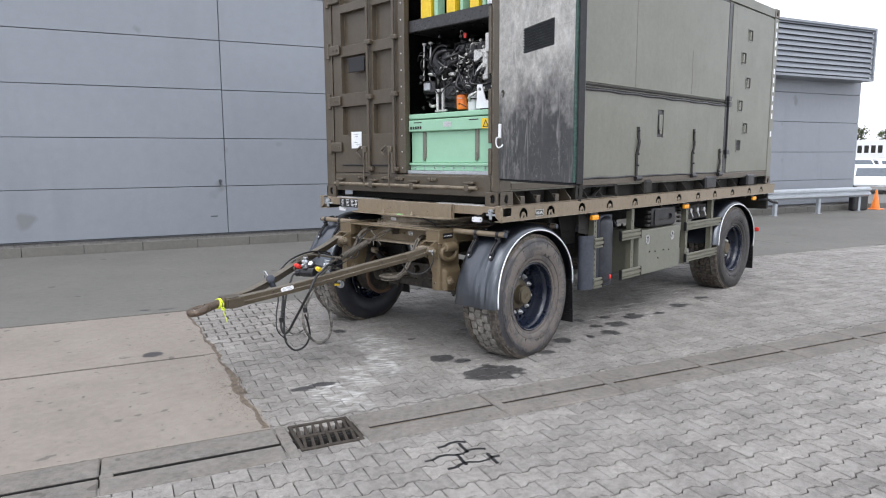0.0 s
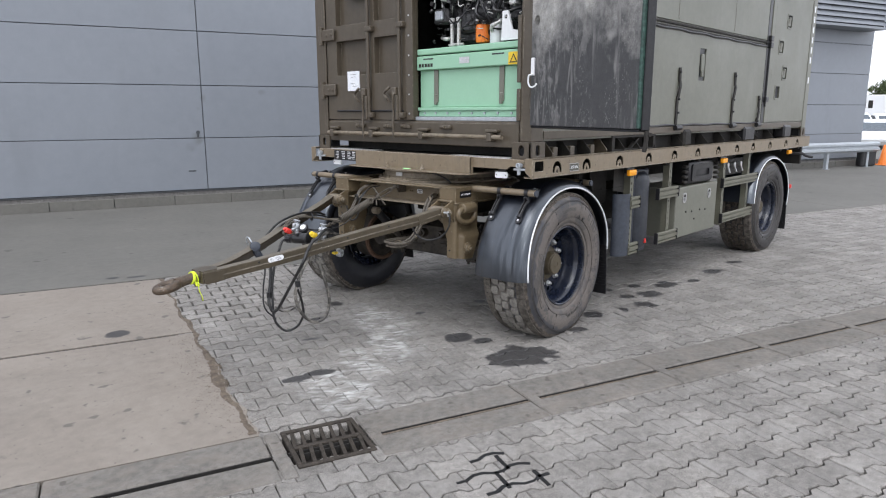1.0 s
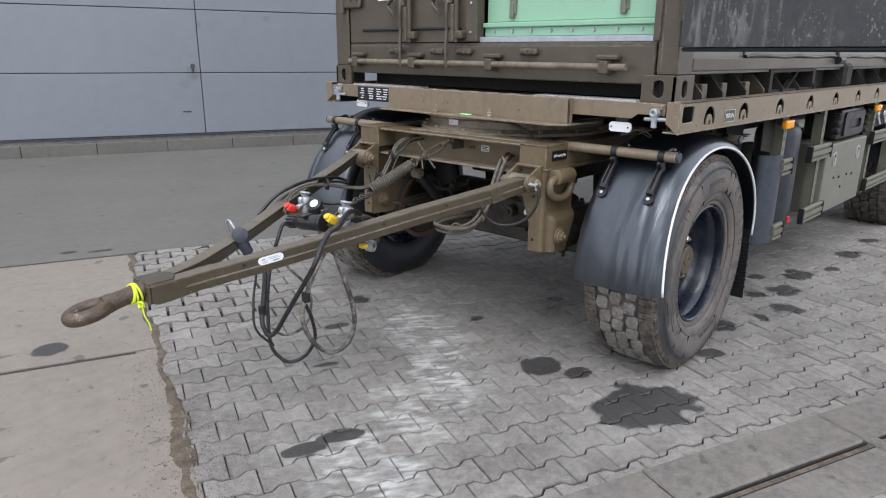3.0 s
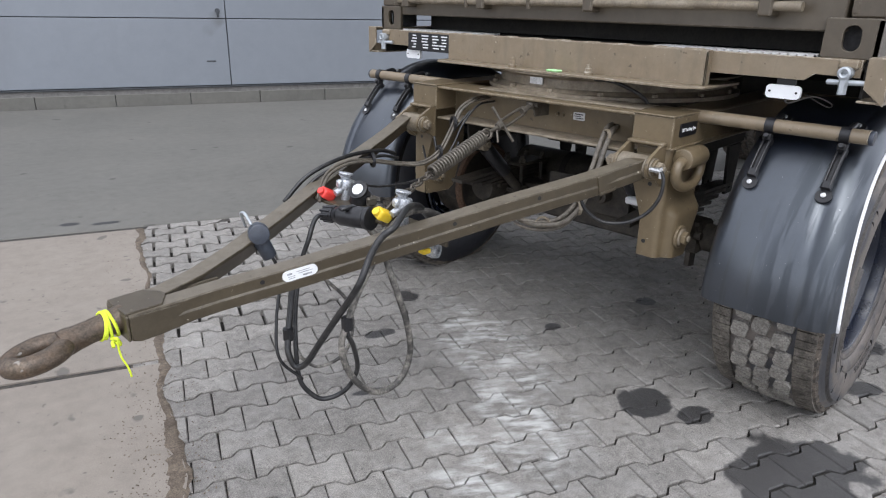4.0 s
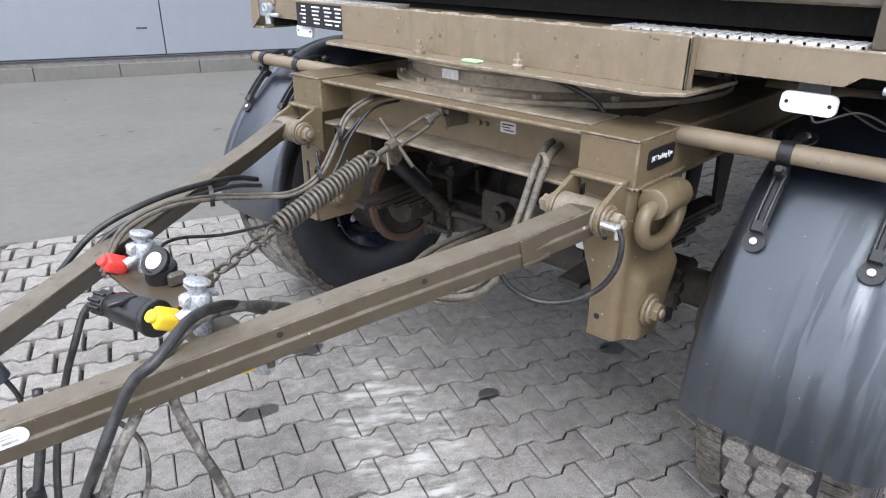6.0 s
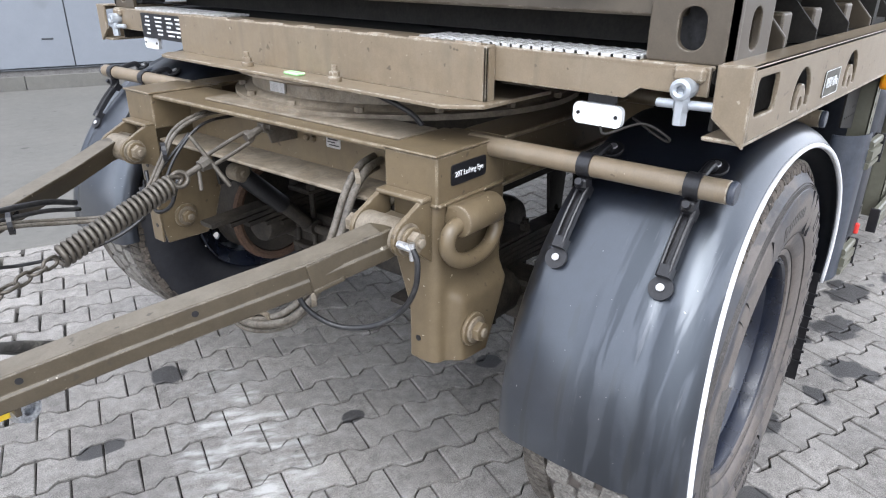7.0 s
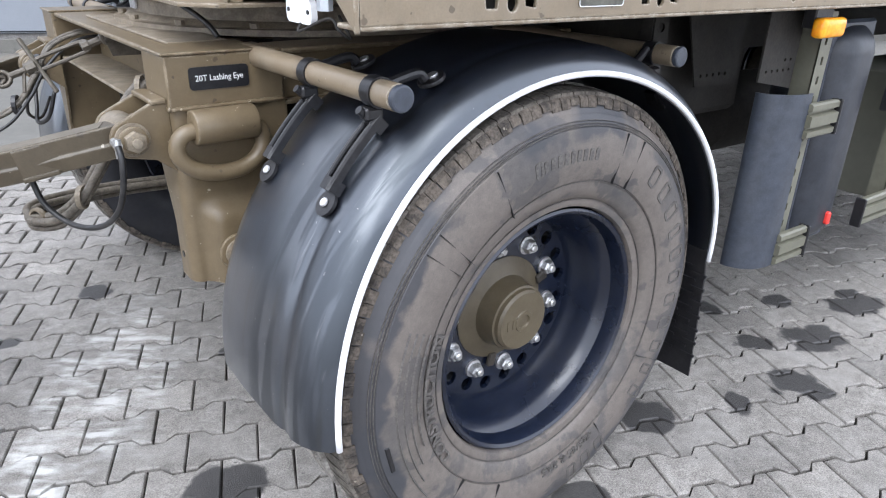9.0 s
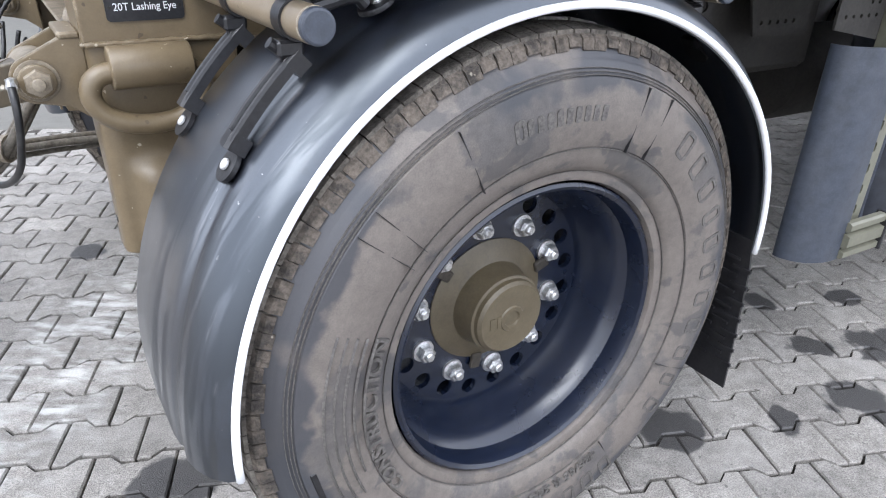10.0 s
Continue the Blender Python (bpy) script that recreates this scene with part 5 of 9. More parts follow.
for s in (-1, 1):
    YO = 0.664
    y0, y1 = (-YO, -0.508) if s < 0 else (0.508, YO)
    yo = s * YO
    b = bmesh.new()
    box(b, -0.623, -0.36, y0, y1, 1.008, TOPZ, 0.003)
    part("end_box", b, DOLLY, dolly)
    # lid plate on the end box, its edge standing a little proud
    b = bmesh.new()
    box(b, -0.629, -0.40, y0 - 0.003, y1 + 0.003, TOPZ, TOPZ + 0.006, 0.002)
    part("box_lid", b, DOLLY, dolly)
    # top rail running rearwards
    b = bmesh.new()
    box(b, -0.358, 0.62, min(yo, yo - s * 0.13), max(yo, yo - s * 0.13), TOPZ - 0.012, TOPZ, 0.003)
    box(b, -0.358, 0.62, min(yo - s * 0.02, yo - s * 0.03), max(yo - s * 0.02, yo - s * 0.03), 1.0, TOPZ - 0.012)
    box(b, -0.358, 0.62, min(yo, yo - s * 0.13), max(yo, yo - s * 0.13), 0.99, 1.002, 0.003)
    part("side_rail", b, DOLLY, dolly)
    hanger = part("hanger_leg", hanger_pan(s, YO - 0.004), DOLLY, dolly, "pressed steel hanger leg with a raised pad", smooth=45)
    # inner cheek of the leg with its own bolt
    leg = [(-0.618, 1.0), (-0.345, 1.0), (-0.345, 0.80), (-0.415, 0.60), (-0.45, 0.58), (-0.60, 0.585), (-0.618, 0.66)]
    yi = s * 0.588
    b = bmesh.new()
    plate(b, leg, [ring_pts(-0.60, 0.965, 0.007, 10)], 0.010, at(SIDE, 0, yi + 0.005, 0))
    part("hanger_cheek", b, DOLLY, dolly)
    for yb_, d in ((s * (YO + 0.030), s), (yi, -s)):
        for nm, r_, a_, c_, seg_, mt_ in (("washer", 0.044, 0.0, 0.010, 28, DOLLY), ("spacer_ring", 0.034, 0.010, 0.018, 24, OLIVE_DUSTY), ("pivot_bolt", 0.026, 0.018, 0.036, 6, DOLLY), ("bolt_end", 0.012, 0.036, 0.044, 14, OLIVE_DUSTY)):
            b = bmesh.new()
            cyl(b, (-0.523, yb_ + d * a_, 0.668), (-0.523, yb_ + d * c_, 0.668), r_, seg=seg_, bevel=0.002)
            part(nm, b, mt_, hanger, smooth=30)
    # punched holes in the front face
    for yh, zh in ((0.602, 0.872), (0.605, 0.652)):
        b = bmesh.new()
        cyl(b, (-0.6215, s * yh, zh), (-0.6235, s * yh, zh), 0.008, seg=12)
        part("punched_hole", b, BLACK, hanger)
    # weld seam under the end box
    b = bmesh.new()
    hose(b, [(-0.620 + 0.26 * k / 16, yo + s * 0.002, 1.006 + 0.002 * (k % 2)) for k in range(17)], 0.0055, steps=2, seg=6)
    hose(b, [(-0.622, s * (0.512 + 0.15 * k / 10), 1.006 + 0.0015 * (k % 2)) for k in range(11)], 0.005, steps=2, seg=6)
    part("weld_seam", b, DOLLY, dolly, smooth=True)
    # lashing ring in its barrel
    b = bmesh.new()
    cyl(b, (-0.592, yo + s * 0.034, 0.972), (-0.452, yo + s * 0.034, 0.972), 0.038, seg=28, bevel=0.004)
    box(b, -0.590, -0.454, min(yo, yo + s * 0.034), max(yo, yo + s * 0.034), 0.972, 1.004, 0.003)
    part("ring_barrel", b, DOLLY, dolly, smooth=30)
    b = bmesh.new()
    ring_line = [(-0.560, 0.962), (-0.598, 0.964), (-0.623, 0.950), (-0.629, 0.920), (-0.610, 0.890), (-0.575, 0.872), (-0.530, 0.866), (-0.485, 0.872), (-0.452, 0.892), (-0.436, 0.922), (-0.440, 0.950), (-0.462, 0.964), (-0.49, 0.962)]
    hose(b, [(x, yo + s * (0.030 + 0.10 * max(0.0, 0.90 - z) + 0.004), z) for x, z in ring_line], 0.0185, steps=4, seg=14)
    part("lashing_ring", b, DOLLY, dolly, "heavy forged lashing ring", smooth=True)
    # name plate
    if s < 0:
        b = bmesh.new()
        plate(b, round_rect(-0.576, -0.444, 1.044, 1.092, 0.008), [], 0.003, at(SIDE, 0, yo - 0.001, 0))
        part("lashing_sign", b, BLACK, dolly, "black sign with white words")
        lettering("20T Lashing Eye", 0.0182, WHITE, dolly, at(SIDE, -0.510, yo - 0.0045, 1.068), label="white words", bold=0.0, wide=0.90)
        for dx in (-0.569, -0.451):
            b = bmesh.new()
            cyl(b, (dx, yo - 0.003, 1.068), (dx, yo - 0.006, 1.068), 0.003, seg=8)
            part("rivet", b, DARK, dolly)
    # drawbar lugs: two cheeks under a cap, with the pin through them
    PX, PZ = -0.703, 0.952
    arc = [(PX + 0.042 * math.cos(radians(a)), PZ + 0.042 * math.sin(radians(a))) for a in range(125, 271, 18)]
    lug = [(-0.620, 1.026), (-0.655, 1.022)] + arc + [(-0.66, 0.900), (-0.620, 0.868)]
    for y in (s * 0.640, s * 0.515):
        b = bmesh.new()
        plate(b, lug, [ring_pts(PX, PZ, 0.012, 14)], 0.012, at(SIDE, 0, y + 0.006, 0))
        part("drawbar_lug", b, DOLLY, dolly)
    b = bmesh.new()
    box(b, -0.658, -0.623, min(s * 0.509, s * 0.650), max(s * 0.509, s * 0.650), 1.018, 1.030, 0.003)
    part("lug_cap", b, DOLLY, dolly)
    b = bmesh.new()
    cyl(b, (PX, s * 0.522, PZ), (PX, s * 0.632, PZ), 0.040, seg=28, bevel=0.003)
    part("lug_bush", b, OLIVE_DUSTY, dolly, smooth=30)
    for y, d in ((s * 0.646, s), (s * 0.509, -s)):
        for nm, r_, a_, c_, seg_, mt_ in (("pin_washer", 0.036, 0.0, 0.008, 28, OLIVE_DUSTY), ("pin_collar", 0.030, 0.008, 0.016, 24, DOLLY), ("pin_nut", 0.023, 0.016, 0.036, 6, OLIVE_DUSTY), ("pin_end", 0.011, 0.036, 0.046, 12, OLIVE_DUSTY)):
            b = bmesh.new()
            cyl(b, (PX, y + d * a_, PZ), (PX, y + d * c_, PZ), r_, seg=seg_, bevel=0.002)
            part(nm, b, mt_, dolly, smooth=30)
b = bmesh.new()
plate(b, round_rect(-0.028, 0.028, -0.016, 0.016, 0.005), [], 0.002, at(FRONT, -0.49, -0.19, 1.052))
part("maker_plate", b, ZINC, dolly, "small metal type plate")
bars([(0, 0.008, 0.04, 0.004), (-0.006, 0.0, 0.03, 0.003), (0.004, -0.008, 0.038, 0.003)], BLACK, dolly, at(FRONT, -0.4925, -0.19, 1.052))
for y in (-0.11, -0.085):
    b = bmesh.new()
    cyl(b, (-0.49, y, 1.05), (-0.50, y, 1.05), 0.009, seg=6)
    part("bolt", b, DOLLY, dolly)

# turntable ring
PLACE = Matrix.Identity(4)
b = bmesh.new()
lathe(b, [(1.120, 0.0), (1.120, 0.575), (1.136, 0.575), (1.138, 0.545), (1.150, 0.530), (1.152, 0.520), (1.188, 0.520), (1.190, 0.535), (1.196, 0.555), (1.203, 0.575), (1.210, 0.575), (1.210, 0.0)], 80, Matrix(((1, 0, 0, 0), (0, 0, 1, 0), (0, 1, 0, 0), (0, 0, 0, 1))))
turn = part("turntable", b, OLIVE_DUSTY, trailer, "dusty ball-race turntable ring", smooth=30)
for k in range(16):
    a = radians(22.5 * k + 8)
    b = bmesh.new()
    cyl(b, (0.552 * math.cos(a), 0.552 * math.sin(a), 1.136), (0.552 * math.cos(a), 0.552 * math.sin(a), 1.150), 0.013, seg=6)
    part("ring_bolt", b, OLIVE_DUSTY, turn)
b = bmesh.new()
box(b, -0.527, -0.521, -0.02, 0.05, 1.160, 1.195)
part("ring_label", b, ZINC, turn)


# ---- flatbed on the turntable ----
DECK, BEDY = 1.338, 1.275
BX0, BX1 = -0.475, 5.66
for s in (-1, 1):
    yo = s * BEDY
    holes = [round_rect(-0.455, -0.345, 1.262, 1.330, 0.012, 3)]
    for x in (-0.185, 0.20, 0.69, 1.18, 1.67, 2.17, 2.66, 3.15, 3.62, 4.16, 4.72, 5.15):
        arch = [(x + 0.058 * math.cos(radians(a)), 1.262 + 0.060 * math.sin(radians(a))) for a in range(-20, 201, 20)]
        inner = [(x + 0.031 * math.cos(radians(a)), 1.243 + 0.046 * math.sin(radians(a))) for a in range(182, -3, -20)]
        holes.append(arch + inner)
        holes.append(ring_pts(x + 0.002, 1.250, 0.012, 12, 0.015))
    outline = [(BX0, 1.222), (BX1, 1.222), (BX1, DECK + 0.012), (BX0, DECK + 0.012)]
    b = bmesh.new()
    plate(b, outline, holes, 0.008, at(SIDE, 0, yo + (0.008 if s < 0 else 0.0), 0))
    side_beam = part("side_beam", b, OLIVE, trailer, "olive-brown side beam with arched lashing slots")
    b = bmesh.new()
    yi = yo - s * 0.075
    box(b, BX0, BX1, min(yo, yi), max(yo, yi), 1.215, 1.223, 0.002)
    box(b, BX0, BX1, min(yo, yo - s * 0.06), max(yo, yo - s * 0.06), DECK + 0.004, DECK + 0.012, 0.002)
    part("beam_lip", b, OLIVE, side_beam)
    b = bmesh.new()
    box(b, BX0 + 0.05, BX1, min(yi, yi - s * 0.008), max(yi, yi - s * 0.008), 1.223, DECK)
    part("beam_inner_web", b, DARK, side_beam)
    # folded corner nose
    b = bmesh.new()
    nose = [(-yo, 1.212), (-yo, DECK + 0.012), (-yo + s * 0.062, DECK + 0.010), (-yo + s * 0.060, 1.258)]
    plate(b, nose, [], 0.009, at(FRONT, BX0 + 0.001, 0, 0))
    part("corner_nose", b, OLIVE, side_beam)
b = bmesh.new()
plate(b, round_rect(-0.059, 0.059, -0.028, 0.028, 0.006), [], 0.003, at(SIDE, 0.031, -BEDY + 0.001, 1.268))
sign = part("pressure_sign", b, mat("grey_olive_sign", (0.10, 0.098, 0.080), 0.5, scale=20, amount=0.3), trailer, "dark olive tyre pressure sign")
b = bmesh.new()
plate(b, round_rect(-0.059, 0.059, -0.028, 0.028, 0.006), [round_rect(-0.0575, 0.0575, -0.0265, 0.0265, 0.005)], 0.001, at(SIDE, 0.031, -BEDY - 0.002, 1.268))
part("sign_border", b, WHITE, sign)
lettering("850 kPa", 0.030, WHITE, trailer, at(SIDE, 0.031, -BEDY - 0.003, 1.268), bold=0.0002, wide=0.92)

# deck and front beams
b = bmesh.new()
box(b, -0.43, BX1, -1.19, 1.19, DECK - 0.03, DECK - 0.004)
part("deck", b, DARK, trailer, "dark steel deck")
b = bmesh.new()
plate(b, [(-1.19, 1.262), (-0.50, 1.262), (1.03, 1.266), (1.06, 1.288), (1.19, 1.286), (1.19, DECK), (-1.19, DECK)], [], 0.008, at(FRONT, -0.442, 0, 0))
box(b, -0.4485, -0.36, -1.19, 1.19, DECK - 0.008, DECK + 0.001, 0.002)
part("front_beam", b, OLIVE, trailer, "olive-brown front cross beam")
b = bmesh.new()
box(b, -0.480, -0.45, -0.715, 0.62, DECK - 0.004, DECK + 0.004, 0.002)
box(b, -0.484, -0.476, -0.715, 0.62, 1.219, DECK + 0.004, 0.002)
box(b, -0.484, -0.45, -0.715, -0.707, 1.219, DECK, 0.002)
fp = part("turntable_plate", b, OLIVE, trailer, "folded olive-brown plate over the turntable")
b = bmesh.new()
plate(b, [(-0.60, -0.572), (0.66, -0.572), (0.735, -0.51), (0.735, -0.25), (-0.64, -0.25), (-0.64, -0.53)], [], 0.009, Matrix(((0, 1, 0, 0), (-1, 0, 0, 0), (0, 0, 1, 1.211), (0, 0, 0, 1))))
part("plate_flange", b, OLIVE, fp)
for k in range(9):
    y = 0.54 - k * 0.145
    b = bmesh.new()
    hose(b, [(-0.476, y, DECK + 0.004), (-0.476, y - 0.05, DECK + 0.0045), (-0.476, y - 0.075, DECK + 0.004)], 0.004, steps=3, seg=6)
    part("weld_stitch", b, OLIVE, fp)
for y in (0.155, -0.25):
    b = bmesh.new()
    cyl(b, (-0.528, y, 1.220), (-0.528, y, 1.232), 0.018, seg=16)
    cyl(b, (-0.528, y, 1.232), (-0.528, y, 1.246), 0.014, seg=6)
    cyl(b, (-0.528, y, 1.246), (-0.528, y, 1.262), 0.008, seg=10)
    part("flange_bolt", b, OLIVE, fp)
TAGM = mat("green_tag", (0.42, 0.80, 0.36), 0.5, scale=20, amount=0.2, bump=0.02)
b = bmesh.new()
box(b, -0.548, -0.518, -0.115, -0.05, 1.220, 1.228, 0.003)
part("green_tag", b, TAGM, fp, "bright green plastic tag")
# gratings on the deck
GRATING = mat("grating_steel", (0.62, 0.62, 0.60), 0.5, 0.2, scale=20, amount=0.4)
for y0, y1 in ((-1.05, -0.48), (0.42, 1.02)):
    b = bmesh.new()
    k = y0
    while k < y1:
        box(b, -0.445, -0.335, k, k + 0.006, DECK, DECK + 0.008)
        k += 0.027
    for i in range(6):
        box(b, -0.445 + i * 0.02, -0.440 + i * 0.02, y0, y1, DECK + 0.001, DECK + 0.007)
    part("step_grating", b, GRATING, trailer)
# black data sign on the beam
b = bmesh.new()
plate(b, round_rect(-0.965, -0.60, 1.243, 1.330, 0.004), [], 0.004, at(FRONT, -0.450, 0, 0))
part("data_sign", b, BLACK, trailer, "black data sign with white print")
rr = random.Random(3)
rows = []
for cx in (-0.915, -0.83, -0.75, -0.69):
    for k in range(5):
        w = rr.uniform(0.02, 0.055)
        rows.append((cx + rr.uniform(-0.006, 0.006), 1.318 - 0.0145 * k, w, 0.006))
bars(rows + [(-0.632, 1.30, 0.022, 0.03)], WHITE, trailer, at(FRONT, -0.4542, 0, 0))
# white side reflectors and twist locks
for s in (-1, 1):
    yc = -0.968 if s < 0 else 0.945
    b = bmesh.new()
    plate(b, round_rect(-0.056, 0.056, -0.022, 0.022, 0.014, 5), [], 0.012, at(FRONT, -0.425, yc, 1.222))
    refl = part("white_marker_lamp", b, WHITE, trailer, "white front marker lamp")
    for d in (-0.043, 0.043):
        b = bmesh.new()
        cyl(b, (-0.436, yc + d, 1.222), (-0.4395, yc + d, 1.222), 0.004, seg=8)
        part("screw", b, BLACK, refl)
    b = bmesh.new()
    box(b, -0.424, -0.412, yc - 0.03, yc + 0.03, 1.24, 1.275)
    part("lamp_bracket", b, BLACK, refl)
    yt = s * 1.155
    b = bmesh.new()
    cyl(b, (-0.445, yt, 1.300), (-0.476, yt, 1.300), 0.019, seg=24, bevel=0.005)
    lathe(b, [(-0.007, 0.008), (-0.010, 0.013), (-0.007, 0.0195), (0.007, 0.0195), (0.010, 0.013), (0.007, 0.008)], 20, Matrix.Translation((-0.480, yt, 1.300)) @ Matrix.Rotation(radians(90), 4, "Z"), closed_profile=True)
    cyl(b, (-0.472, yt, 1.262), (-0.472, yt, 1.236), 0.013, seg=6)
    cyl(b, (-0.466, yt - 0.070, 1.274), (-0.466, yt + 0.050, 1.270), 0.0085, seg=10, bevel=0.003)
    box(b, -0.483, -0.462, yt - 0.013, yt + 0.013, 1.256, 1.300, 0.006)
    part("twist_lock", b, GALV, trailer, "dull zinc twist-lock handle", smooth=40)
    b = bmesh.new()
    box(b, -0.462, -0.40, yt - 0.03, yt + 0.03, 1.31, 1.337, 0.006)
    part("twist_lock_housing", b, OLIVE, trailer)
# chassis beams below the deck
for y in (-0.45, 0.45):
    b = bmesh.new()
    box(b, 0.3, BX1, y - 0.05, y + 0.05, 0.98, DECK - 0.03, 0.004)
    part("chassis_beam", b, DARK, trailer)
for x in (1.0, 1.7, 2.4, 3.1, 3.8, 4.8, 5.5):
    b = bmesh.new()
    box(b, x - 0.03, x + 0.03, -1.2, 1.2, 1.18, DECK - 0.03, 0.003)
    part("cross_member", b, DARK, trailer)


# ---- drawbar ----
ARM = [(-0.032, 0.0), (0.031, 0.0), (0.033, -0.002), (0.0305, -0.035), (0.034, -0.040), (0.0295, -0.070), (0.004, -0.070), (-0.030, -0.010)]
ARM_TOP = mat("pale_drawbar_paint", (0.128, 0.108, 0.080), 0.5, second=(0.085, 0.070, 0.050), scale=6, amount=0.5, dust=(0.22, 0.195, 0.155), dust_amount=0.4, bump=0.06, fine=260, grain_amount=0.12, mid=0.15, specks=(((0.05, 0.04, 0.03), 33, 0.69, 0.73),))
PLACE = STEER
near = [(-0.715, -0.600, 0.992), (-0.79, -0.592, 0.978), (-0.95, -0.527, 0.940), (-1.28, -0.392, 0.880), (-1.72, -0.210, 0.790), (-1.94, -0.120, 0.748), (-2.10, -0.062, 0.724), (-2.22, -0.038, 0.711), (-2.345, -0.034, 0.708)]
far = [(x, -y, z) for x, y, z in near]
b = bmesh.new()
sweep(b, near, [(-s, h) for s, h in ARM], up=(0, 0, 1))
drawbar = part("drawbar_arm", b, GRIMY_SHADE, trailer, "olive-brown drawbar arm of folded steel")
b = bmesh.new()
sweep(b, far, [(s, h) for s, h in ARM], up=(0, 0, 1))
part("drawbar_arm", b, GRIMY_SHADE, trailer, "olive-brown drawbar arm of folded steel")
for line, s in ((near, -1), (far, 1)):
    # doubling plates on the last stretch before the lug
    b = bmesh.new()
    p, q = Vector(line[0]), Vector(line[2])
    sweep(b, [p.lerp(q, 0.22), p.lerp(q, 1.0)], [(s * 0.028, -0.066), (s * 0.0375, -0.066), (s * 0.0375, -0.003), (s * 0.028, -0.003)], up=(0, 0, 1))
    part("arm_sleeve", b, GRIMY_SHADE, drawbar)
    b = bmesh.new()
    sweep(b, [p.lerp(q, 0.72), p.lerp(q, 1.0)], [(s * 0.036, -0.070), (s * 0.041, -0.070), (s * 0.041, -0.060), (s * 0.036, -0.060)], up=(0, 0, 1))
    part("weld_seam", b, GRIMY_SHADE, drawbar)
    # paler strip on the upper face: dust, plus its lit tone painted in
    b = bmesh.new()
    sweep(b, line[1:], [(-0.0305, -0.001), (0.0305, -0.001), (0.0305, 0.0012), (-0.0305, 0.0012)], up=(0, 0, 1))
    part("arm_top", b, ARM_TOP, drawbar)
    # closed box at the tip
    b = bmesh.new()
    plate(b, [(-2.346, 0.640), (-2.325, 0.632), (-2.27, 0.634), (-2.17, 0.644), (-2.10, 0.656), (-2.13, 0.690), (-2.22, 0.704), (-2.346, 0.706)], [], 0.007, at(SIDE, 0, s * 0.0685 + 0.0035, 0))
    part("tip_cheek", b, GRIMY_SHADE, drawbar)
# plates that join the arms at the tip
for z0, z1 in ((0.0, 0.009), (-0.070, -0.062)):
    b = bmesh.new()
    top = [(-2.352, -0.060, 0.706), (-2.255, -0.062, 0.708), (-2.225, -0.012, 0.709), (-2.225, 0.012, 0.709), (-2.255, 0.062, 0.708), (-2.352, 0.060, 0.706)]
    lo_, hi_ = [b.verts.new((x, y, z + z0)) for x, y, z in top], [b.verts.new((x, y, z + z1)) for x, y, z in top]
    b.faces.new(hi_)
    b.faces.new(lo_[::-1])
    for k in range(6):
        b.faces.new((lo_[k], lo_[(k + 1) % 6], hi_[(k + 1) % 6], hi_[k]))
    part("tip_gusset", b, GRIMY_SHADE, drawbar)
# gusset standing between the arms
b = bmesh.new()
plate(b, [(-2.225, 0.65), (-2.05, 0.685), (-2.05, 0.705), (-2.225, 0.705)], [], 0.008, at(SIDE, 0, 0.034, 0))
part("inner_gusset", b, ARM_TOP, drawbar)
# towing eye
EYEM = mat("worn_forged_steel", (0.105, 0.080, 0.058), 0.42, 0.35, second=(0.060, 0.044, 0.034), scale=11, amount=0.7, bump=0.12, fine=160, dust=(0.22, 0.13, 0.07), dust_amount=0.35, specks=(((0.40, 0.38, 0.35), 26, 0.68, 0.72),))
b = bmesh.new()
lathe(b, [(0.0, 0.0), (0.0, 0.036), (0.012, 0.036), (0.03, 0.033), (0.09, 0.031), (0.125, 0.033), (0.145, 0.036), (0.16, 0.034), (0.17, 0.0)], 24, Matrix(((0, -1, 0, -2.335), (1, 0, 0, 0), (0, 0, 1, 0.682), (0, 0, 0, 1))) @ Matrix.Rotation(radians(-9), 4, "X"))
pts = [(-2.548 + 0.062 * math.cos(radians(a)), 0.043 * math.sin(radians(a)), 0.658 - 0.020 * (1 - math.cos(radians(a))) / 2) for a in range(0, 360, 12)]
hose(b, pts, 0.0265, seg=14, smooth=False, closed=True)
part("towing_eye", b, EYEM, drawbar, "worn brown forged towing eye", smooth=50)
b = bmesh.new()
box(b, -2.354, -2.345, -0.066, 0.066, 0.636, 0.708, 0.003)
part("nose_plate", b, GRIMY_SHADE, drawbar)
# oval type plate on the outer face
def arm_face(f, out=0.0, up_=0.0, line=near, i=4):
    p, q = Vector(line[i]), Vector(line[i + 1])
    dd = (q - p).normalized()
    side = dd.cross(Vector((0, 0, 1))).normalized()
    if line is near:
        side = -side
    u = side.cross(dd) if line is not near else dd.cross(side)
    if u.z < 0:
        u = -u
    c = p.lerp(q, f) + side * out + u * up_
    return c, dd, side, u
c, dd, side, u = arm_face(0.76, 0.031, -0.022)
xl = -dd
if xl.cross(u).dot(side) < 0:
    xl = -xl
MP = Matrix((( xl.x, u.x, side.x, c.x), (xl.y, u.y, side.y, c.y), (xl.z, u.z, side.z, c.z), (0, 0, 0, 1)))
b = bmesh.new()
plate(b, round_rect(-0.052, 0.052, -0.0165, 0.0165, 0.016, 6), [], 0.003, MP)
part("type_plate", b, WHITE, drawbar, "white oval type plate")
PRINT = mat("grey_print", (0.36, 0.37, 0.39), 0.6, scale=40, amount=0.2, bump=0)
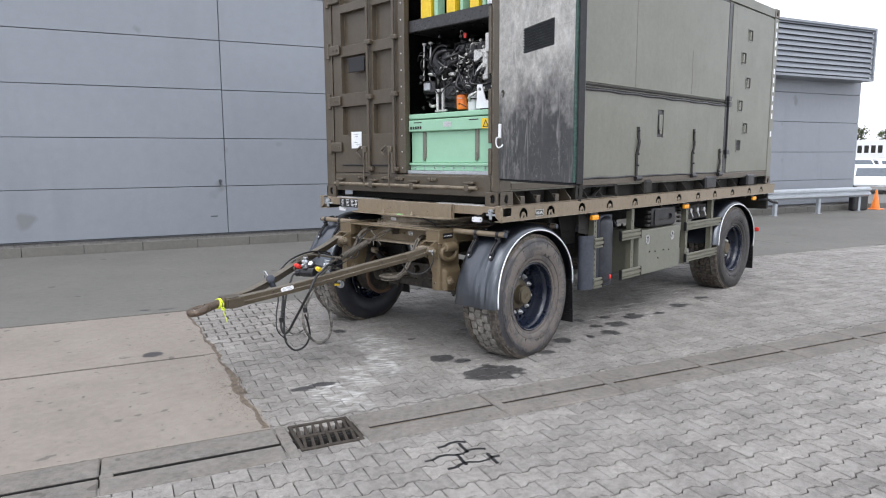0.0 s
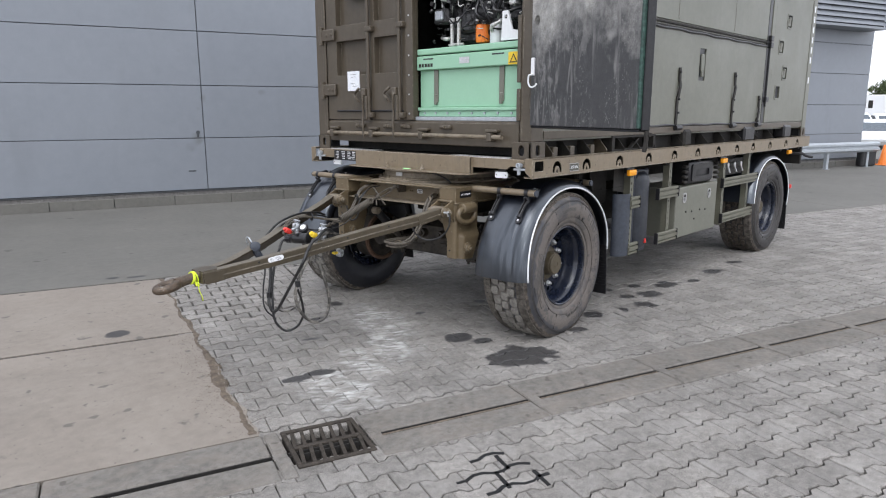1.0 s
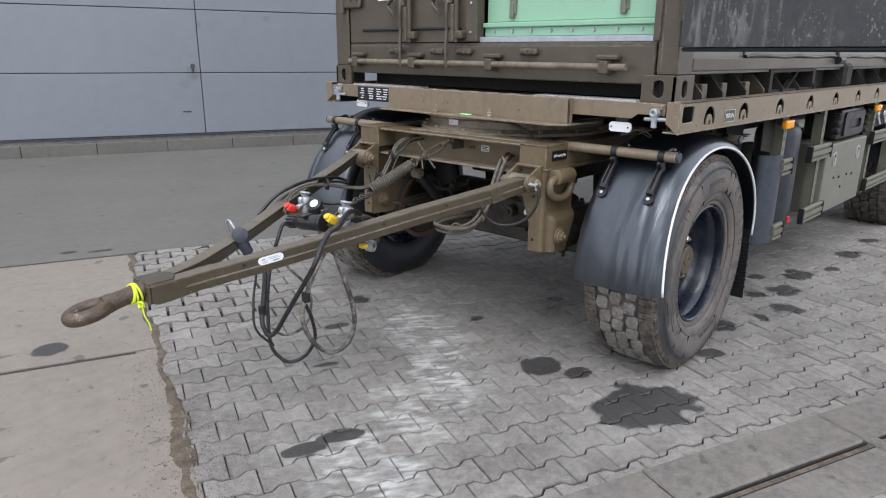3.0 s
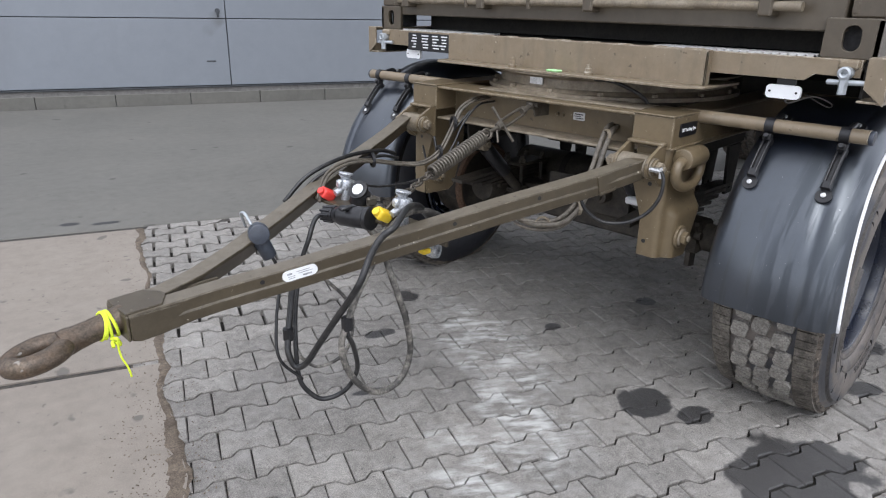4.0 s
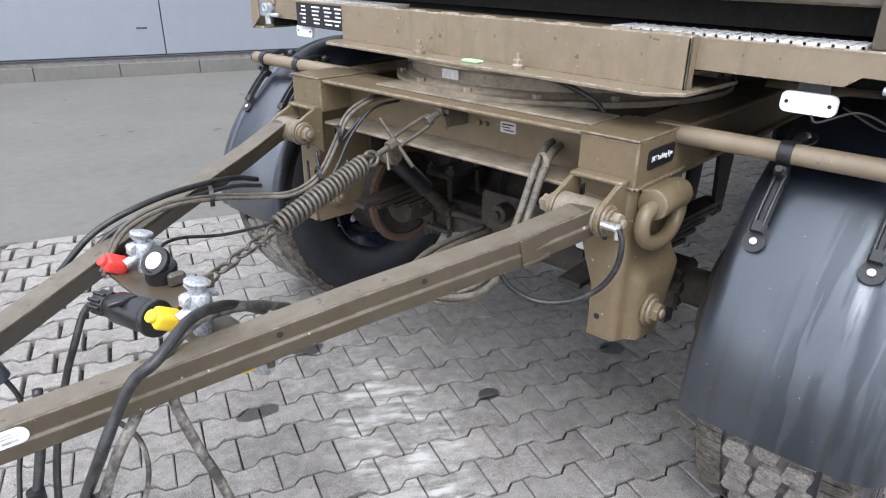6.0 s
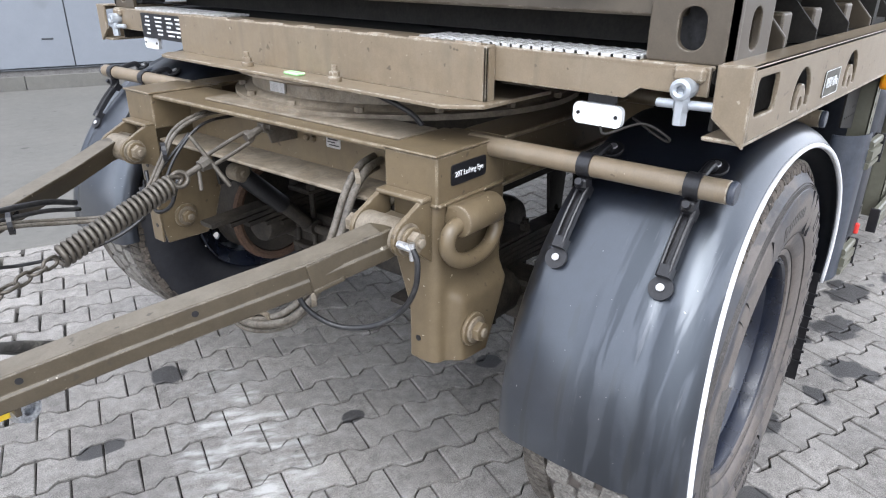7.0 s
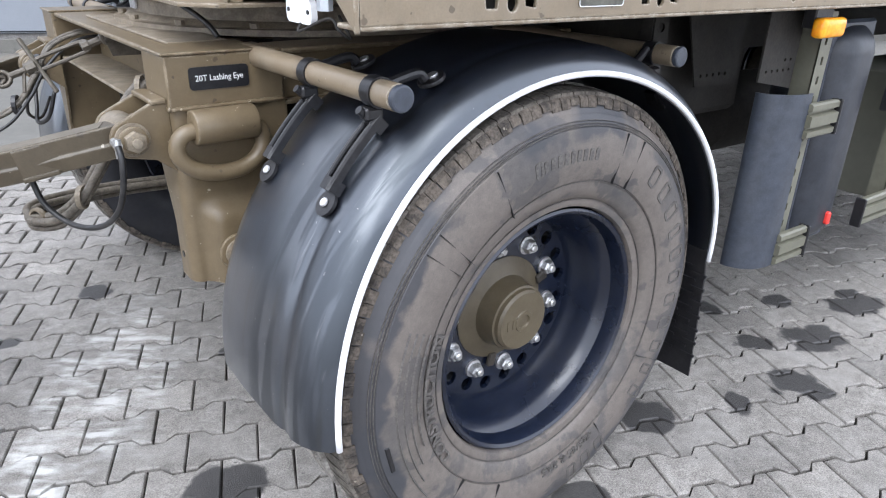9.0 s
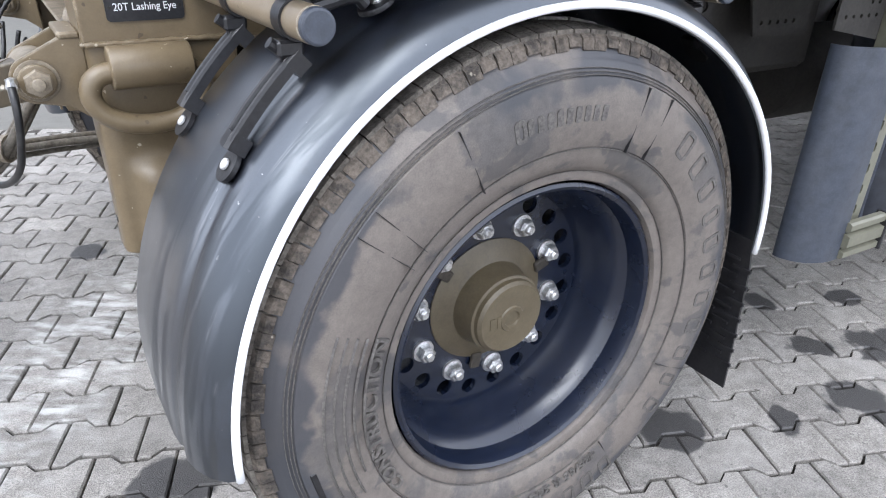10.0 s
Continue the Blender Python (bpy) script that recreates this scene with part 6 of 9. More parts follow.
bars([(-0.030, 0.005, 0.014, 0.006), (0.010, 0.007, 0.040, 0.002), (-0.026, -0.003, 0.022, 0.002), (0.016, 0.001, 0.042, 0.002), (0.020, -0.008, 0.026, 0.005), (-0.026, -0.009, 0.018, 0.002)], PRINT, drawbar, MP @ Matrix.Translation((0, 0, 0.003)))


PLACE = Matrix.Identity(4)
# ---- couplings, spring, chain and hoses on the drawbar ----
STEEL = mat("dirty_steel", (0.115, 0.102, 0.084), 0.42, 0.5, second=(0.09, 0.075, 0.06), scale=14, amount=0.6, dust=(0.26, 0.235, 0.20), dust_amount=0.3, bump=0.1, fine=260, grain_amount=0.2)
DUSTY_HOSE = mat("dusty_grey_hose", (0.105, 0.088, 0.066), 0.6, second=(0.05, 0.047, 0.043), scale=16, amount=0.6, dust=(0.25, 0.23, 0.20), dust_amount=0.5, bump=0.1, fine=200)
MUDDY = mat("muddy_rubber_hose", (0.05, 0.047, 0.043), 0.6, second=(0.26, 0.24, 0.21), scale=18, amount=0.75, bump=0.15, fine=120, sharp=(0.45, 0.62))
HOSEB = mat("black_hose", (0.014, 0.014, 0.015), 0.38, scale=14, amount=0.3, dust=(0.10, 0.095, 0.09), dust_amount=0.4, bump=0.08)
b = bmesh.new()
sweep(b, [(-1.485, -0.40, 0.80), (-1.50, 0.25, 0.80)], [(-0.05, -0.005), (0.05, -0.005), (0.05, 0.005), (-0.05, 0.005)], up=(0, 0, 1))
sweep(b, [(-1.43, -0.42, 0.78), (-1.455, 0.27, 0.78)], [(-0.005, -0.03), (0.005, -0.03), (0.005, 0.02), (-0.005, 0.02)], up=(0, 0, 1))
cross = part("coupling_plate", b, GRIMY_SHADE, drawbar, "olive-brown plate that carries the couplings")


def coupling(x, y, z, cap, label, lean):
    bb = bmesh.new()
    cyl(bb, (x, y, 0.80), (x, y, z), 0.019, seg=20, bevel=0.003)
    cyl(bb, (x, y, z), (x + 0.003, y, z + 0.034), 0.026, 0.023, seg=20, bevel=0.004)
    cyl(bb, (x, y, z + 0.034), (x, y, z + 0.052), 0.013, 0.024, seg=16)
    cyl(bb, (x + 0.002, y, z + 0.050), (x + 0.004, y, z + 0.058), 0.026, seg=20, bevel=0.003)
    box(bb, x - 0.036, x - 0.010, y - 0.012, y + 0.012, z + 0.008, z + 0.036, 0.005)
    cyl(bb, (x - 0.014, y, z), (x - 0.045, y, z - 0.012), 0.012, seg=12)
    cyl(bb, (x + 0.02, y + 0.01, z + 0.02), (x + 0.045, y + 0.016, z + 0.012), 0.009, seg=10)
    c = part("air_coupling_head", bb, ALU_HEAD, cross, label, smooth=40)
    bb = bmesh.new()
    M_ = Matrix.Translation((x - 0.050, y + lean, z - 0.022)) @ Matrix.Rotation(0.5, 4, "Y") @ Matrix.Rotation(0.3, 4, "X")
    box(bb, -0.034, 0.020, -0.021, 0.021, -0.018, 0.018, 0.009, m=M_, seg=3)
    cyl(bb, M_ @ Vector((-0.034, 0, 0)), M_ @ Vector((-0.044, 0, 0.004)), 0.014, seg=14, bevel=0.003)
    part("coupling_cap", bb, cap, c, smooth=40)


ALU_HEAD = mat("pale_cast_metal", (0.55, 0.57, 0.60), 0.45, 0.6, second=(0.32, 0.33, 0.35), scale=40, amount=0.7, bump=0.2, fine=160)
coupling(-1.475, 0.075, 0.845, RED, "cast coupling head with a red cap", 0.035)
coupling(-1.505, -0.288, 0.862, YELLOW, "cast coupling head with a yellow cap", 0.03)
# round socket with a hinged lid
b = bmesh.new()
cyl(b, (-1.47, 0.0, 0.805), (-1.47, -0.01, 0.85), 0.036, seg=24, bevel=0.006)
sock = part("trailer_socket", b, BLACK, cross, "black trailer socket with a stickered lid", smooth=40)
b = bmesh.new()
cyl(b, (-1.475, -0.008, 0.852), (-1.485, -0.012, 0.862), 0.036, seg=24, bevel=0.004)
lid = part("socket_lid", b, BLACK, sock, "black hinged lid", smooth=40)
b = bmesh.new()
cyl(b, (-1.484, -0.012, 0.861), (-1.4865, -0.013, 0.8635), 0.021, seg=24, bevel=0.001)
part("lid_sticker", b, WHITE, lid, "white worn sticker")
b = bmesh.new()
box(b, -1.475, -1.435, -0.062, -0.042, 0.805, 0.838, 0.006)
part("socket_hinge", b, STEEL, sock)
# big cable plug lying before the plate
b = bmesh.new()
p0, p1 = Vector((-1.605, 0.01, 0.792)), Vector((-1.555, -0.19, 0.812))
cyl(b, p0, p0.lerp(p1, 0.22), 0.027, seg=24, bevel=0.004)
cyl(b, p0.lerp(p1, 0.22), p0.lerp(p1, 0.34), 0.024, 0.033, seg=24)
cyl(b, p0.lerp(p1, 0.34), p0.lerp(p1, 0.9), 0.035, 0.037, seg=24, bevel=0.006)
cyl(b, p0.lerp(p1, 0.9), p1, 0.040, seg=24, bevel=0.005)
plug_ribs = []
for k in range(10):
    a = 2 * math.pi * k / 10
    o = Vector((0.026 * math.cos(a), 0.0, 0.026 * math.sin(a)))
    plug_ribs.append((p0 + o, p0.lerp(p1, 0.2) + o))
box(b, -0.03, 0.03, -0.012, 0.012, 0, 0.012, 0.003, m=Matrix.Translation(p0.lerp(p1, 0.6) + Vector((-0.02, 0, 0.028))))
plug = part("cable_plug", b, BLACK, cross, "black cable plug", smooth=40)
for pa, pb in plug_ribs:
    b = bmesh.new()
    cyl(b, pa, pb, 0.005, seg=6)
    part("plug_rib", b, BLACK, plug)
# parking cap on a wire holder
b = bmesh.new()
q = Vector((-1.853, 0.02, 0.765))
cyl(b, q + Vector((-0.012, -0.028, 0.01)), q + Vector((0.012, 0.028, 0.0)), 0.034, seg=24, bevel=0.006)
cyl(b, q + Vector((0.006, 0.005, -0.02)), q + Vector((0.030, -0.01, -0.082)), 0.027, 0.024, seg=20, bevel=0.005)
cap_ = part("parking_socket", b, GUARD, drawbar, "dark blue-grey parking socket", smooth=40)
b = bmesh.new()
hose(b, [(-1.85, 0.12, 0.77), (-1.87, 0.10, 0.82), (-1.875, 0.06, 0.83), (-1.87, 0.03, 0.80)], 0.0048)
part("wire_holder", b, GALV, cap_)
# bore holes in the arms, black discs for their dark insides
PLACE = STEER
for f, i in ((0.55, 4), (0.45, 3), (0.60, 2)):
    p, qv = Vector(far[i]), Vector(far[i + 1])
    c = p.lerp(qv, f) + Vector((0, 0, -0.03))
    dd_ = (qv - p).normalized()
    sd_ = Vector((-dd_.y, dd_.x, 0)).normalized()
    sd_ = sd_ if sd_.y < 0 else -sd_
    b = bmesh.new()
    cyl(b, c + sd_ * 0.010, c + sd_ * 0.0215, 0.008, seg=10)
    part("bore_bush", b, BLACK, drawbar)
for f, i in ((0.30, 5), (0.35, 3), (0.62, 2)):
    c, dd_, sd_, u_ = arm_face(f, 0.0295, -0.018, near, i)
    b = bmesh.new()
    cyl(b, c, c + sd_ * 0.003, 0.007, seg=10)
    part("bore_bush", b, BLACK, drawbar)
PLACE = Matrix.Identity(4)
# spare coupling head parked under the near arm
b = bmesh.new()
q = Vector((-1.405, -0.325, 0.708))
cyl(b, q + Vector((-0.02, 0.02, 0.09)), q + Vector((0, 0, 0.005)), 0.018, seg=16, bevel=0.003)
lathe(b, [(-0.02, 0.012), (-0.02, 0.026), (0.0, 0.029), (0.016, 0.026), (0.016, 0.012)], 20, Matrix.Translation(q) @ Matrix.Rotation(0.4, 4, "Z"), closed_profile=True)
dummy = part("dummy_coupling", b, ALU_HEAD, drawbar, "cast dummy coupling under the drawbar arm", smooth=40)
b = bmesh.new()
box(b, q.x - 0.055, q.x - 0.022, q.y - 0.016, q.y + 0.016, q.z - 0.004, q.z + 0.014, 0.004)
part("coupling_tab", b, YELLOW, dummy)
# turnbuckle, spring and chain that hold the drawbar up
S0, S1 = Vector((-0.620, -0.054, 1.090)), Vector((-0.918, -0.058, 0.987))
d_ = (S1 - S0).normalized()
sw = Vector((-0.30, 0.42, 0.855)).normalized()
b = bmesh.new()
cyl(b, (-0.53, -0.040, 1.085), S0, 0.011, seg=10)
plate(b, [(-0.075, -0.045), (0.02, -0.045), (0.02, 0.018), (-0.075, 0.018), (-0.09, 0.0)], [], 0.008, at(SIDE, -0.54, -0.06, 1.085))
cyl(b, S0 + Vector((0, -0.014, 0)), S0 + Vector((0, 0.014, 0)), 0.022, seg=16, bevel=0.004)
cyl(b, S0 + Vector((0, -0.032, 0)), S0 + Vector((0, 0.03, 0)), 0.0115, seg=6)
anchor = part("turnbuckle", b, STEEL, drawbar, "rusty olive turnbuckle")
b = bmesh.new()
hose(b, [S0, S0 + d_ * 0.06], 0.0105, smooth=False)
for o in (-0.015, 0.015):
    hose(b, [S0 + d_ * 0.050 + sw * o * 0.4, S0 + d_ * 0.075 + sw * o, S0 + d_ * 0.195 + sw * o, S0 + d_ * 0.212 + sw * o * 0.7], 0.0056, steps=3, seg=8)
cyl(b, S0 + d_ * 0.052, S0 + d_ * 0.074, 0.0155, seg=8, bevel=0.003)
cyl(b, S0 + d_ * 0.198, S0 + d_ * 0.226, 0.0165, seg=8, bevel=0.003)
hose(b, [S0 + d_ * 0.22, S0 + d_ * 0.268], 0.0085, smooth=False)
part("turnbuckle_frame", b, STEEL, anchor)
b = bmesh.new()
c_ = S0 + d_ * 0.288
hose(b, [c_ + d_ * 0.021 * math.cos(t) + sw * 0.019 * math.sin(t) for t in [2 * math.pi * i / 16 for i in range(16)]], 0.0062, seg=8, smooth=False, closed=True)
part("hook_ring", b, STEEL, anchor, smooth=True)
b = bmesh.new()
cyl(b, (-0.832, -0.023, 1.093), (-0.773, -0.092, 0.957), 0.0062, seg=8, bevel=0.002)
part("tommy_bar", b, STEEL, anchor)
b = bmesh.new()
cyl(b, (-0.838, -0.058, 1.011), (-0.849, -0.080, 0.960), 0.005, seg=8, bevel=0.002)
part("tommy_bar", b, STEEL, anchor)
P0, P1 = Vector((-0.918, -0.058, 0.987)), Vector((-1.215, -0.092, 0.893))
b = bmesh.new()
ax = (P1 - P0)
sx = ax.normalized().cross(Vector((0, 0, 1))).normalized()
uz = sx.cross(ax.normalized())
turns, pts = 21, []
for k in range(turns * 12 + 1):
    a = 2 * math.pi * k / 12
    pts.append(P0 + ax * (k / (turns * 12)) + (sx * math.cos(a) + uz * math.sin(a)) * 0.0225)
hose(b, pts, 0.0065, seg=6, smooth=False)
hose(b, [P0 + uz * 0.022, P0 - ax.normalized() * 0.02 + uz * 0.012, P0 - ax.normalized() * 0.035, P0 - ax.normalized() * 0.02 - uz * 0.012], 0.0065, seg=6)
part("coil_spring", b, STEEL, drawbar, "olive-brown coil spring", smooth=True)
E0 = Vector((-1.455, -0.225, 0.880))
c0 = P1 + ax.normalized() * 0.005
links = 7
b = bmesh.new()
plate(b, [(-0.085, -0.085), (-0.02, -0.085), (0.012, -0.012), (0.012, 0.014), (-0.012, 0.014), (-0.085, -0.045)], [ring_pts(0.0, 0.0, 0.006, 10)], 0.008, at(SIDE, E0.x, E0.y + 0.004, E0.z))
part("chain_anchor", b, GRIMY_SHADE, drawbar)
for k in range(links):
    a, c = c0.lerp(E0, k / links), c0.lerp(E0, (k + 1) / links)
    mid, dr = (a + c) / 2, (c - a)
    L = dr.length * 0.68
    dr.normalize()
    s1 = dr.cross(Vector((0, 0, 1))).normalized()
    s2 = s1.cross(dr)
    w = s1 if k % 2 else s2
    b = bmesh.new()
    loop = [mid + dr * (L * 0.55 * math.cos(t) + math.copysign(L * 0.25, math.cos(t))) + w * 0.0115 * math.sin(t) for t in [2 * math.pi * i / 14 for i in range(14)]]
    hose(b, loop, 0.0042, seg=6, smooth=False, closed=True)
    part("chain_link", b, STEEL, drawbar, smooth=True)


def line(name, pts, r, m_, label="", parent=None, steps=8):
    bb = bmesh.new()
    hose(bb, pts, r, steps=steps, seg=10)
    return part(name, bb, m_, parent or drawbar, label, smooth=True)


line("air_hose", [(-1.35, -0.250, 0.780), (-1.42, -0.295, 0.835), (-1.49, -0.345, 0.880), (-1.565, -0.385, 0.895), (-1.644, -0.42, 0.862), (-1.682, -0.407, 0.833), (-1.716, -0.396, 0.777), (-1.762, -0.4, 0.7), (-1.779, -0.3, 0.561), (-1.796, -0.22, 0.446), (-1.815, -0.165, 0.36), (-1.835, -0.13, 0.34), (-1.847, -0.11, 0.39), (-1.831, -0.09, 0.444), (-1.787, -0.05, 0.57), (-1.77, -0.03, 0.66)], 0.0108, HOSEB, "thick black air hose in a hanging loop")
line("air_hose", [(-1.30, -0.265, 0.775), (-1.39, -0.300, 0.828), (-1.48, -0.325, 0.858), (-1.55, -0.335, 0.852), (-1.627, -0.335, 0.79), (-1.662, -0.335, 0.726), (-1.719, -0.335, 0.644), (-1.762, -0.335, 0.554), (-1.785, -0.335, 0.49), (-1.769, -0.335, 0.402), (-1.717, -0.335, 0.316), (-1.641, -0.335, 0.262), (-1.558, -0.34, 0.282), (-1.525, -0.35, 0.377), (-1.547, -0.36, 0.494), (-1.579, -0.355, 0.603), (-1.597, -0.32, 0.718), (-1.56, -0.26, 0.79)], 0.0108, MUDDY, "mud-streaked air hose in a hanging loop")
line("electric_cable", [p0, p0 + Vector((-0.03, 0.02, -0.02))] + [(-1.674, 0.02, 0.703), (-1.706, 0.02, 0.629), (-1.758, -0.02, 0.512), (-1.79, -0.06, 0.406), (-1.808, -0.1, 0.276), (-1.777, -0.12, 0.207), (-1.733, -0.14, 0.178), (-1.675, -0.18, 0.21), (-1.652, -0.22, 0.298), (-1.696, -0.27, 0.419), (-1.754, -0.32, 0.511)], 0.0085, HOSEB, "black electric cable in a hanging loop")
line("thin_cable", [(-1.7, -0.08, 0.63), (-1.679, -0.1, 0.595), (-1.627, -0.14, 0.518), (-1.631, -0.17, 0.43), (-1.679, -0.18, 0.351), (-1.767, -0.16, 0.328), (-1.817, -0.13, 0.37)], 0.006, MUDDY)
line("thin_cable", [(-1.84, 0.03, 0.74), (-1.80, 0.0, 0.62), (-1.845, -0.04, 0.48), (-1.865, -0.08, 0.36), (-1.80, -0.11, 0.27)], 0.0055, HOSEB)
for k, f in enumerate((0.38, 0.62)):
    b = bmesh.new()
    lathe(b, [(-0.02, 0.0), (-0.02, 0.018), (0.02, 0.018), (0.02, 0.0)], 14, Matrix.Translation(((-1.831, -0.09, 0.444), (-1.762, -0.335, 0.554))[k]) @ Matrix.Rotation(radians(90), 4, "X"))
    part("hose_clip", b, BLACK, drawbar)
# bundle out of the beam, down past the leg and forward along the far arm
for dy, dz, r in ((0.0, 0.0, 0.0062), (0.014, 0.006, 0.0055)):
    line("air_line", [(-0.53, 0.27 + dy, 1.075 + dz), (-0.64, 0.262 + dy, 1.072 + dz), (-0.735, 0.255 + dy, 1.035 + dz), (-0.79, 0.25 + dy, 0.955 + dz), (-0.86, 0.25 + dy, 0.865 + dz), (-0.95, 0.265 + dy, 0.825 + dz), (-1.06, 0.29 + dy, 0.835 + dz), (-1.20, 0.27 + dy, 0.868 + dz), (-1.35, 0.23 + dy, 0.89 + dz), (-1.48, 0.18 + dy, 0.87 + dz), (-1.56, 0.12 + dy, 0.80 + dz)], r, DUSTY_HOSE, "dusty grey-brown air hose")
line("air_line", [(-0.54, 0.235, 1.065), (-0.66, 0.228, 1.055), (-0.755, 0.22, 0.985), (-0.82, 0.215, 0.895), (-0.90, 0.215, 0.815), (-1.02, 0.225, 0.772), (-1.20, 0.225, 0.775), (-1.36, 0.19, 0.815), (-1.47, 0.10, 0.815)], 0.0048, HOSEB)
line("thin_cable", [(-0.70, 0.235, 1.035), (-0.80, 0.26, 0.93), (-0.83, 0.33, 0.83), (-0.79, 0.42, 0.79), (-0.745, 0.50, 0.84)], 0.005, HOSEB)
for p_ in ((-0.775, 0.262, 0.985), (-0.86, 0.258, 0.868), (-1.20, 0.285, 0.873)):
    b = bmesh.new()
    lathe(b, [(-0.006, 0.021), (-0.006, 0.030), (0.006, 0.030), (0.006, 0.021)], 14, Matrix.Translation(p_) @ Matrix.Rotation(radians(70), 4, "Z"), closed_profile=True)
    part("cable_tie", b, BLACK, drawbar)
line("air_line", [(-1.00, 0.39, 0.855), (-1.10, 0.355, 0.888), (-1.28, 0.285, 0.910), (-1.42, 0.258, 0.898), (-1.53, 0.262, 0.855), (-1.62, 0.27, 0.775)], 0.0085, HOSEB)
line("air_line", [(-1.00, 0.37, 0.840), (-1.12, 0.33, 0.872), (-1.30, 0.262, 0.888), (-1.44, 0.243, 0.872), (-1.52, 0.252, 0.83), (-1.60, 0.26, 0.75)], 0.0065, HOSEB)
# loops at the near end of the beam
for dy, dz, r in ((0.0, 0.0, 0.0100), (0.026, 0.006, 0.0095), (0.012, -0.021, 0.007)):
    line("brake_hose", [(-0.50, -0.395 + dy, 1.035 + dz), (-0.59, -0.43 + dy, 1.03 + dz), (-0.66, -0.455 + dy, 0.985 + dz), (-0.715, -0.465 + dy, 0.895 + dz), (-0.765, -0.468 + dy, 0.82 + dz), (-0.81, -0.46 + dy, 0.758 + dz), (-0.86, -0.43 + dy, 0.715 + dz), (-0.91, -0.36 + dy, 0.70 + dz), (-0.90, -0.26 + dy, 0.695 + dz), (-0.80, -0.16 + dy, 0.68 + dz), (-0.62, -0.08 + dy, 0.66 + dz), (-0.36, -0.02 + dy, 0.63 + dz)], r, DUSTY_HOSE, "dusty grey-brown brake hose", dolly)
for p_, a_ in (((-0.625, -0.43, 1.012), 60), ((-0.80, -0.455, 0.77), 60), ((-0.895, -0.37, 0.705), 120)):
    b = bmesh.new()
    lathe(b, [(-0.006, 0.023), (-0.006, 0.029), (0.006, 0.029), (0.006, 0.023)], 14, Matrix.Translation(p_) @ Matrix.Rotation(radians(a_), 4, "Z"), closed_profile=True)
    part("cable_tie", b, OLIVE_DUSTY, dolly)
line("grease_line", [(-0.745, -0.742, 0.955), (-0.745, -0.755, 0.925), (-0.752, -0.752, 0.865), (-0.768, -0.72, 0.805), (-0.80, -0.665, 0.765), (-0.845, -0.60, 0.76), (-0.885, -0.55, 0.80), (-0.90, -0.52, 0.865)], 0.0065, HOSEB, "", dolly)
line("grease_line", [(-0.79, 0.37, 0.91), (-0.80, 0.34, 0.85), (-0.81, 0.30, 0.80), (-0.78, 0.26, 0.82), (-0.75, 0.25, 0.90)], 0.006, HOSEB, "", dolly)
b = bmesh.new()
cyl(b, (-0.745, -0.70, 0.955), (-0.745, -0.742, 0.955), 0.009, seg=8)
cyl(b, (-0.745, -0.738, 0.968), (-0.745, -0.742, 0.930), 0.0075, seg=8)
part("grease_fitting", b, ZINC, dolly)
line("ring_cable", [(-0.52, -0.28, 1.205), (-0.50, -0.36, 1.20), (-0.46, -0.45, 1.16), (-0.44, -0.48, 1.125)], 0.007, HOSEB, "", turn)
line("lamp_cable", [(-0.44, -0.98, 1.20), (-0.45, -1.0, 1.19), (-0.42, -1.06, 1.215), (-0.43, -1.12, 1.20), (-0.40, -1.10, 1.185), (-0.38, -1.02, 1.215)], 0.0026, DARK)
# small lamp under the beam by the hanger
b = bmesh.new()
box(b, -0.40, -0.34, -0.50, -0.40, 0.70, 0.73, 0.006)
part("white_tag", b, WHITE, dolly)

PLACE = STEER
# lime cord knotted round the eye's shaft, its end hanging
cord = thing("cord", STEER @ Matrix.Translation((-2.38, 0, 0.62)), "lime-yellow cord knotted round the drawbar's shaft", "cord")
for k in range(4):
    b = bmesh.new()
    c = Vector((-2.395 + 0.009 * k, 0, 0.674))
    hose(b, [c + Vector((0.008 * math.sin(t + k), 0.0355 * math.cos(t), 0.0355 * math.sin(t))) for t in [2 * math.pi * i / 18 for i in range(18)]], 0.0046, seg=6, smooth=False, closed=True)
    part("cord_turn", b, LIME, cord, smooth=True)
b = bmesh.new()
hose(b, [(-2.385, -0.03, 0.645), (-2.378, -0.05, 0.650), (-2.37, -0.045, 0.628), (-2.385, -0.04, 0.640), (-2.39, -0.055, 0.632)], 0.0048, seg=6)
hose(b, [(-2.378, -0.048, 0.640), (-2.376, -0.055, 0.60), (-2.365, -0.06, 0.565), (-2.36, -0.06, 0.535)], 0.0028, seg=6)
part("knot", b, LIME, cord, smooth=True)

PLACE = Matrix.Identity(4)


# ---- generator container on the flatbed ----
CX0, CX1, CY, CZ0, CZ1 = -0.432, 5.626, 1.219, DECK + 0.002, DECK + 2.44
box20 = thing("shipping_container", (CX0, 0, CZ0), "olive-brown military generator container with one sooty door open", "container")
# near-black tone for the bay's inner faces and for recess backs
INSIDE = mat("dark_inside_tone", (0.045, 0.045, 0.047), 0.8, scale=4, amount=0.5)


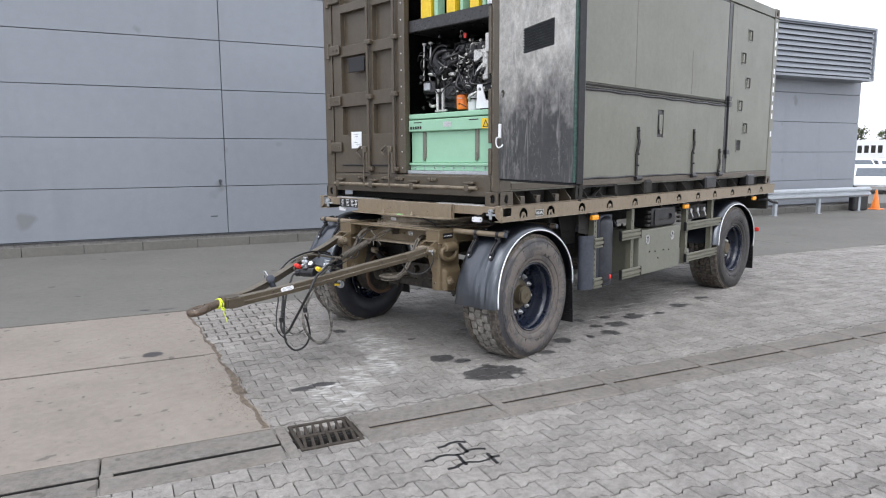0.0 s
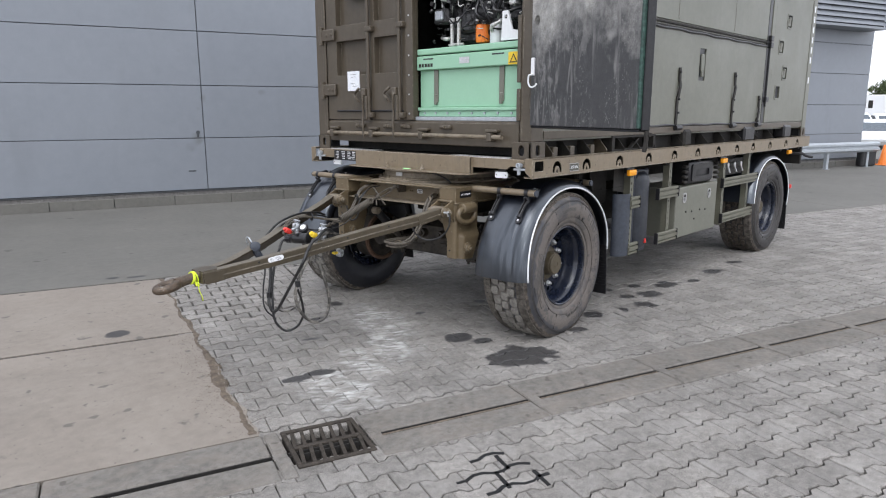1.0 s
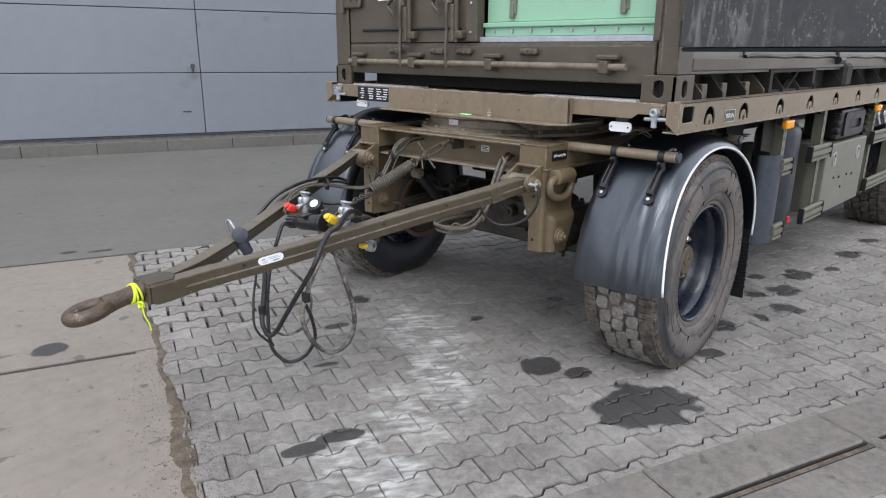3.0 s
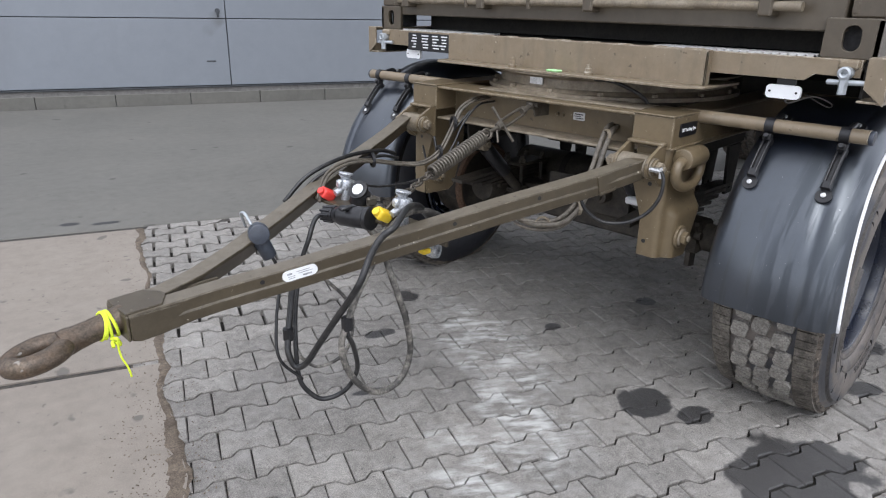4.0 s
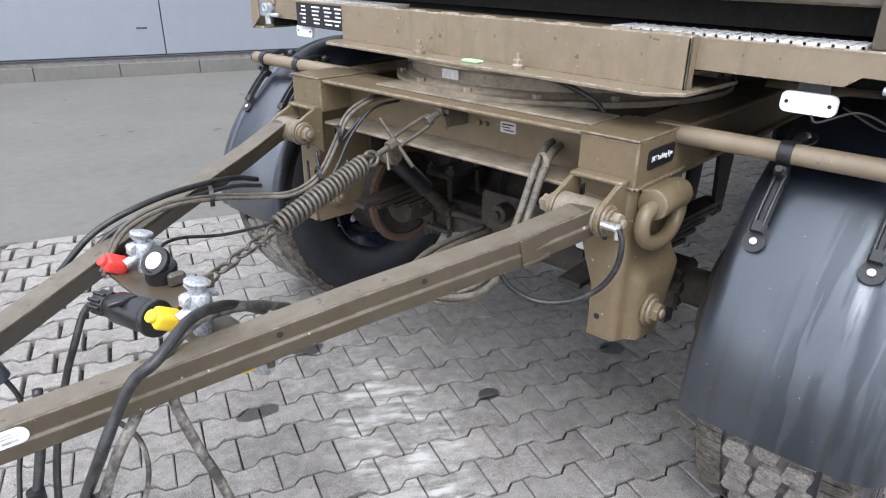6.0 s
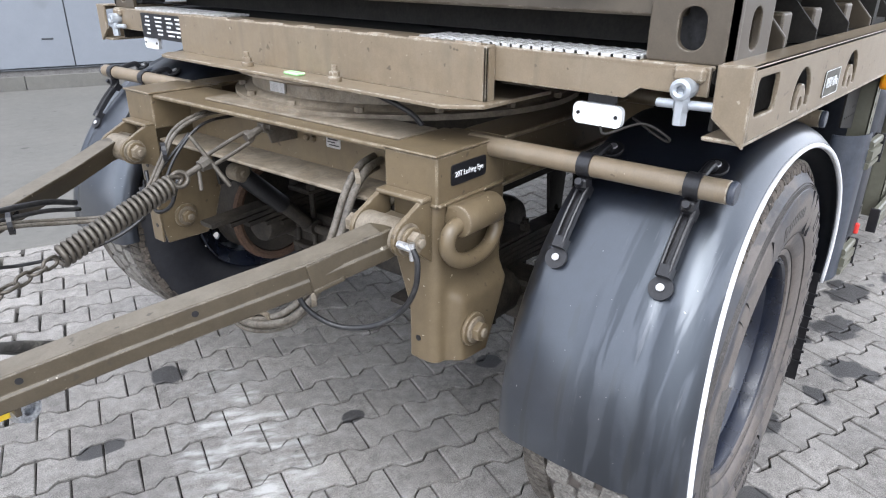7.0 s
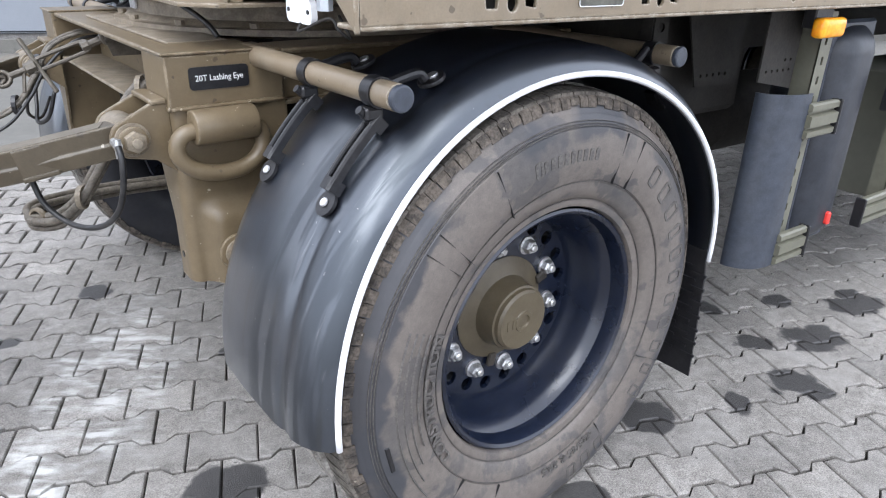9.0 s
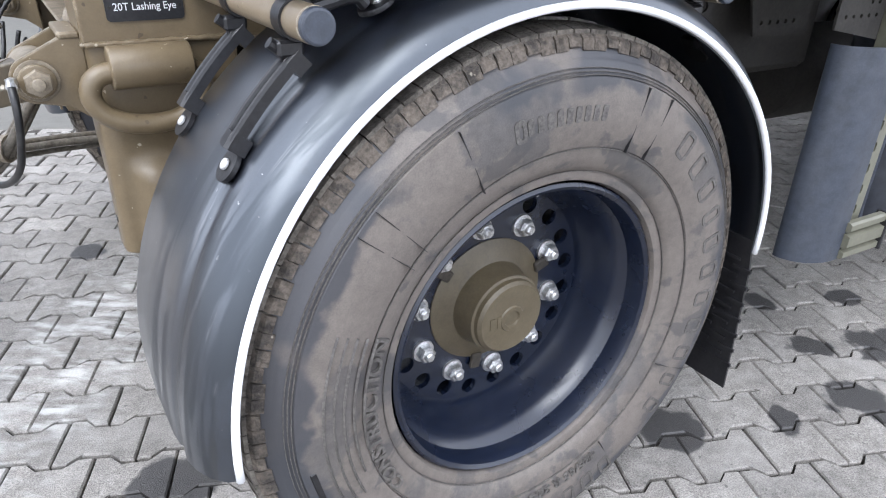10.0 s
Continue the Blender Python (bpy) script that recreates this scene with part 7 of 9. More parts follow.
def corner(x, s, z, front):
    """A corner casting with slotted faces."""
    x1 = x + (0.17 if front else -0.17)
    b = bmesh.new()
    xa, xb = min(x, x1), max(x, x1)
    ya, yb = (-CY, -CY + 0.162) if s < 0 else (CY - 0.162, CY)
    z1 = z + 0.118
    plate(b, round_rect(-yb, -ya, z, z1, 0.006, 2), [[(-(ya + yb) / 2 + u, (z + z1) / 2 + v) for u, v in round_rect(-0.026, 0.026, -0.038, 0.038, 0.024, 5)]], 0.014, at(FRONT, (x if front else x - 0.0) + (0.014 if front else 0.0), 0, 0))
    plate(b, round_rect(xa, xb, z, z1, 0.006, 2), [[((xa + xb) / 2 + u, (z + z1) / 2 + v) for u, v in round_rect(-0.026, 0.026, -0.038, 0.038, 0.024, 5)]], 0.014, at(SIDE, 0, -CY + 0.014 if s < 0 else CY, 0))
    box(b, xa + 0.012, xb, ya + 0.012, yb - 0.012, z, z + 0.012)
    box(b, xa + 0.012, xb, ya + 0.012, yb - 0.012, z1 - 0.012, z1)
    c = part("corner_casting", b, BROWN, box20, "slotted corner casting")
    # dark block stands in for the shaded hollow behind the slots
    b = bmesh.new()
    box(b, xa + 0.06, xb - 0.016, ya + 0.05, yb - 0.016, z + 0.014, z1 - 0.014)
    part("casting_core", b, INSIDE, c)


for s in (-1, 1):
    for x, fr in ((CX0, True), (CX1, False)):
        corner(x, s, CZ0, fr)
        corner(x, s, CZ1 - 0.118, fr)
        b = bmesh.new()
        xa, xb = (x + 0.004, x + 0.15) if fr else (x - 0.15, x - 0.004)
        ya, yb = (-CY + 0.004, -CY + (0.098 if fr else 0.145)) if s < 0 else (CY - 0.145, CY - 0.004)
        box(b, xa, xb, ya, yb, CZ0 + 0.118, CZ1 - 0.118, 0.006)
        if fr:
            box(b, xa - 0.003, xa + 0.02, ya + (0.075 if s < 0 else 0.0), yb - (0.0 if s < 0 else 0.10), CZ0 + 0.13, CZ1 - 0.13, 0.003)
        part("corner_post", b, BROWN if fr else OLIVE_SIDE, box20)
# shell
for nm, dims, mt in (("roof", (CX0 + 0.02, CX1 - 0.02, -CY + 0.02, CY - 0.02, CZ1 - 0.03, CZ1 - 0.008), OLIVE_SIDE),
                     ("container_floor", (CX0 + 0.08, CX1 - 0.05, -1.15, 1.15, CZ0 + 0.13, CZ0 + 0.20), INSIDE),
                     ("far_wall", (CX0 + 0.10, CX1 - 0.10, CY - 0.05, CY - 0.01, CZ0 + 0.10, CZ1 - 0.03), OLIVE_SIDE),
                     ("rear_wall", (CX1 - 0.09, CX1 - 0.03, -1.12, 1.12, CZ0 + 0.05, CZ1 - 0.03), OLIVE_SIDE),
                     # bulkhead added to close the bay
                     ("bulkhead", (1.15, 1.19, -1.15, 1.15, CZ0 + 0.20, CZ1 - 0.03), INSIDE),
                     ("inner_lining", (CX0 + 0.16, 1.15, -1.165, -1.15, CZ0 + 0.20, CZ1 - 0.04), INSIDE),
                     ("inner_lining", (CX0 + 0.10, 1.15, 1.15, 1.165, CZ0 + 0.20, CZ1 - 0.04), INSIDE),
                     ("near_wall", (CX0 + 0.14, CX1 - 0.14, -CY + 0.026, -CY + 0.05, CZ0 + 0.12, CZ1 - 0.03), OLIVE_SIDE)):
    b = bmesh.new()
    box(b, *dims)
    part(nm, b, mt, box20)
# front end: sill, header, left door
b = bmesh.new()
box(b, CX0 + 0.012, CX0 + 0.10, -1.105, 1.075, CZ0 + 0.075, 1.585, 0.005)
box(b, CX0 + 0.02, CX0 + 0.12, -1.105, 1.075, 1.583, 1.597, 0.003)
part("front_sill", b, BROWN, box20)
# dark board that paints the shade in the gap under the sill
b = bmesh.new()
box(b, CX0 + 0.22, CX0 + 0.30, -1.06, 1.06, CZ0 + 0.004, CZ0 + 0.13)
part("sill_gap_board", b, DARK, box20)
b = bmesh.new()
box(b, CX0 + 0.012, CX0 + 0.10, -1.105, 1.075, CZ1 - 0.13, CZ1 - 0.004, 0.005)
part("front_header", b, BROWN, box20)
b = bmesh.new()
DZ0, DZ1 = 1.602, CZ1 - 0.135
panels = [round_rect(-0.93, -0.50, z0, z1, 0.006, 1) for z0, z1 in ((1.98, 2.27), (2.40, 2.77), (2.87, 3.20), (3.28, 3.58))] + [round_rect(-0.42, -0.115, z0, z1, 0.006, 1) for z0, z1 in ((1.98, 2.27), (2.40, 2.77), (2.87, 3.20), (3.28, 3.58))]
plate(b, [(-1.07, DZ0), (0.045, DZ0), (0.045, DZ1), (-1.07, DZ1)], panels, 0.055, at(FRONT, CX0 + 0.07, 0, 0))
box(b, CX0 + 0.07, CX0 + 0.08, -0.04, 1.065, DZ0, DZ1)
door = part("left_door", b, BROWN, box20, "closed olive-brown door with recessed panels")
b = bmesh.new()
box(b, CX0 + 0.004, CX0 + 0.045, -0.052, 0.028, DZ0, DZ1, 0.004)
part("door_edge", b, BROWN, door)
for k in range(14):
    b = bmesh.new()
    cyl(b, (CX0 + 0.004, -0.012, DZ0 + 0.05 + k * 0.15), (CX0 - 0.001, -0.012, DZ0 + 0.05 + k * 0.15), 0.007, seg=8)
    part("rivet", b, ZINC, door)
for y in (0.47, 0.085):
    b = bmesh.new()
    cyl(b, (CX0 - 0.012, y, 1.60), (CX0 - 0.012, y, DZ1 - 0.02), 0.0155, seg=14)
    part("locking_rod", b, BROWN, door, smooth=40)
    for z in (1.64, 2.34, 2.86, 3.4):
        b = bmesh.new()
        box(b, CX0 - 0.030, CX0 + 0.015, y - 0.055, y + 0.024, z - 0.022, z + 0.022, 0.006)
        cyl(b, (CX0 - 0.032, y - 0.042, z), (CX0 - 0.026, y - 0.042, z), 0.008, seg=6)
        part("rod_guide", b, BROWN, door)
    yl = y + 0.045
    b = bmesh.new()
    hose(b, [(CX0 - 0.03, yl, 1.86), (CX0 - 0.045, yl, 1.78), (CX0 - 0.035, yl + 0.008, 1.66), (CX0 - 0.045, yl + 0.004, 1.56), (CX0 - 0.040, yl, 1.46)], 0.010, seg=8)
    box(b, CX0 - 0.045, CX0 + 0.01, yl - 0.028, yl + 0.03, 1.80, 1.86, 0.006)
    box(b, CX0 - 0.04, CX0 - 0.02, yl - 0.045, yl - 0.02, 1.60, 1.80, 0.005)
    part("lock_handle", b, BROWN, door)
    b = bmesh.new()
    hose(b, [(CX0 - 0.02, yl + 0.07, 1.865), (CX0 - 0.035, yl + 0.09, 1.84), (CX0 - 0.02, yl + 0.135, 1.815), (CX0 - 0.03, yl + 0.10, 1.78), (CX0 - 0.01, yl + 0.08, 1.745)], 0.011, seg=8, steps=4)
    part("toggle_catch", b, BROWN, door)
for z in (1.86, 2.33, 2.84, 3.35):
    b = bmesh.new()
    box(b, CX0 - 0.018, CX0 + 0.006, 0.93, 1.10, z - 0.05, z + 0.05, 0.008)
    cyl(b, (CX0 - 0.012, 1.115, z - 0.075), (CX0 - 0.012, 1.115, z + 0.075), 0.020, seg=14)
    for d in (-0.06, 0.0):
        cyl(b, (CX0 - 0.018, 1.02 + d, z), (CX0 - 0.026, 1.02 + d, z), 0.010, seg=8)
    part("hinge", b, BROWN, door)
b = bmesh.new()
box(b, CX0 - 0.004, CX0 + 0.012, 0.535, 0.785, 2.60, 2.74, 0.003)
part("blank_plate", b, BLACK, door, "black plate")
PAPER = mat("paper", (0.80, 0.82, 0.85), 0.7, scale=25, amount=0.15)
b = bmesh.new()
box(b, CX0 + 0.006, CX0 + 0.0135, 0.615, 0.775, 1.845, 2.01)
part("paper_note", b, PAPER, door, "white paper note in a sleeve")
bars([(-0.70, 1.982, 0.08, 0.003), (-0.695, 1.962, 0.06, 0.003), (-0.70, 1.905, 0.05, 0.004), (-0.67, 1.885, 0.07, 0.003)], GUARD, door, at(FRONT, CX0 + 0.006, 0, 0))
b = bmesh.new()
box(b, CX0 - 0.002, CX0 + 0.012, 0.06, 0.93, 1.668, 1.683, 0.005)
part("door_gasket", b, BLACK, door)
# long locking shaft and catches on the sill
b = bmesh.new()
cyl(b, (CX0 - 0.03, 1.03, 1.488), (CX0 - 0.03, -0.99, 1.488), 0.0155, seg=14)
shaft = part("locking_shaft", b, OLIVE_DUSTY, box20, "horizontal steel locking shaft", smooth=40)
for y in (0.96, 0.42, -0.18, -0.88):
    b = bmesh.new()
    box(b, CX0 - 0.052, CX0 + 0.014, y - 0.024, y + 0.024, 1.455, 1.515, 0.006)
    box(b, CX0 - 0.03, CX0 + 0.014, y - 0.06, y + 0.05, 1.518, 1.542, 0.006)
    part("shaft_bracket", b, BROWN, shaft)
for y in (0.60, 0.24, 0.03, -0.42):
    b = bmesh.new()
    box(b, CX0 - 0.02, CX0 + 0.014, y - 0.055, y + 0.055, 1.535, 1.568, 0.008)
    cyl(b, (CX0 - 0.028, y - 0.01, 1.55), (CX0 - 0.01, y + 0.04, 1.55), 0.012, seg=10)
    part("sill_catch", b, BROWN, box20)
# open door, swung round on its hinges
HX, HY, EX, EY = -0.45, -1.25, -0.90, -2.29
dv = (Vector((EX, EY, 0)) - Vector((HX, HY, 0))).normalized()
DM = Matrix(((dv.x, 0, dv.y, HX), (dv.y, 0, -dv.x, HY), (0, 1, 0, 0), (0, 0, 0, 1)))
W, B0, B1 = 1.133, 1.575, CZ1 - 0.14
vent = round_rect(0.41, 0.84, 2.50, 2.68, 0.004, 1)
b = bmesh.new()
plate(b, [(0.0, B0), (W - 0.03, B0), (W - 0.03, B1), (0.0, B1)], [vent, ring_pts(0.065, 2.242, 0.032, 16)], 0.05, DM @ Matrix.Translation((0, 0, -0.025)))
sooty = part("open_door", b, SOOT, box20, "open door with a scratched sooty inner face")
b = bmesh.new()
box(b, 0.0, W - 0.03, B0, B1, -0.034, -0.026, m=DM)
part("outer_skin", b, OLIVE_SIDE, sooty)
for k in range(9):
    b = bmesh.new()
    z = 2.505 + k * 0.0195
    sweep(b, [DM @ Vector((0.405, z, 0.022)), DM @ Vector((0.845, z, 0.022))], [(-0.009, -0.005), (-0.006, -0.007), (0.009, 0.009), (0.006, 0.011)], up=(0, 0, 1))
    part("vent_slat", b, CLAD_DARK, sooty)
b = bmesh.new()
box(b, 0.40, 0.85, 2.49, 2.69, -0.02, -0.012, m=DM)
part("vent_backing", b, INSIDE, sooty)
SEAL = mat("dark_green_seal", (0.035, 0.075, 0.062), 0.5, scale=6, amount=0.5)
b = bmesh.new()
box(b, W - 0.030, W - 0.012, B0, B1, -0.02, 0.03, 0.004, m=DM)
part("door_seal", b, SEAL, sooty, "dark green rubber seal")
b = bmesh.new()
box(b, W - 0.012, W + 0.004, B0 - 0.01, B1, -0.04, 0.012, 0.005, m=DM)
part("edge_frame", b, BLACK, sooty)
b = bmesh.new()
box(b, 0.0, W - 0.02, B0 - 0.018, B0 - 0.001, -0.03, 0.02, 0.005, m=DM)
part("bottom_gasket", b, BLACK, sooty)
b = bmesh.new()
hose(b, [DM @ Vector(p) for p in ((W, B0 - 0.01, -0.02), (W, B0 - 0.07, -0.02), (W - 0.005, B0 - 0.12, -0.015))], 0.012)
cyl(b, DM @ Vector((W - 0.02, B0 - 0.03, -0.03)), DM @ Vector((W + 0.02, B0 - 0.03, -0.03)), 0.011, seg=12)
part("door_bolt", b, DARK, sooty)
seams = bmesh.new()
box(seams, 0.0, 0.405, 2.612, 2.619, 0.025, 0.027, m=DM)
box(seams, 0.845, W - 0.03, 2.612, 2.619, 0.025, 0.027, m=DM)
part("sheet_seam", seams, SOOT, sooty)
# hinge side fittings at the corner post
b = bmesh.new()
for z0, z1 in ((1.60, 1.82), (1.86, 2.30), (2.42, 2.95), (3.05, 3.5)):
    box(b, CX0 - 0.012, CX0 + 0.02, -1.128, -1.096, z0, z1, 0.005)
part("frame_strip", b, BROWN, box20)
b = bmesh.new()
hose(b, [(-0.51, -1.286, 1.905), (-0.52, -1.270, 1.903), (-0.525, -1.258, 1.893), (-0.525, -1.256, 1.855), (-0.525, -1.268, 1.830), (-0.535, -1.292, 1.822), (-0.53, -1.315, 1.830), (-0.52, -1.320, 1.845)], 0.0058, steps=6)
box(b, -0.512, -0.496, -1.290, -1.264, 1.895, 2.010, 0.003)
part("grab_handle", b, WHITE, box20, "white grab handle with a bent loop")
for z in (1.75, 2.35, 2.95, 3.5):
    b = bmesh.new()
    cyl(b, (HX + 0.01, HY + 0.02, z - 0.07), (HX + 0.01, HY + 0.02, z + 0.07), 0.018, seg=12)
    box(b, HX - 0.0, CX0 + 0.03, HY + 0.01, -CY + 0.01, z - 0.05, z + 0.05, 0.004)
    part("hinge", b, BROWN, box20)
# near side wall
YS = -CY + 0.026
def side_plate(name, x0, x1, z0, z1, out, mt=OLIVE_SIDE, holes=(), bevel=0.003, parent=box20, label=""):
    bb = bmesh.new()
    if holes:
        plate(bb, [(x0, z0), (x1, z0), (x1, z1), (x0, z1)], list(holes), out, at(SIDE, 0, YS, 0))
    else:
        box(bb, x0, x1, YS - out, YS, z0, z1, bevel)
    return part(name, bb, mt, parent, label)


side_plate("top_rail", CX0 + 0.16, CX1 - 0.16, CZ1 - 0.12, CZ1 - 0.006, 0.022)
side_plate("bottom_rail", CX0 + 0.16, CX1 - 0.16, 1.474, 1.532, 0.018, BROWN)
up = side_plate("upper_panel", 0.30, 3.955, 2.445, CZ1 - 0.15, 0.012, label="smooth olive-grey upper side panel")
lo = side_plate("lower_panel", 0.30, 3.955, 1.545, 2.375, 0.012, holes=[round_rect(2.215, 2.355, 1.955, 2.25, 0.005, 1)], label="olive-grey lower side flap with a recessed latch")
for x, top in ((1.72, CZ1 - 0.17), (3.0, 2.95)):
    b = bmesh.new()
    box(b, x, x + 0.006, YS - 0.0135, YS - 0.011, 2.46, top)
    part("sheet_seam", b, BROWN, up)
for z in (2.392, 2.425):
    b = bmesh.new()
    box(b, 0.30, 3.96, YS - 0.016, YS, z - 0.010, z + 0.010, 0.004)
    part("drip_strip", b, DARK, up)
b = bmesh.new()
hose(b, [(0.3 + 0.183 * k, YS - 0.016, 2.378 + 0.004 * ((k * 7) % 3 - 1)) for k in range(21)], 0.011, steps=3, seg=8)
part("rubber_seal", b, BLACK, lo)
b = bmesh.new()
hose(b, [(0.3 + 0.183 * k, YS - 0.014, 1.542 + 0.004 * ((k * 5) % 3 - 1)) for k in range(21)], 0.010, steps=3, seg=8)
part("rubber_seal", b, BLACK, lo)
b = bmesh.new()
box(b, 2.215, 2.355, YS - 0.002, YS + 0.0, 1.955, 2.25)
part("latch_recess", b, BLACK, lo)
b = bmesh.new()
box(b, 2.250, 2.325, YS - 0.018, YS - 0.003, 2.04, 2.20, 0.006)
box(b, 2.268, 2.308, YS - 0.022, YS - 0.003, 1.99, 2.04, 0.004)
part("latch", b, OLIVE_SIDE, lo)
side_plate("frame_post", 3.96, 4.045, 1.54, CZ1 - 0.14, 0.014, BLACK)
side_plate("frame_strip", 0.30, 3.955, CZ1 - 0.148, CZ1 - 0.122, 0.010, BLACK)
side_plate("frame_post", 4.06, 4.16, 1.54, CZ1 - 0.14, 0.020)
b = bmesh.new()
cyl(b, (4.04, YS - 0.018, 1.72), (4.04, YS - 0.018, 2.50), 0.012, seg=10)
for z in (1.80, 2.40, 2.47):
    box(b, 4.0, 4.08, YS - 0.045, YS, z - 0.03, z + 0.03, 0.006)
part("flap_lock", b, BLACK, box20)
pockets = [(4.644, 3.317), (4.461, 3.01), (4.639, 2.707), (4.418, 2.401), (4.611, 2.114), (4.415, 1.888)]
rp = side_plate("rear_panel", 4.17, 5.46, 1.545, CZ1 - 0.14, 0.016, holes=[round_rect(x - 0.075, x + 0.075, z - 0.072, z + 0.072, 0.018, 3) for x, z in pockets], label="rear side panel with six latch pockets")
for i, (x, z) in enumerate(pockets):
    b = bmesh.new()
    plate(b, round_rect(x - 0.088, x + 0.088, z - 0.085, z + 0.085, 0.025, 3), [round_rect(x - 0.07, x + 0.07, z - 0.067, z + 0.067, 0.016, 3)], 0.005, at(SIDE, 0, YS - 0.016, 0))
    part("pocket_rim", b, OLIVE_SIDE, rp)
    b = bmesh.new()
    box(b, x - 0.075, x + 0.075, YS - 0.002, YS, z - 0.072, z + 0.072)
    part("pocket_back", b, INSIDE, rp)
    if i < 5:
        b = bmesh.new()
        box(b, x - 0.035, x + 0.04, YS - 0.017, YS - 0.002, z - 0.055, z + 0.03, 0.006)
        box(b, x - 0.02, x + 0.02, YS - 0.024, YS - 0.002, z - 0.02, z + 0.05, 0.005)
        part("pocket_latch", b, OLIVE_SIDE, rp)
for x, z0, z1 in ((1.80, 1.50, 2.055), (3.10, 1.50, 2.065), (3.84, 1.50, 1.84)):
    b = bmesh.new()
    sweep(b, [(x, YS - 0.02, z1), (x + 0.01, YS - 0.02, z1 - 0.12), (x + 0.01, YS - 0.03, z1 - 0.15), (x - 0.02, YS - 0.03, z1 - 0.24), (x - 0.02, YS - 0.02, z1 - 0.28), (x - 0.02, YS - 0.02, z0)], [(-0.02, -0.005), (0.02, -0.005), (0.02, 0.005), (-0.02, 0.005)], up=(0, -1, 0))
    br = part("hinge_bracket", b, DARK, box20)
    b = bmesh.new()
    cyl(b, (x - 0.06, YS - 0.035, z0 + 0.02), (x + 0.05, YS - 0.035, z0 + 0.02), 0.024, seg=12)
    part("hinge_barrel", b, BLACK, br)
    for k in range(4):
        b = bmesh.new()
        cyl(b, (x - 0.0, YS - 0.024, z1 - 0.04 - k * 0.12), (x, YS - 0.038, z1 - 0.04 - k * 0.12), 0.010, seg=8)
        part("bracket_bolt", b, BLACK, br)
# white characters down the rear post, kept as blank bars
rows = [(5.545, 3.56 - 0.125 * k, 0.045, 0.075) for k in range(13) if k not in (4, 11)]
bars(rows, WHITE, box20, at(SIDE, 0, -CY + 0.003, 0), name="code_bars")
# underframe seen between the side rail and the flatbed
b = bmesh.new()
box(b, CX0 + 0.17, CX1 - 0.17, -1.10, -1.06, CZ0, 1.452)
part("underframe_beam", b, DARK, box20)
for k, x in enumerate([-0.16, 0.06, 0.34, 0.58, 0.86, 1.12, 1.40, 1.95, 2.5, 2.95, 3.4, 3.9, 4.4, 4.95]):
    b = bmesh.new()
    plate(b, [(-0.0, 0), (0.16, 0), (0.16, 0.03), (0.09, 0.108), (0.0, 0.108)], [], 0.008, Matrix.Translation((x, -1.06, CZ0 + 0.002)) @ Matrix.Rotation(radians(-90), 4, "Z") @ Matrix.Rotation(radians(90), 4, "X"))
    part("gusset", b, BROWN if k in (0, 3) else DARK, box20)
    if k < 3:
        b = bmesh.new()
        box(b, x + 0.03, x + 0.085, -1.20, -1.14, CZ0 + 0.002, CZ0 + 0.075, 0.004)
        part("lock_block", b, BROWN, box20)
b = bmesh.new()
plate(b, [(0.68, CZ0 + 0.004), (1.42, CZ0 + 0.004), (1.42, 1.472), (0.68, 1.472)], [[(0.72, CZ0 + 0.02), (1.38, CZ0 + 0.02), (1.38, 1.455), (0.72, 1.455)]], 0.10, at(SIDE, 0, -1.105, 0))
plate(b, [(1.02, CZ0 + 0.02), (1.05, CZ0 + 0.02), (1.20, 1.455), (1.17, 1.455)], [], 0.03, at(SIDE, 0, -1.15, 0))
part("fork_pocket", b, DARK, box20, "dark fork pocket with a slanted brace")
for x0, x1 in ((1.95, 2.1), (3.45, 3.75), (4.75, 5.0)):
    b = bmesh.new()
    box(b, x0, x1, -1.235, -1.10, CZ0 + 0.004, 1.50, 0.02)
    part("fork_pocket", b, BLACK if x0 > 3 else DARK, box20)

# ---- engine and green base in the open bay ----
gen = thing("diesel_generator", (0.2, -0.55, 1.60), "pale green generator base under a black diesel engine", "generator")
GX = CX0 + 0.085
b = bmesh.new()
box(b, GX, 1.0, -1.10, -0.055, 1.70, 1.985, 0.006)
base = part("base_tank", b, GREEN, gen, "pale green steel base tank")
b = bmesh.new()
box(b, GX - 0.035, 1.0, -1.105, -0.05, 1.985, 2.09, 0.006)
box(b, GX - 0.03, GX + 0.10, -1.105, -0.05, 2.10, 2.145, 0.006)
part("top_channel", b, GREEN, base)
b = bmesh.new()
box(b, GX - 0.03, 1.0, -1.105, -0.05, 1.675, 1.70, 0.004)
box(b, GX - 0.012, GX + 0.02, -1.105, -0.05, 1.63, 1.675, 0.003)
part("bottom_flange", b, GREEN, base)
b = bmesh.new()
box(b, GX - 0.055, GX + 0.05, -1.105, -0.05, 1.598, 1.628, 0.004)
part("bright_sill", b, GALV, base)
for y in (-0.24, -0.895):
    b = bmesh.new()
    box(b, GX - 0.012, GX - 0.0, y - 0.022, y + 0.022, 1.74, 1.985, 0.003)
    box(b, GX - 0.025, GX - 0.0, y - 0.012, y + 0.012, 1.72, 1.80, 0.004)
    part("tank_strap", b, OLIVE_SIDE, base)
for y in (-0.18, -0.88):
    b = bmesh.new()
    box(b, GX - 0.036, GX - 0.03, y - 0.055, y + 0.055, 2.062, 2.072)
    part("slot", b, INSIDE, base)
bars([(0.09 + 0.032 * k, 2.02, 0.024, 0.026) for k in range(5)], DARK, base, at(FRONT, GX - 0.036, 0, 0))
bars([(0.56, 2.04, 0.10, 0.045)], ZINC, base, at(FRONT, GX - 0.036, 0, 0))
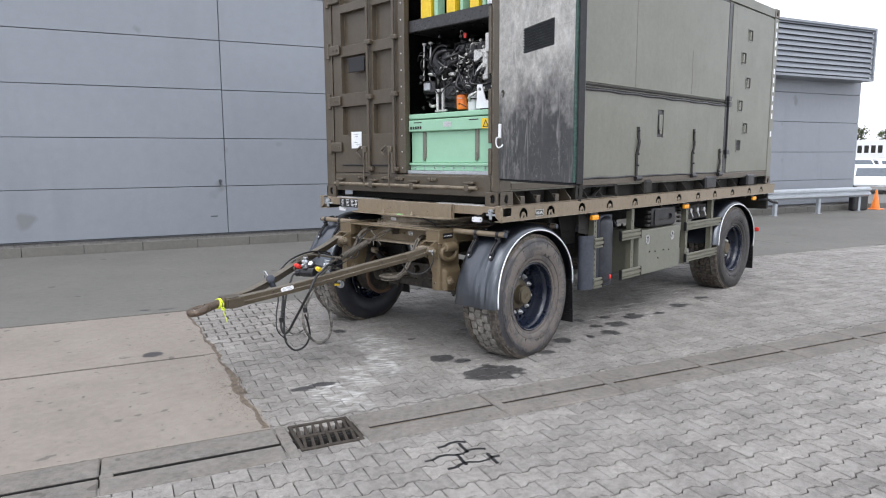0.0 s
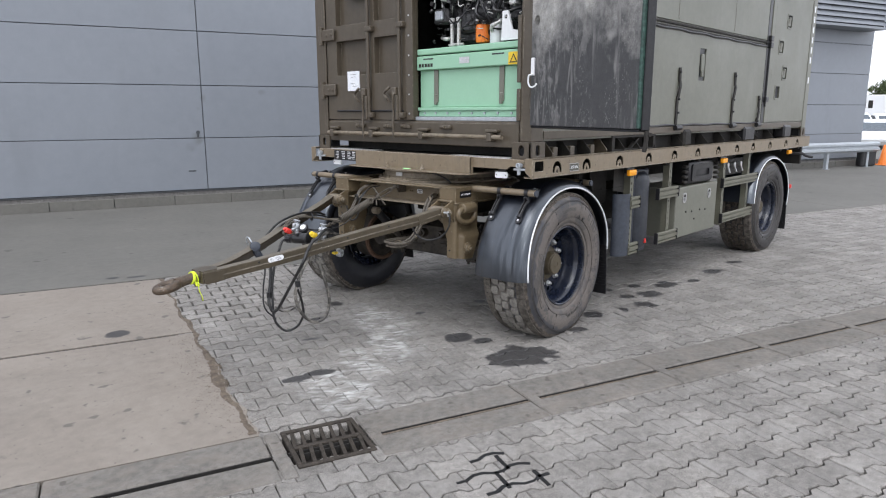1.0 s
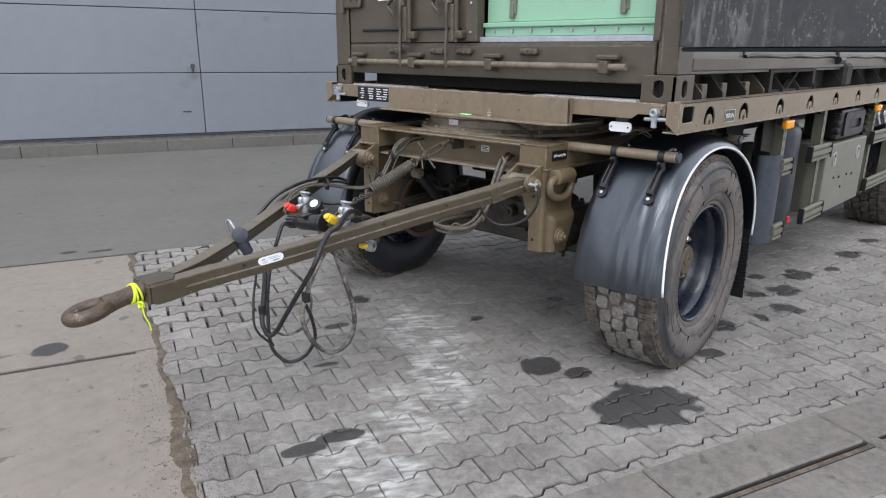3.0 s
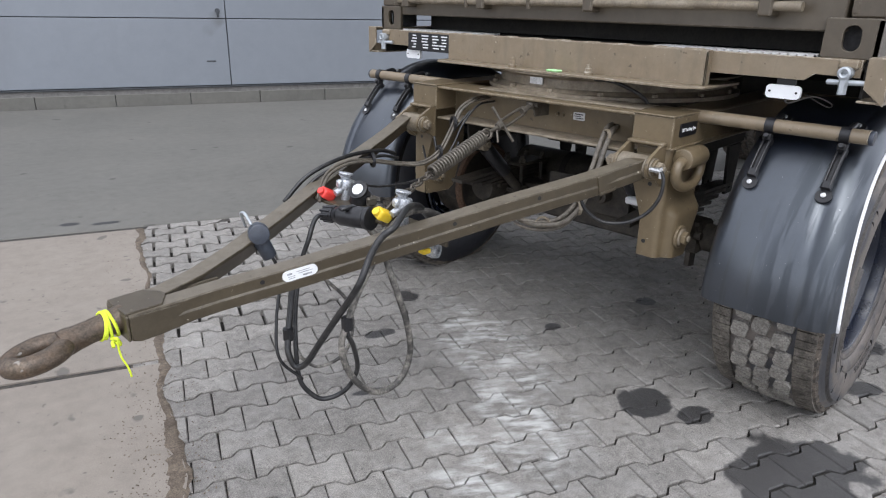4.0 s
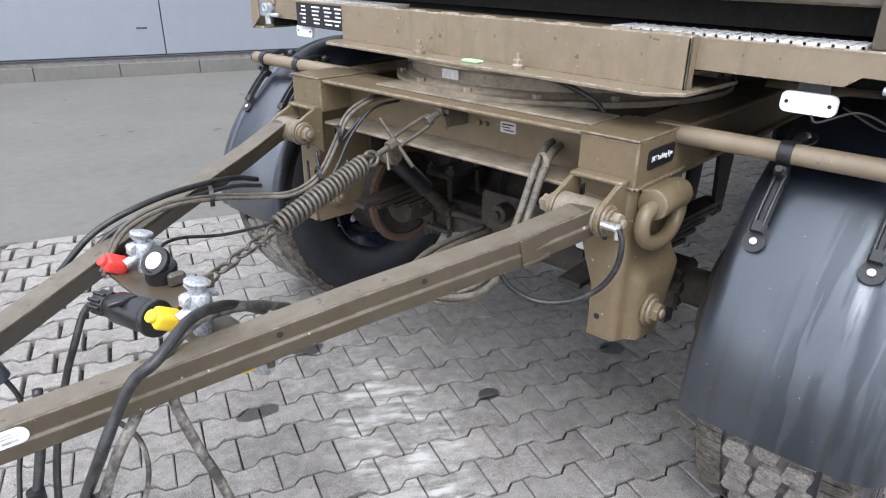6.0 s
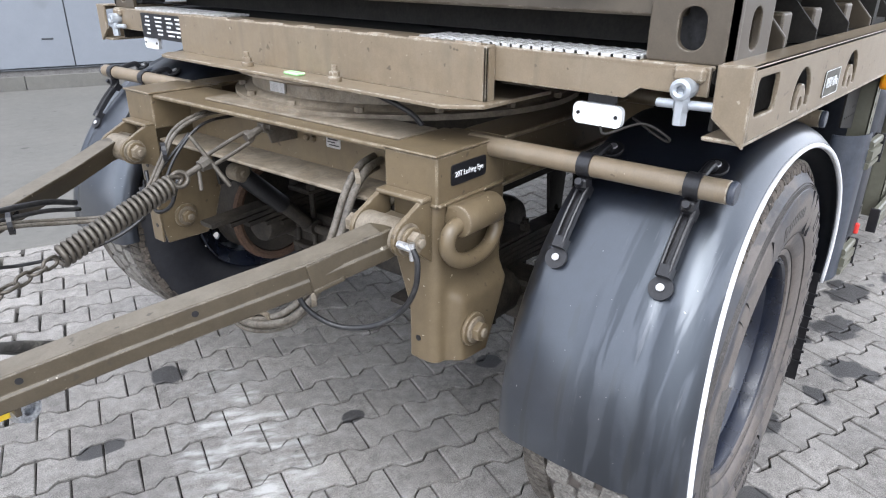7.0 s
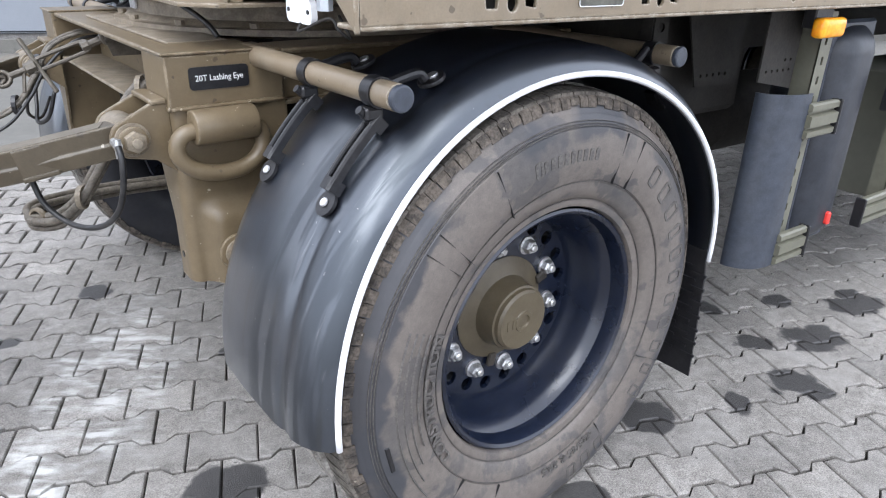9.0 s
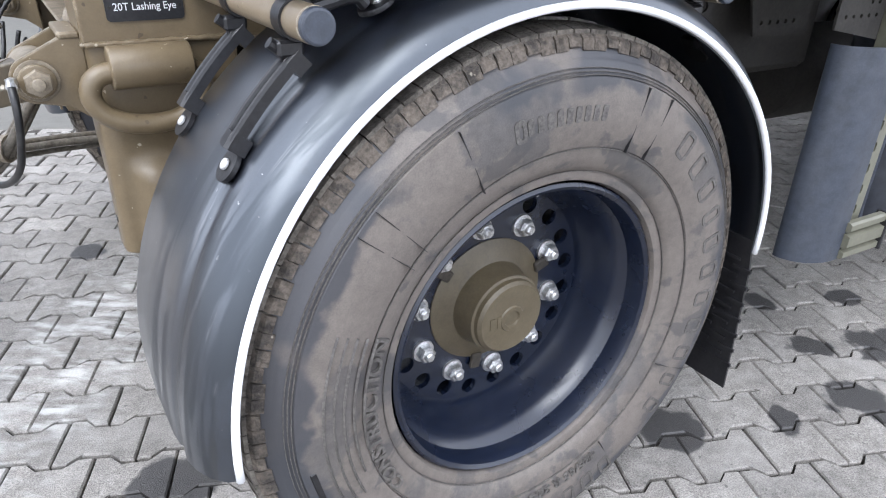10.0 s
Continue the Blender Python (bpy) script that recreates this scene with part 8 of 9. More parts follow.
bars([(1.032, 2.030, 0.115, 0.085)], YELLOW, base, at(FRONT, GX - 0.0365, 0, 0), label="yellow warning label")
b = bmesh.new()
plate(b, [(0.985, 2.000), (1.055, 2.000), (1.020, 2.062)], [[(0.998, 2.007), (1.042, 2.007), (1.020, 2.049)]], 0.001, at(FRONT, GX - 0.0375, 0, 0))
part("warning_triangle", b, BLACK, base)
for k in range(8):
    b = bmesh.new()
    cyl(b, (GX - 0.012, -0.12 - 0.125 * k, 1.655), (GX - 0.022, -0.12 - 0.125 * k, 1.655), 0.009, seg=8)
    part("bolt", b, GALV, base)
ENG = mat("black_engine_paint", (0.02, 0.02, 0.022), 0.3, scale=20, amount=0.6, dust=(0.14, 0.13, 0.12), dust_amount=0.35, bump=0.4, fine=90)
ALU = mat("cast_aluminium", (0.60, 0.60, 0.58), 0.38, 0.4, second=(0.40, 0.39, 0.37), scale=25, amount=0.6, bump=0.3, fine=120)
b = bmesh.new()
box(b, -0.12, 0.95, -0.92, -0.16, 2.15, 2.62, 0.03)
box(b, -0.20, -0.10, -0.80, -0.22, 2.18, 2.55, 0.02)
eng = part("engine_block", b, ENG, gen, "black diesel engine block")
b = bmesh.new()
for dims in ((-0.19, 0.8, -0.86, -0.50, 2.60, 2.76), (-0.24, -0.12, -1.0, -0.86, 2.30, 2.72), (-0.26, -0.18, -0.56, -0.36, 2.25, 2.40), (-0.27, -0.2, -0.28, -0.12, 2.33, 2.45)):
    box(b, *dims, 0.02)
part("engine_cover", b, ENG, eng)
b = bmesh.new()
cyl(b, (-0.27, -0.38, 2.60), (-0.05, -0.38, 2.60), 0.125, seg=36, bevel=0.015)
cyl(b, (-0.285, -0.38, 2.60), (-0.27, -0.38, 2.60), 0.10, 0.115, seg=36)
part("air_filter", b, BLACK, eng, "black round air filter", smooth=40)
b = bmesh.new()
cyl(b, (-0.22, -0.60, 2.17), (-0.22, -0.60, 2.30), 0.055, seg=24, bevel=0.012)
part("oil_filter", b, ORANGE, eng, "orange oil filter", smooth=40)
b = bmesh.new()
cyl(b, (-0.22, -0.735, 2.15), (-0.22, -0.735, 2.30), 0.052, seg=24, bevel=0.012)
part("fuel_filter", b, WHITE, eng, "white fuel filter", smooth=40)
for y in (-0.33, -0.40):
    b = bmesh.new()
    cyl(b, (-0.27, y, 2.16), (-0.27, y, 2.36), 0.014, seg=10)
    cyl(b, (-0.27, y + 0.03, 2.17), (-0.27, y - 0.05, 2.17), 0.010, seg=8)
    cyl(b, (-0.27, y, 2.34), (-0.27, y, 2.365), 0.022, seg=6)
    part("silver_pipe", b, ALU, eng)
b = bmesh.new()
plate(b, [(-0.04, 0), (0.16, 0), (0.16, 0.05), (0.06, 0.07), (0.02, 0.20), (-0.03, 0.20)], [ring_pts(0.0, 0.16, 0.015, 12)], 0.012, at(FRONT, -0.315, -0.90, 2.16))
part("white_bracket", b, WHITE, eng)
r5 = random.Random(11)
# injection pump and its pipes, the bright cluster at the engine's side
for k in range(260):
    b = bmesh.new()
    bright = k % 5 < 2
    if bright:
        y, z = r5.choice((r5.gauss(-0.60, 0.07), r5.gauss(-0.93, 0.06), r5.gauss(-0.75, 0.12))), r5.gauss(2.55, 0.12)
        y, z = min(max(y, -1.02), -0.42), min(max(z, 2.26), 2.84)
    else:
        y, z = r5.uniform(-1.02, -0.10), r5.uniform(2.18, 2.82)
    x = r5.uniform(-0.29, -0.17)
    s = r5.uniform(0.007, 0.017)
    if k % 3 == 0:
        cyl(b, (x, y, z), (x - s * 1.3, y + r5.uniform(-0.02, 0.02), z + r5.uniform(-0.02, 0.02)), s * 0.8, seg=10, bevel=0.003)
    elif k % 3 == 1:
        box(b, x - s, x + s, y - s * r5.uniform(0.5, 1.5), y + s, z - s * 0.7, z + s * r5.uniform(0.5, 1.6), 0.004, m=Matrix.Translation((x, y, z)) @ Matrix.Rotation(r5.uniform(-0.6, 0.6), 4, "X") @ Matrix.Translation((-x, -y, -z)))
    else:
        hose(b, [(x - 0.01, y - s * 2.2, z), (x - 0.03, y, z + s * r5.uniform(-1.5, 1.5)), (x - 0.01, y + s * 2.2, z + r5.uniform(-0.05, 0.05))], s * 0.28, steps=4, seg=6)
    part("engine_fitting", b, ALU if bright else ENG, eng)
for dims, mt in (((-0.30, -0.22, -0.96, -0.90, 2.40, 2.66), ALU), ((-0.29, -0.2, -0.90, -0.79, 2.56, 2.66), ALU), ((-0.31, -0.24, -0.99, -0.94, 2.62, 2.78), ALU), ((-0.29, -0.22, -0.24, -0.16, 2.36, 2.43), GALV), ((-0.28, -0.18, -1.01, -0.82, 2.44, 2.47), ENG)):
    b = bmesh.new()
    box(b, *dims, 0.008)
    part("engine_bracket", b, mt, eng)
for y in (-0.115, -0.20):
    b = bmesh.new()
    cyl(b, (-0.24, y, 2.46), (-0.24, y - 0.012, 2.80), 0.008, seg=8)
    cyl(b, (-0.24, y - 0.012, 2.78), (-0.24, y - 0.012, 2.80), 0.020, seg=8)
    part("slim_rod", b, ALU, eng)
b = bmesh.new()
lathe(b, [(-0.285, 0.135), (-0.29, 0.15), (-0.25, 0.155), (-0.2, 0.14)], 30, Matrix.Translation((0, -0.40, 2.60)) @ Matrix(((0, 1, 0, 0), (1, 0, 0, 0), (0, 0, 1, 0), (0, 0, 0, 1))), radians(-60), radians(120))
part("filter_clamp", b, ENG, eng, smooth=40)
b = bmesh.new()
cyl(b, (-0.25, -0.66, 2.78), (-0.25, -0.66, 2.82), 0.016, seg=12)
part("red_cap", b, RED, eng, "small red cap")
for k in range(38):
    b = bmesh.new()
    y0, z0 = r5.uniform(-1.0, -0.15), r5.uniform(2.2, 2.75)
    y1, z1 = y0 + r5.uniform(-0.3, 0.3), r5.uniform(2.2, 2.75)
    y1 = min(max(y1, -1.02), -0.1)
    hose(b, [(-0.18, y0, z0), (-0.31, (y0 + y1) / 2 + r5.uniform(-0.1, 0.1), (z0 + z1) / 2 + r5.uniform(-0.12, 0.05)), (-0.2, y1, z1)], r5.choice((0.006, 0.009, 0.014)), seg=8)
    part("engine_hose", b, BLACK if k % 6 else ALU, eng)
b = bmesh.new()
box(b, GX - 0.03, 0.9, -1.06, -0.055, 2.88, 2.99, 0.008)
part("cross_shelf", b, ENG, gen, "black cross shelf over the engine")
for y0, y1, z1, mt in ((-0.30, -0.17, 3.6, YELLOW), (-0.39, -0.345, 3.6, GREEN), (-0.60, -0.50, 3.12, YELLOW), (-0.88, -0.78, 3.12, YELLOW), (-0.70, -0.665, 3.6, GREEN), (-0.96, -0.92, 3.6, GREEN), (-1.05, -0.975, 3.10, PAPER)):
    b = bmesh.new()
    box(b, GX + 0.02, GX + 0.12, y0, y1, 2.991, z1, 0.008)
    part("upper_fitting", b, mt, gen)


# ---- equipment along the flatbed's side ----
ALUM = mat("olive_aluminium_rail", (0.1517, 0.1487, 0.1123), 0.42, 0.1, scale=4, amount=0.25, dust=(0.2063, 0.2033, 0.1699), dust_amount=0.2, bump=0.03, grain_amount=0.06, mid=0.1)
RAILP = [(0.0, -0.05), (0.0, 0.05), (0.014, 0.05), (0.020, 0.045), (0.020, 0.030), (0.007, 0.026), (0.007, 0.019), (0.023, 0.015), (0.023, -0.015), (0.007, -0.019), (0.007, -0.026), (0.020, -0.030), (0.020, -0.045), (0.014, -0.05)]


def guard(x0, x1, z):
    bb = bmesh.new()
    sweep(bb, [(x0, -1.225, z), (x1, -1.225, z)], [(s, h) for s, h in RAILP], up=(0, 0, 1))
    g = part("guard_rail_profile", bb, ALUM, trailer, "grooved olive aluminium side rail")
    for x in ((x1,) if x0 < 1.0 else (x0, x1)):
        bb = bmesh.new()
        box(bb, x - 0.005, x + 0.005, -1.252, -1.215, z - 0.052, z + 0.052, 0.003)
        part("rail_end_cap", bb, BLACK, g)


for x0, x1, z in ((0.975, 1.13, 0.905), (0.975, 1.13, 0.505), (1.47, 1.87, 0.935), (1.49, 1.89, 0.525), (2.93, 3.93, 0.925), (2.96, 3.93, 0.545)):
    guard(x0, x1, z)
for x in (1.03, 1.75, 3.02, 3.72):
    b = bmesh.new()
    plate(b, [(x - 0.03, 0.47), (x + 0.03, 0.47), (x + 0.03, 1.20), (x - 0.03, 1.20)], [round_rect(x - 0.006, x + 0.006, z, z + 0.025, 0.005, 2) for z in [0.56 + 0.055 * k for k in range(11)]], 0.004, at(SIDE, 0, -1.205, 0))
    box(b, x - 0.03, x - 0.024, -1.21, -1.15, 0.47, 1.22)
    part("guard_post", b, ALUM, trailer, "slotted olive post")
# perforated hanger plates behind the first post
x0, x1 = 0.80, 0.97
b = bmesh.new()
plate(b, [(x0, 1.02), (x1, 0.99), (x1, 1.222), (x0, 1.222)], [ring_pts(x0 + 0.03 + 0.028 * i, 1.045 + 0.028 * j, 0.005, 8) for i in range(5) for j in range(1 + (i > 2))], 0.006, at(SIDE, 0, -1.16, 0))
part("hanger_plate", b, DARK, trailer, "dark perforated hanger plate")
# curved blue-grey guard end
b = bmesh.new()
prof = [(0.955 - 0.11 * math.sin(radians(a)), -1.232 + 0.09 * (1 - math.cos(radians(a)))) for a in range(0, 95, 9)]
prof = [(0.982, -1.232)] + prof
inner = [(x + 0.004, y + 0.005) for x, y in prof[::-1]]
lo_ = [b.verts.new((x, y, 0.452)) for x, y in prof + inner]
hi_ = [b.verts.new((x, y, 0.985)) for x, y in prof + inner]
n = len(lo_)
for i in range(n):
    b.faces.new((lo_[i], lo_[(i + 1) % n], hi_[(i + 1) % n], hi_[i]))
k = len(prof)
for ring in (lo_, hi_):
    for i in range(k - 1):
        b.faces.new((ring[i], ring[i + 1], ring[n - 2 - i], ring[n - 1 - i]))
bmesh.ops.recalc_face_normals(b, faces=b.faces[:])
part("guard_end", b, GUARD, trailer, "curved blue-grey plastic guard end", smooth=50)
# extinguisher case
b = bmesh.new()
box(b, 1.185, 1.44, -1.20, -0.95, 0.43, 1.160, 0.095, seg=6)
CASEM = mat("dark_grey_case_plastic", (0.0208, 0.024, 0.032), 0.42, scale=5, amount=0.4, dust=(0.08, 0.084, 0.096), dust_amount=0.3, bump=0.08, fine=250, grain_amount=0.15)
case = part("extinguisher_case", b, CASEM, trailer, "blue-grey rounded plastic equipment case", smooth=40)
b = bmesh.new()
box(b, 1.179, 1.446, -1.150, -1.128, 0.424, 1.166, 0.010)
part("case_seam", b, GUARD, case, "pale grey edge strip")
b = bmesh.new()
box(b, 1.325, 1.343, -1.214, -1.195, 0.505, 0.55, 0.005)
part("case_latch", b, RED, case, "red latch")
# amber side markers
for x in (0.955, 2.905, 4.98):
    b = bmesh.new()
    box(b, x - 0.06, x + 0.06, -1.262, -1.225, 1.138, 1.190, 0.012, seg=3)
    lamp = part("amber_marker", b, AMBER, trailer, "amber side marker lamp", smooth=40)
    b = bmesh.new()
    box(b, x - 0.045, x + 0.045, -1.226, -1.19, 1.16, 1.222, 0.004)
    part("lamp_bracket", b, BLACK, lamp)
# tool box with two latches
b = bmesh.new()
box(b, 1.87, 2.82, -1.225, -0.80, 0.47, 0.955, 0.006)
tool = part("tool_box", b, OLIVE_SIDE, trailer, "olive-grey tool box with chalky stains")
for x in (2.05, 2.62):
    b = bmesh.new()
    plate(b, round_rect(x - 0.04, x + 0.04, 0.80, 0.90, 0.036, 5), [round_rect(x - 0.024, x + 0.024, 0.815, 0.885, 0.022, 4)], 0.006, at(SIDE, 0, -1.225, 0))
    part("latch_rim", b, ZINC, tool)
    b = bmesh.new()
    plate(b, round_rect(x - 0.027, x + 0.027, 0.812, 0.888, 0.02, 4), [], 0.002, at(SIDE, 0, -1.2252, 0))
    part("latch_recess", b, INSIDE, tool)
    b = bmesh.new()
    box(b, x - 0.008, x + 0.008, -1.235, -1.225, 0.81, 0.86, 0.003)
    part("latch_tab", b, ZINC, tool)
for x, z in ((2.1, 0.71), (2.23, 0.70), (2.42, 0.70), (2.55, 0.69), (2.3, 0.62)):
    b = bmesh.new()
    cyl(b, (x, -1.225, z), (x, -1.231, z), 0.009, seg=8)
    part("rivet", b, DARK, tool)
# black jerrycan-like case above
b = bmesh.new()
box(b, 2.17, 2.75, -1.20, -0.95, 0.965, 1.185, 0.03, seg=2)
blk = part("black_case", b, BLACK, trailer, "black ribbed plastic case with a grip opening", smooth=40)
b = bmesh.new()
plate(b, round_rect(2.22, 2.70, 0.99, 1.16, 0.03, 4), [round_rect(2.30, 2.62, 1.04, 1.105, 0.03, 4)], 0.014, at(SIDE, 0, -1.20, 0))
part("case_grip", b, BLACK, blk)
for x in (2.10, 2.85):
    b = bmesh.new()
    for z in (0.98, 1.03, 1.08, 1.13):
        box(b, x - 0.035, x + 0.035, -1.215, -1.17, z, z + 0.028, 0.008)
    part("ratchet_tie", b, DARK, trailer)
# air couplings
b = bmesh.new()
box(b, 3.02, 3.62, -1.17, -1.16, 0.99, 1.16)
panel_ = part("valve_panel", b, DARK, trailer)
for x in (3.12, 3.30, 3.48):
    b = bmesh.new()
    cyl(b, (x, -1.17, 1.10), (x, -1.215, 1.10), 0.028, seg=14, bevel=0.005)
    cyl(b, (x, -1.20, 1.10), (x + 0.03, -1.22, 1.02), 0.010, seg=8)
    part("air_coupling", b, ZINC, panel_)
# air tank and lines behind the side rails
b = bmesh.new()
cyl(b, (1.2, -0.72, 0.80), (1.9, -0.72, 0.80), 0.14, seg=28, bevel=0.04)
part("air_tank", b, DARK, trailer, smooth=40)
b = bmesh.new()
plate(b, [(0.78, 0.98), (0.98, 0.98), (0.98, 1.21), (0.70, 1.21)], [ring_pts(0.80 + 0.03 * k, 1.01, 0.006, 8) for k in range(5)], 0.006, at(SIDE, 0, -0.98, 0))
part("perforated_bracket", b, DARK, trailer)
b = bmesh.new()
plate(b, [(0.60, 0.60), (0.66, 0.60), (0.66, 1.21), (0.60, 1.21)], [ring_pts(0.63, 0.65 + 0.05 * k, 0.013, 10) for k in range(11)], 0.006, at(SIDE, 0, -0.95, 0))
part("perforated_hanger", b, DARK, trailer)
# dark box added behind the guard to block the bright ground there
b = bmesh.new()
box(b, 0.64, 1.16, -0.90, -0.52, 0.86, 1.19, 0.02)
part("underbody_box", b, DARK, trailer)
# rear end
b = bmesh.new()
box(b, 5.60, 5.66, -1.2, 1.2, 0.98, 1.22, 0.006)
part("rear_beam", b, DARK, trailer)
b = bmesh.new()
hose(b, [(5.50, -1.12, 1.12), (5.56, -1.22, 1.12), (5.60, -1.27, 1.09), (5.66, -1.33, 1.07)], 0.018)
part("rear_position_lamp_arm", b, BLACK, trailer)
b = bmesh.new()
box(b, 5.40, 5.44, -1.18, -1.12, 0.66, 0.72, 0.01)
part("rear_lamp", b, RED, trailer, "red rear lamp")
# tank-like drum across the dolly, added behind the front axle to block bright ground
PLACE = STEER
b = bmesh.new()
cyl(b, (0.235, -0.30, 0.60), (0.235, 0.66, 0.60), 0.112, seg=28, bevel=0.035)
air_ = part("brake_air_tank", b, AXLE, trailer, "dusty dark drum added to block bright ground", smooth=40)
for y in (-0.12, 0.30):
    b = bmesh.new()
    lathe(b, [(y, 0.1125), (y, 0.116), (y + 0.035, 0.116), (y + 0.035, 0.1125)], 28, Matrix.Translation((0.235, 0, 0.60)), closed_profile=True)
    part("tank_strap", b, DARK, air_)
PLACE = Matrix.Identity(4)


# ---- far end of the yard ----
cone = thing("traffic_cone", YARD @ Matrix.Translation((19.30, 7.62, 0.0)), "orange plastic traffic cone on a square foot", "traffic cone")
CM = YARD @ Matrix.Translation((19.30, 7.62, 0.0))
b = bmesh.new()
lathe(b, [(0.03, 0.135), (0.30, 0.085), (0.62, 0.03), (0.64, 0.022), (0.64, 0.0)], 24, CM @ Matrix(((1, 0, 0, 0), (0, 0, 1, 0), (0, 1, 0, 0), (0, 0, 0, 1))))
part("cone_body", b, ORANGE, cone, smooth=40)
b = bmesh.new()
box(b, -0.19, 0.19, -0.19, 0.19, 0.0, 0.035, 0.012, m=CM)
part("cone_foot", b, ORANGE, cone)

GLASS = mat("tinted_glass", (0.10, 0.12, 0.14), 0.08, scale=5, amount=0.2, bump=0)


def car(place, label, length=5.4, high=2.35, body=WHITE):
    v = thing("parked_car", place, label, "car")
    prof = [(0, 0.35), (0.02, high * 0.42), (0.25, high * 0.5), (1.0, high * 0.58), (1.75, high - 0.12), (2.1, high), (length - 0.1, high), (length, high - 0.15), (length, 0.35)]
    bb = bmesh.new()
    plate(bb, prof, [], 1.9, place @ at(SIDE, 0, 0.95, 0))
    bmesh.ops.bevel(bb, geom=[e for e in bb.edges if e.calc_length() > 0.3 and len(e.link_faces) == 2 and e.calc_face_angle(0) > 1.0], offset=0.06, segments=2, affect="EDGES")
    part("body", bb, body, v)
    for s in (-1, 1):
        bb = bmesh.new()
        y = -0.952 if s < 0 else 0.958
        plate(bb, [(1.25, high * 0.62), (length * 0.72, high * 0.62), (length * 0.66, high - 0.12), (1.85, high - 0.12)], [], 0.006, place @ at(SIDE, 0, y, 0))
        part("side_window", bb, GLASS, v)
        for x in (0.95, length - 1.0):
            bb = bmesh.new()
            cyl(bb, place @ Vector((x, s * 0.97, 0.33)), place @ Vector((x, s * 0.75, 0.33)), 0.33, seg=24, bevel=0.03)
            part("wheel", bb, BLACK, v)
    bb = bmesh.new()
    vs = [place @ Vector(p) for p in ((1.06, -0.85, high * 0.60), (1.06, 0.85, high * 0.60), (1.70, 0.78, high - 0.14), (1.70, -0.78, high - 0.14))]
    n_ = (vs[1] - vs[0]).cross(vs[2] - vs[0]).normalized()
    if n_.z < 0:
        n_ = -n_
    a_ = [bb.verts.new(p + n_ * 0.01) for p in vs]
    c_ = [bb.verts.new(p - n_ * 0.02) for p in vs]
    bb.faces.new(a_)
    for i in range(4):
        bb.faces.new((a_[i], a_[(i + 1) % 4], c_[(i + 1) % 4], c_[i]))
    part("windscreen", bb, GLASS, v)
    return v


# a white box trailer whose name is kept as dark bars
bt = YARD @ Matrix.Translation((87.6, 54.0, 0)) @ Matrix.Rotation(radians(-57.7), 4, "Z")
truck = thing("box_trailer", bt, "long white box trailer with dark writing", "truck trailer")
b = bmesh.new()
box(b, -1.0, 13, -1.25, 1.25, 1.1, 3.85, 0.03, m=bt)
body = part("box_body", b, WHITE, truck)
bars([(1.1 + 0.78 * k, 2.62, 0.52, 1.0) for k in range(4)], DARK, body, bt @ at(SIDE, 0, -1.252, 0), thick=0.004)
for x in (8.5, 9.8, 11.1):
    b = bmesh.new()
    cyl(b, bt @ Vector((x, -1.2, 0.5)), bt @ Vector((x, -0.9, 0.5)), 0.5, seg=24)
    part("wheel", b, BLACK, truck)
b = bmesh.new()
box(b, -1.0, 13, -1.1, 1.1, 0.85, 1.1, m=bt)
part("chassis", b, DARK, truck)
for place_u, place_v, turn_, label, length_, high_ in ((37.4, 19.4, 55, "white car parked before the box trailer", 4.4, 1.62), (39.6, 18.6, 48, "white estate car parked in a row", 4.5, 1.55), (28.0, 13.0, 35, "white pickup parked by the hall's corner", 4.6, 1.30)):
    car(YARD @ Matrix.Translation((place_u, place_v, 0)) @ Matrix.Rotation(radians(turn_), 4, "Z"), label, length_, high_)

LEAF = mat("foliage", (0.075, 0.10, 0.035), 0.7, second=(0.04, 0.06, 0.02), scale=1.2, amount=0.7, island=0.3, bump=0)
BARK = mat("bark", (0.09, 0.07, 0.05), 0.9, scale=8, amount=0.6, bump=0.4)


def tree(place, height, seed):
    r = random.Random(seed)
    t = thing("tree", place, "leafy green tree beyond the yard", "tree", "trees beyond the yard")
    bb = bmesh.new()
    cyl(bb, place.translation, place.translation + Vector((0.1, 0, height * 0.5)), 0.22, 0.12, seg=10)
    for k in range(6):
        a = r.uniform(0, 6.28)
        p = place.translation + Vector((0.05, 0, height * r.uniform(0.3, 0.5)))
        cyl(bb, p, p + Vector((math.cos(a) * height * 0.25, math.sin(a) * height * 0.25, height * 0.3)), 0.08, 0.02, seg=6)
    part("trunk", bb, BARK, t)
    vs, fs = [], []
    clumps = [(Vector((r.gauss(0, height * 0.17), r.gauss(0, height * 0.17), height * r.uniform(0.38, 0.93))), height * r.uniform(0.07, 0.14)) for _ in range(26)]
    for c, rad in clumps:
        for _ in range(70):
            d = Vector((r.gauss(0, 1), r.gauss(0, 1), r.gauss(0, 0.8))).normalized() * rad * r.uniform(0.5, 1.1)
            p = place.translation + c + d
            a = Vector((r.gauss(0, 1), r.gauss(0, 1), r.gauss(0, 1))).normalized() * 0.16
            q = a.cross(Vector((r.gauss(0, 1), r.gauss(0, 1), r.gauss(0, 1)))).normalized() * 0.10
            i = len(vs)
            vs += [tuple(p - a), tuple(p + q), tuple(p + a), tuple(p - q)]
            fs.append((i, i + 1, i + 2, i + 3))
    me = bpy.data.meshes.new("crown")
    me.from_pydata(vs, [], fs)
    me.materials.append(LEAF)
    c = new("crown", me)
    c.parent = t
    c.matrix_parent_inverse = world_of(t).inverted()


for k in range(9):
    tree(YARD @ Matrix.Translation((99.0 + 2.6 * k + (k % 3) * 1.5, 64.0 - 2.4 * k + (k % 2) * 3.0, 0)), 5.6 + (k * 37 % 5) * 0.45, k)


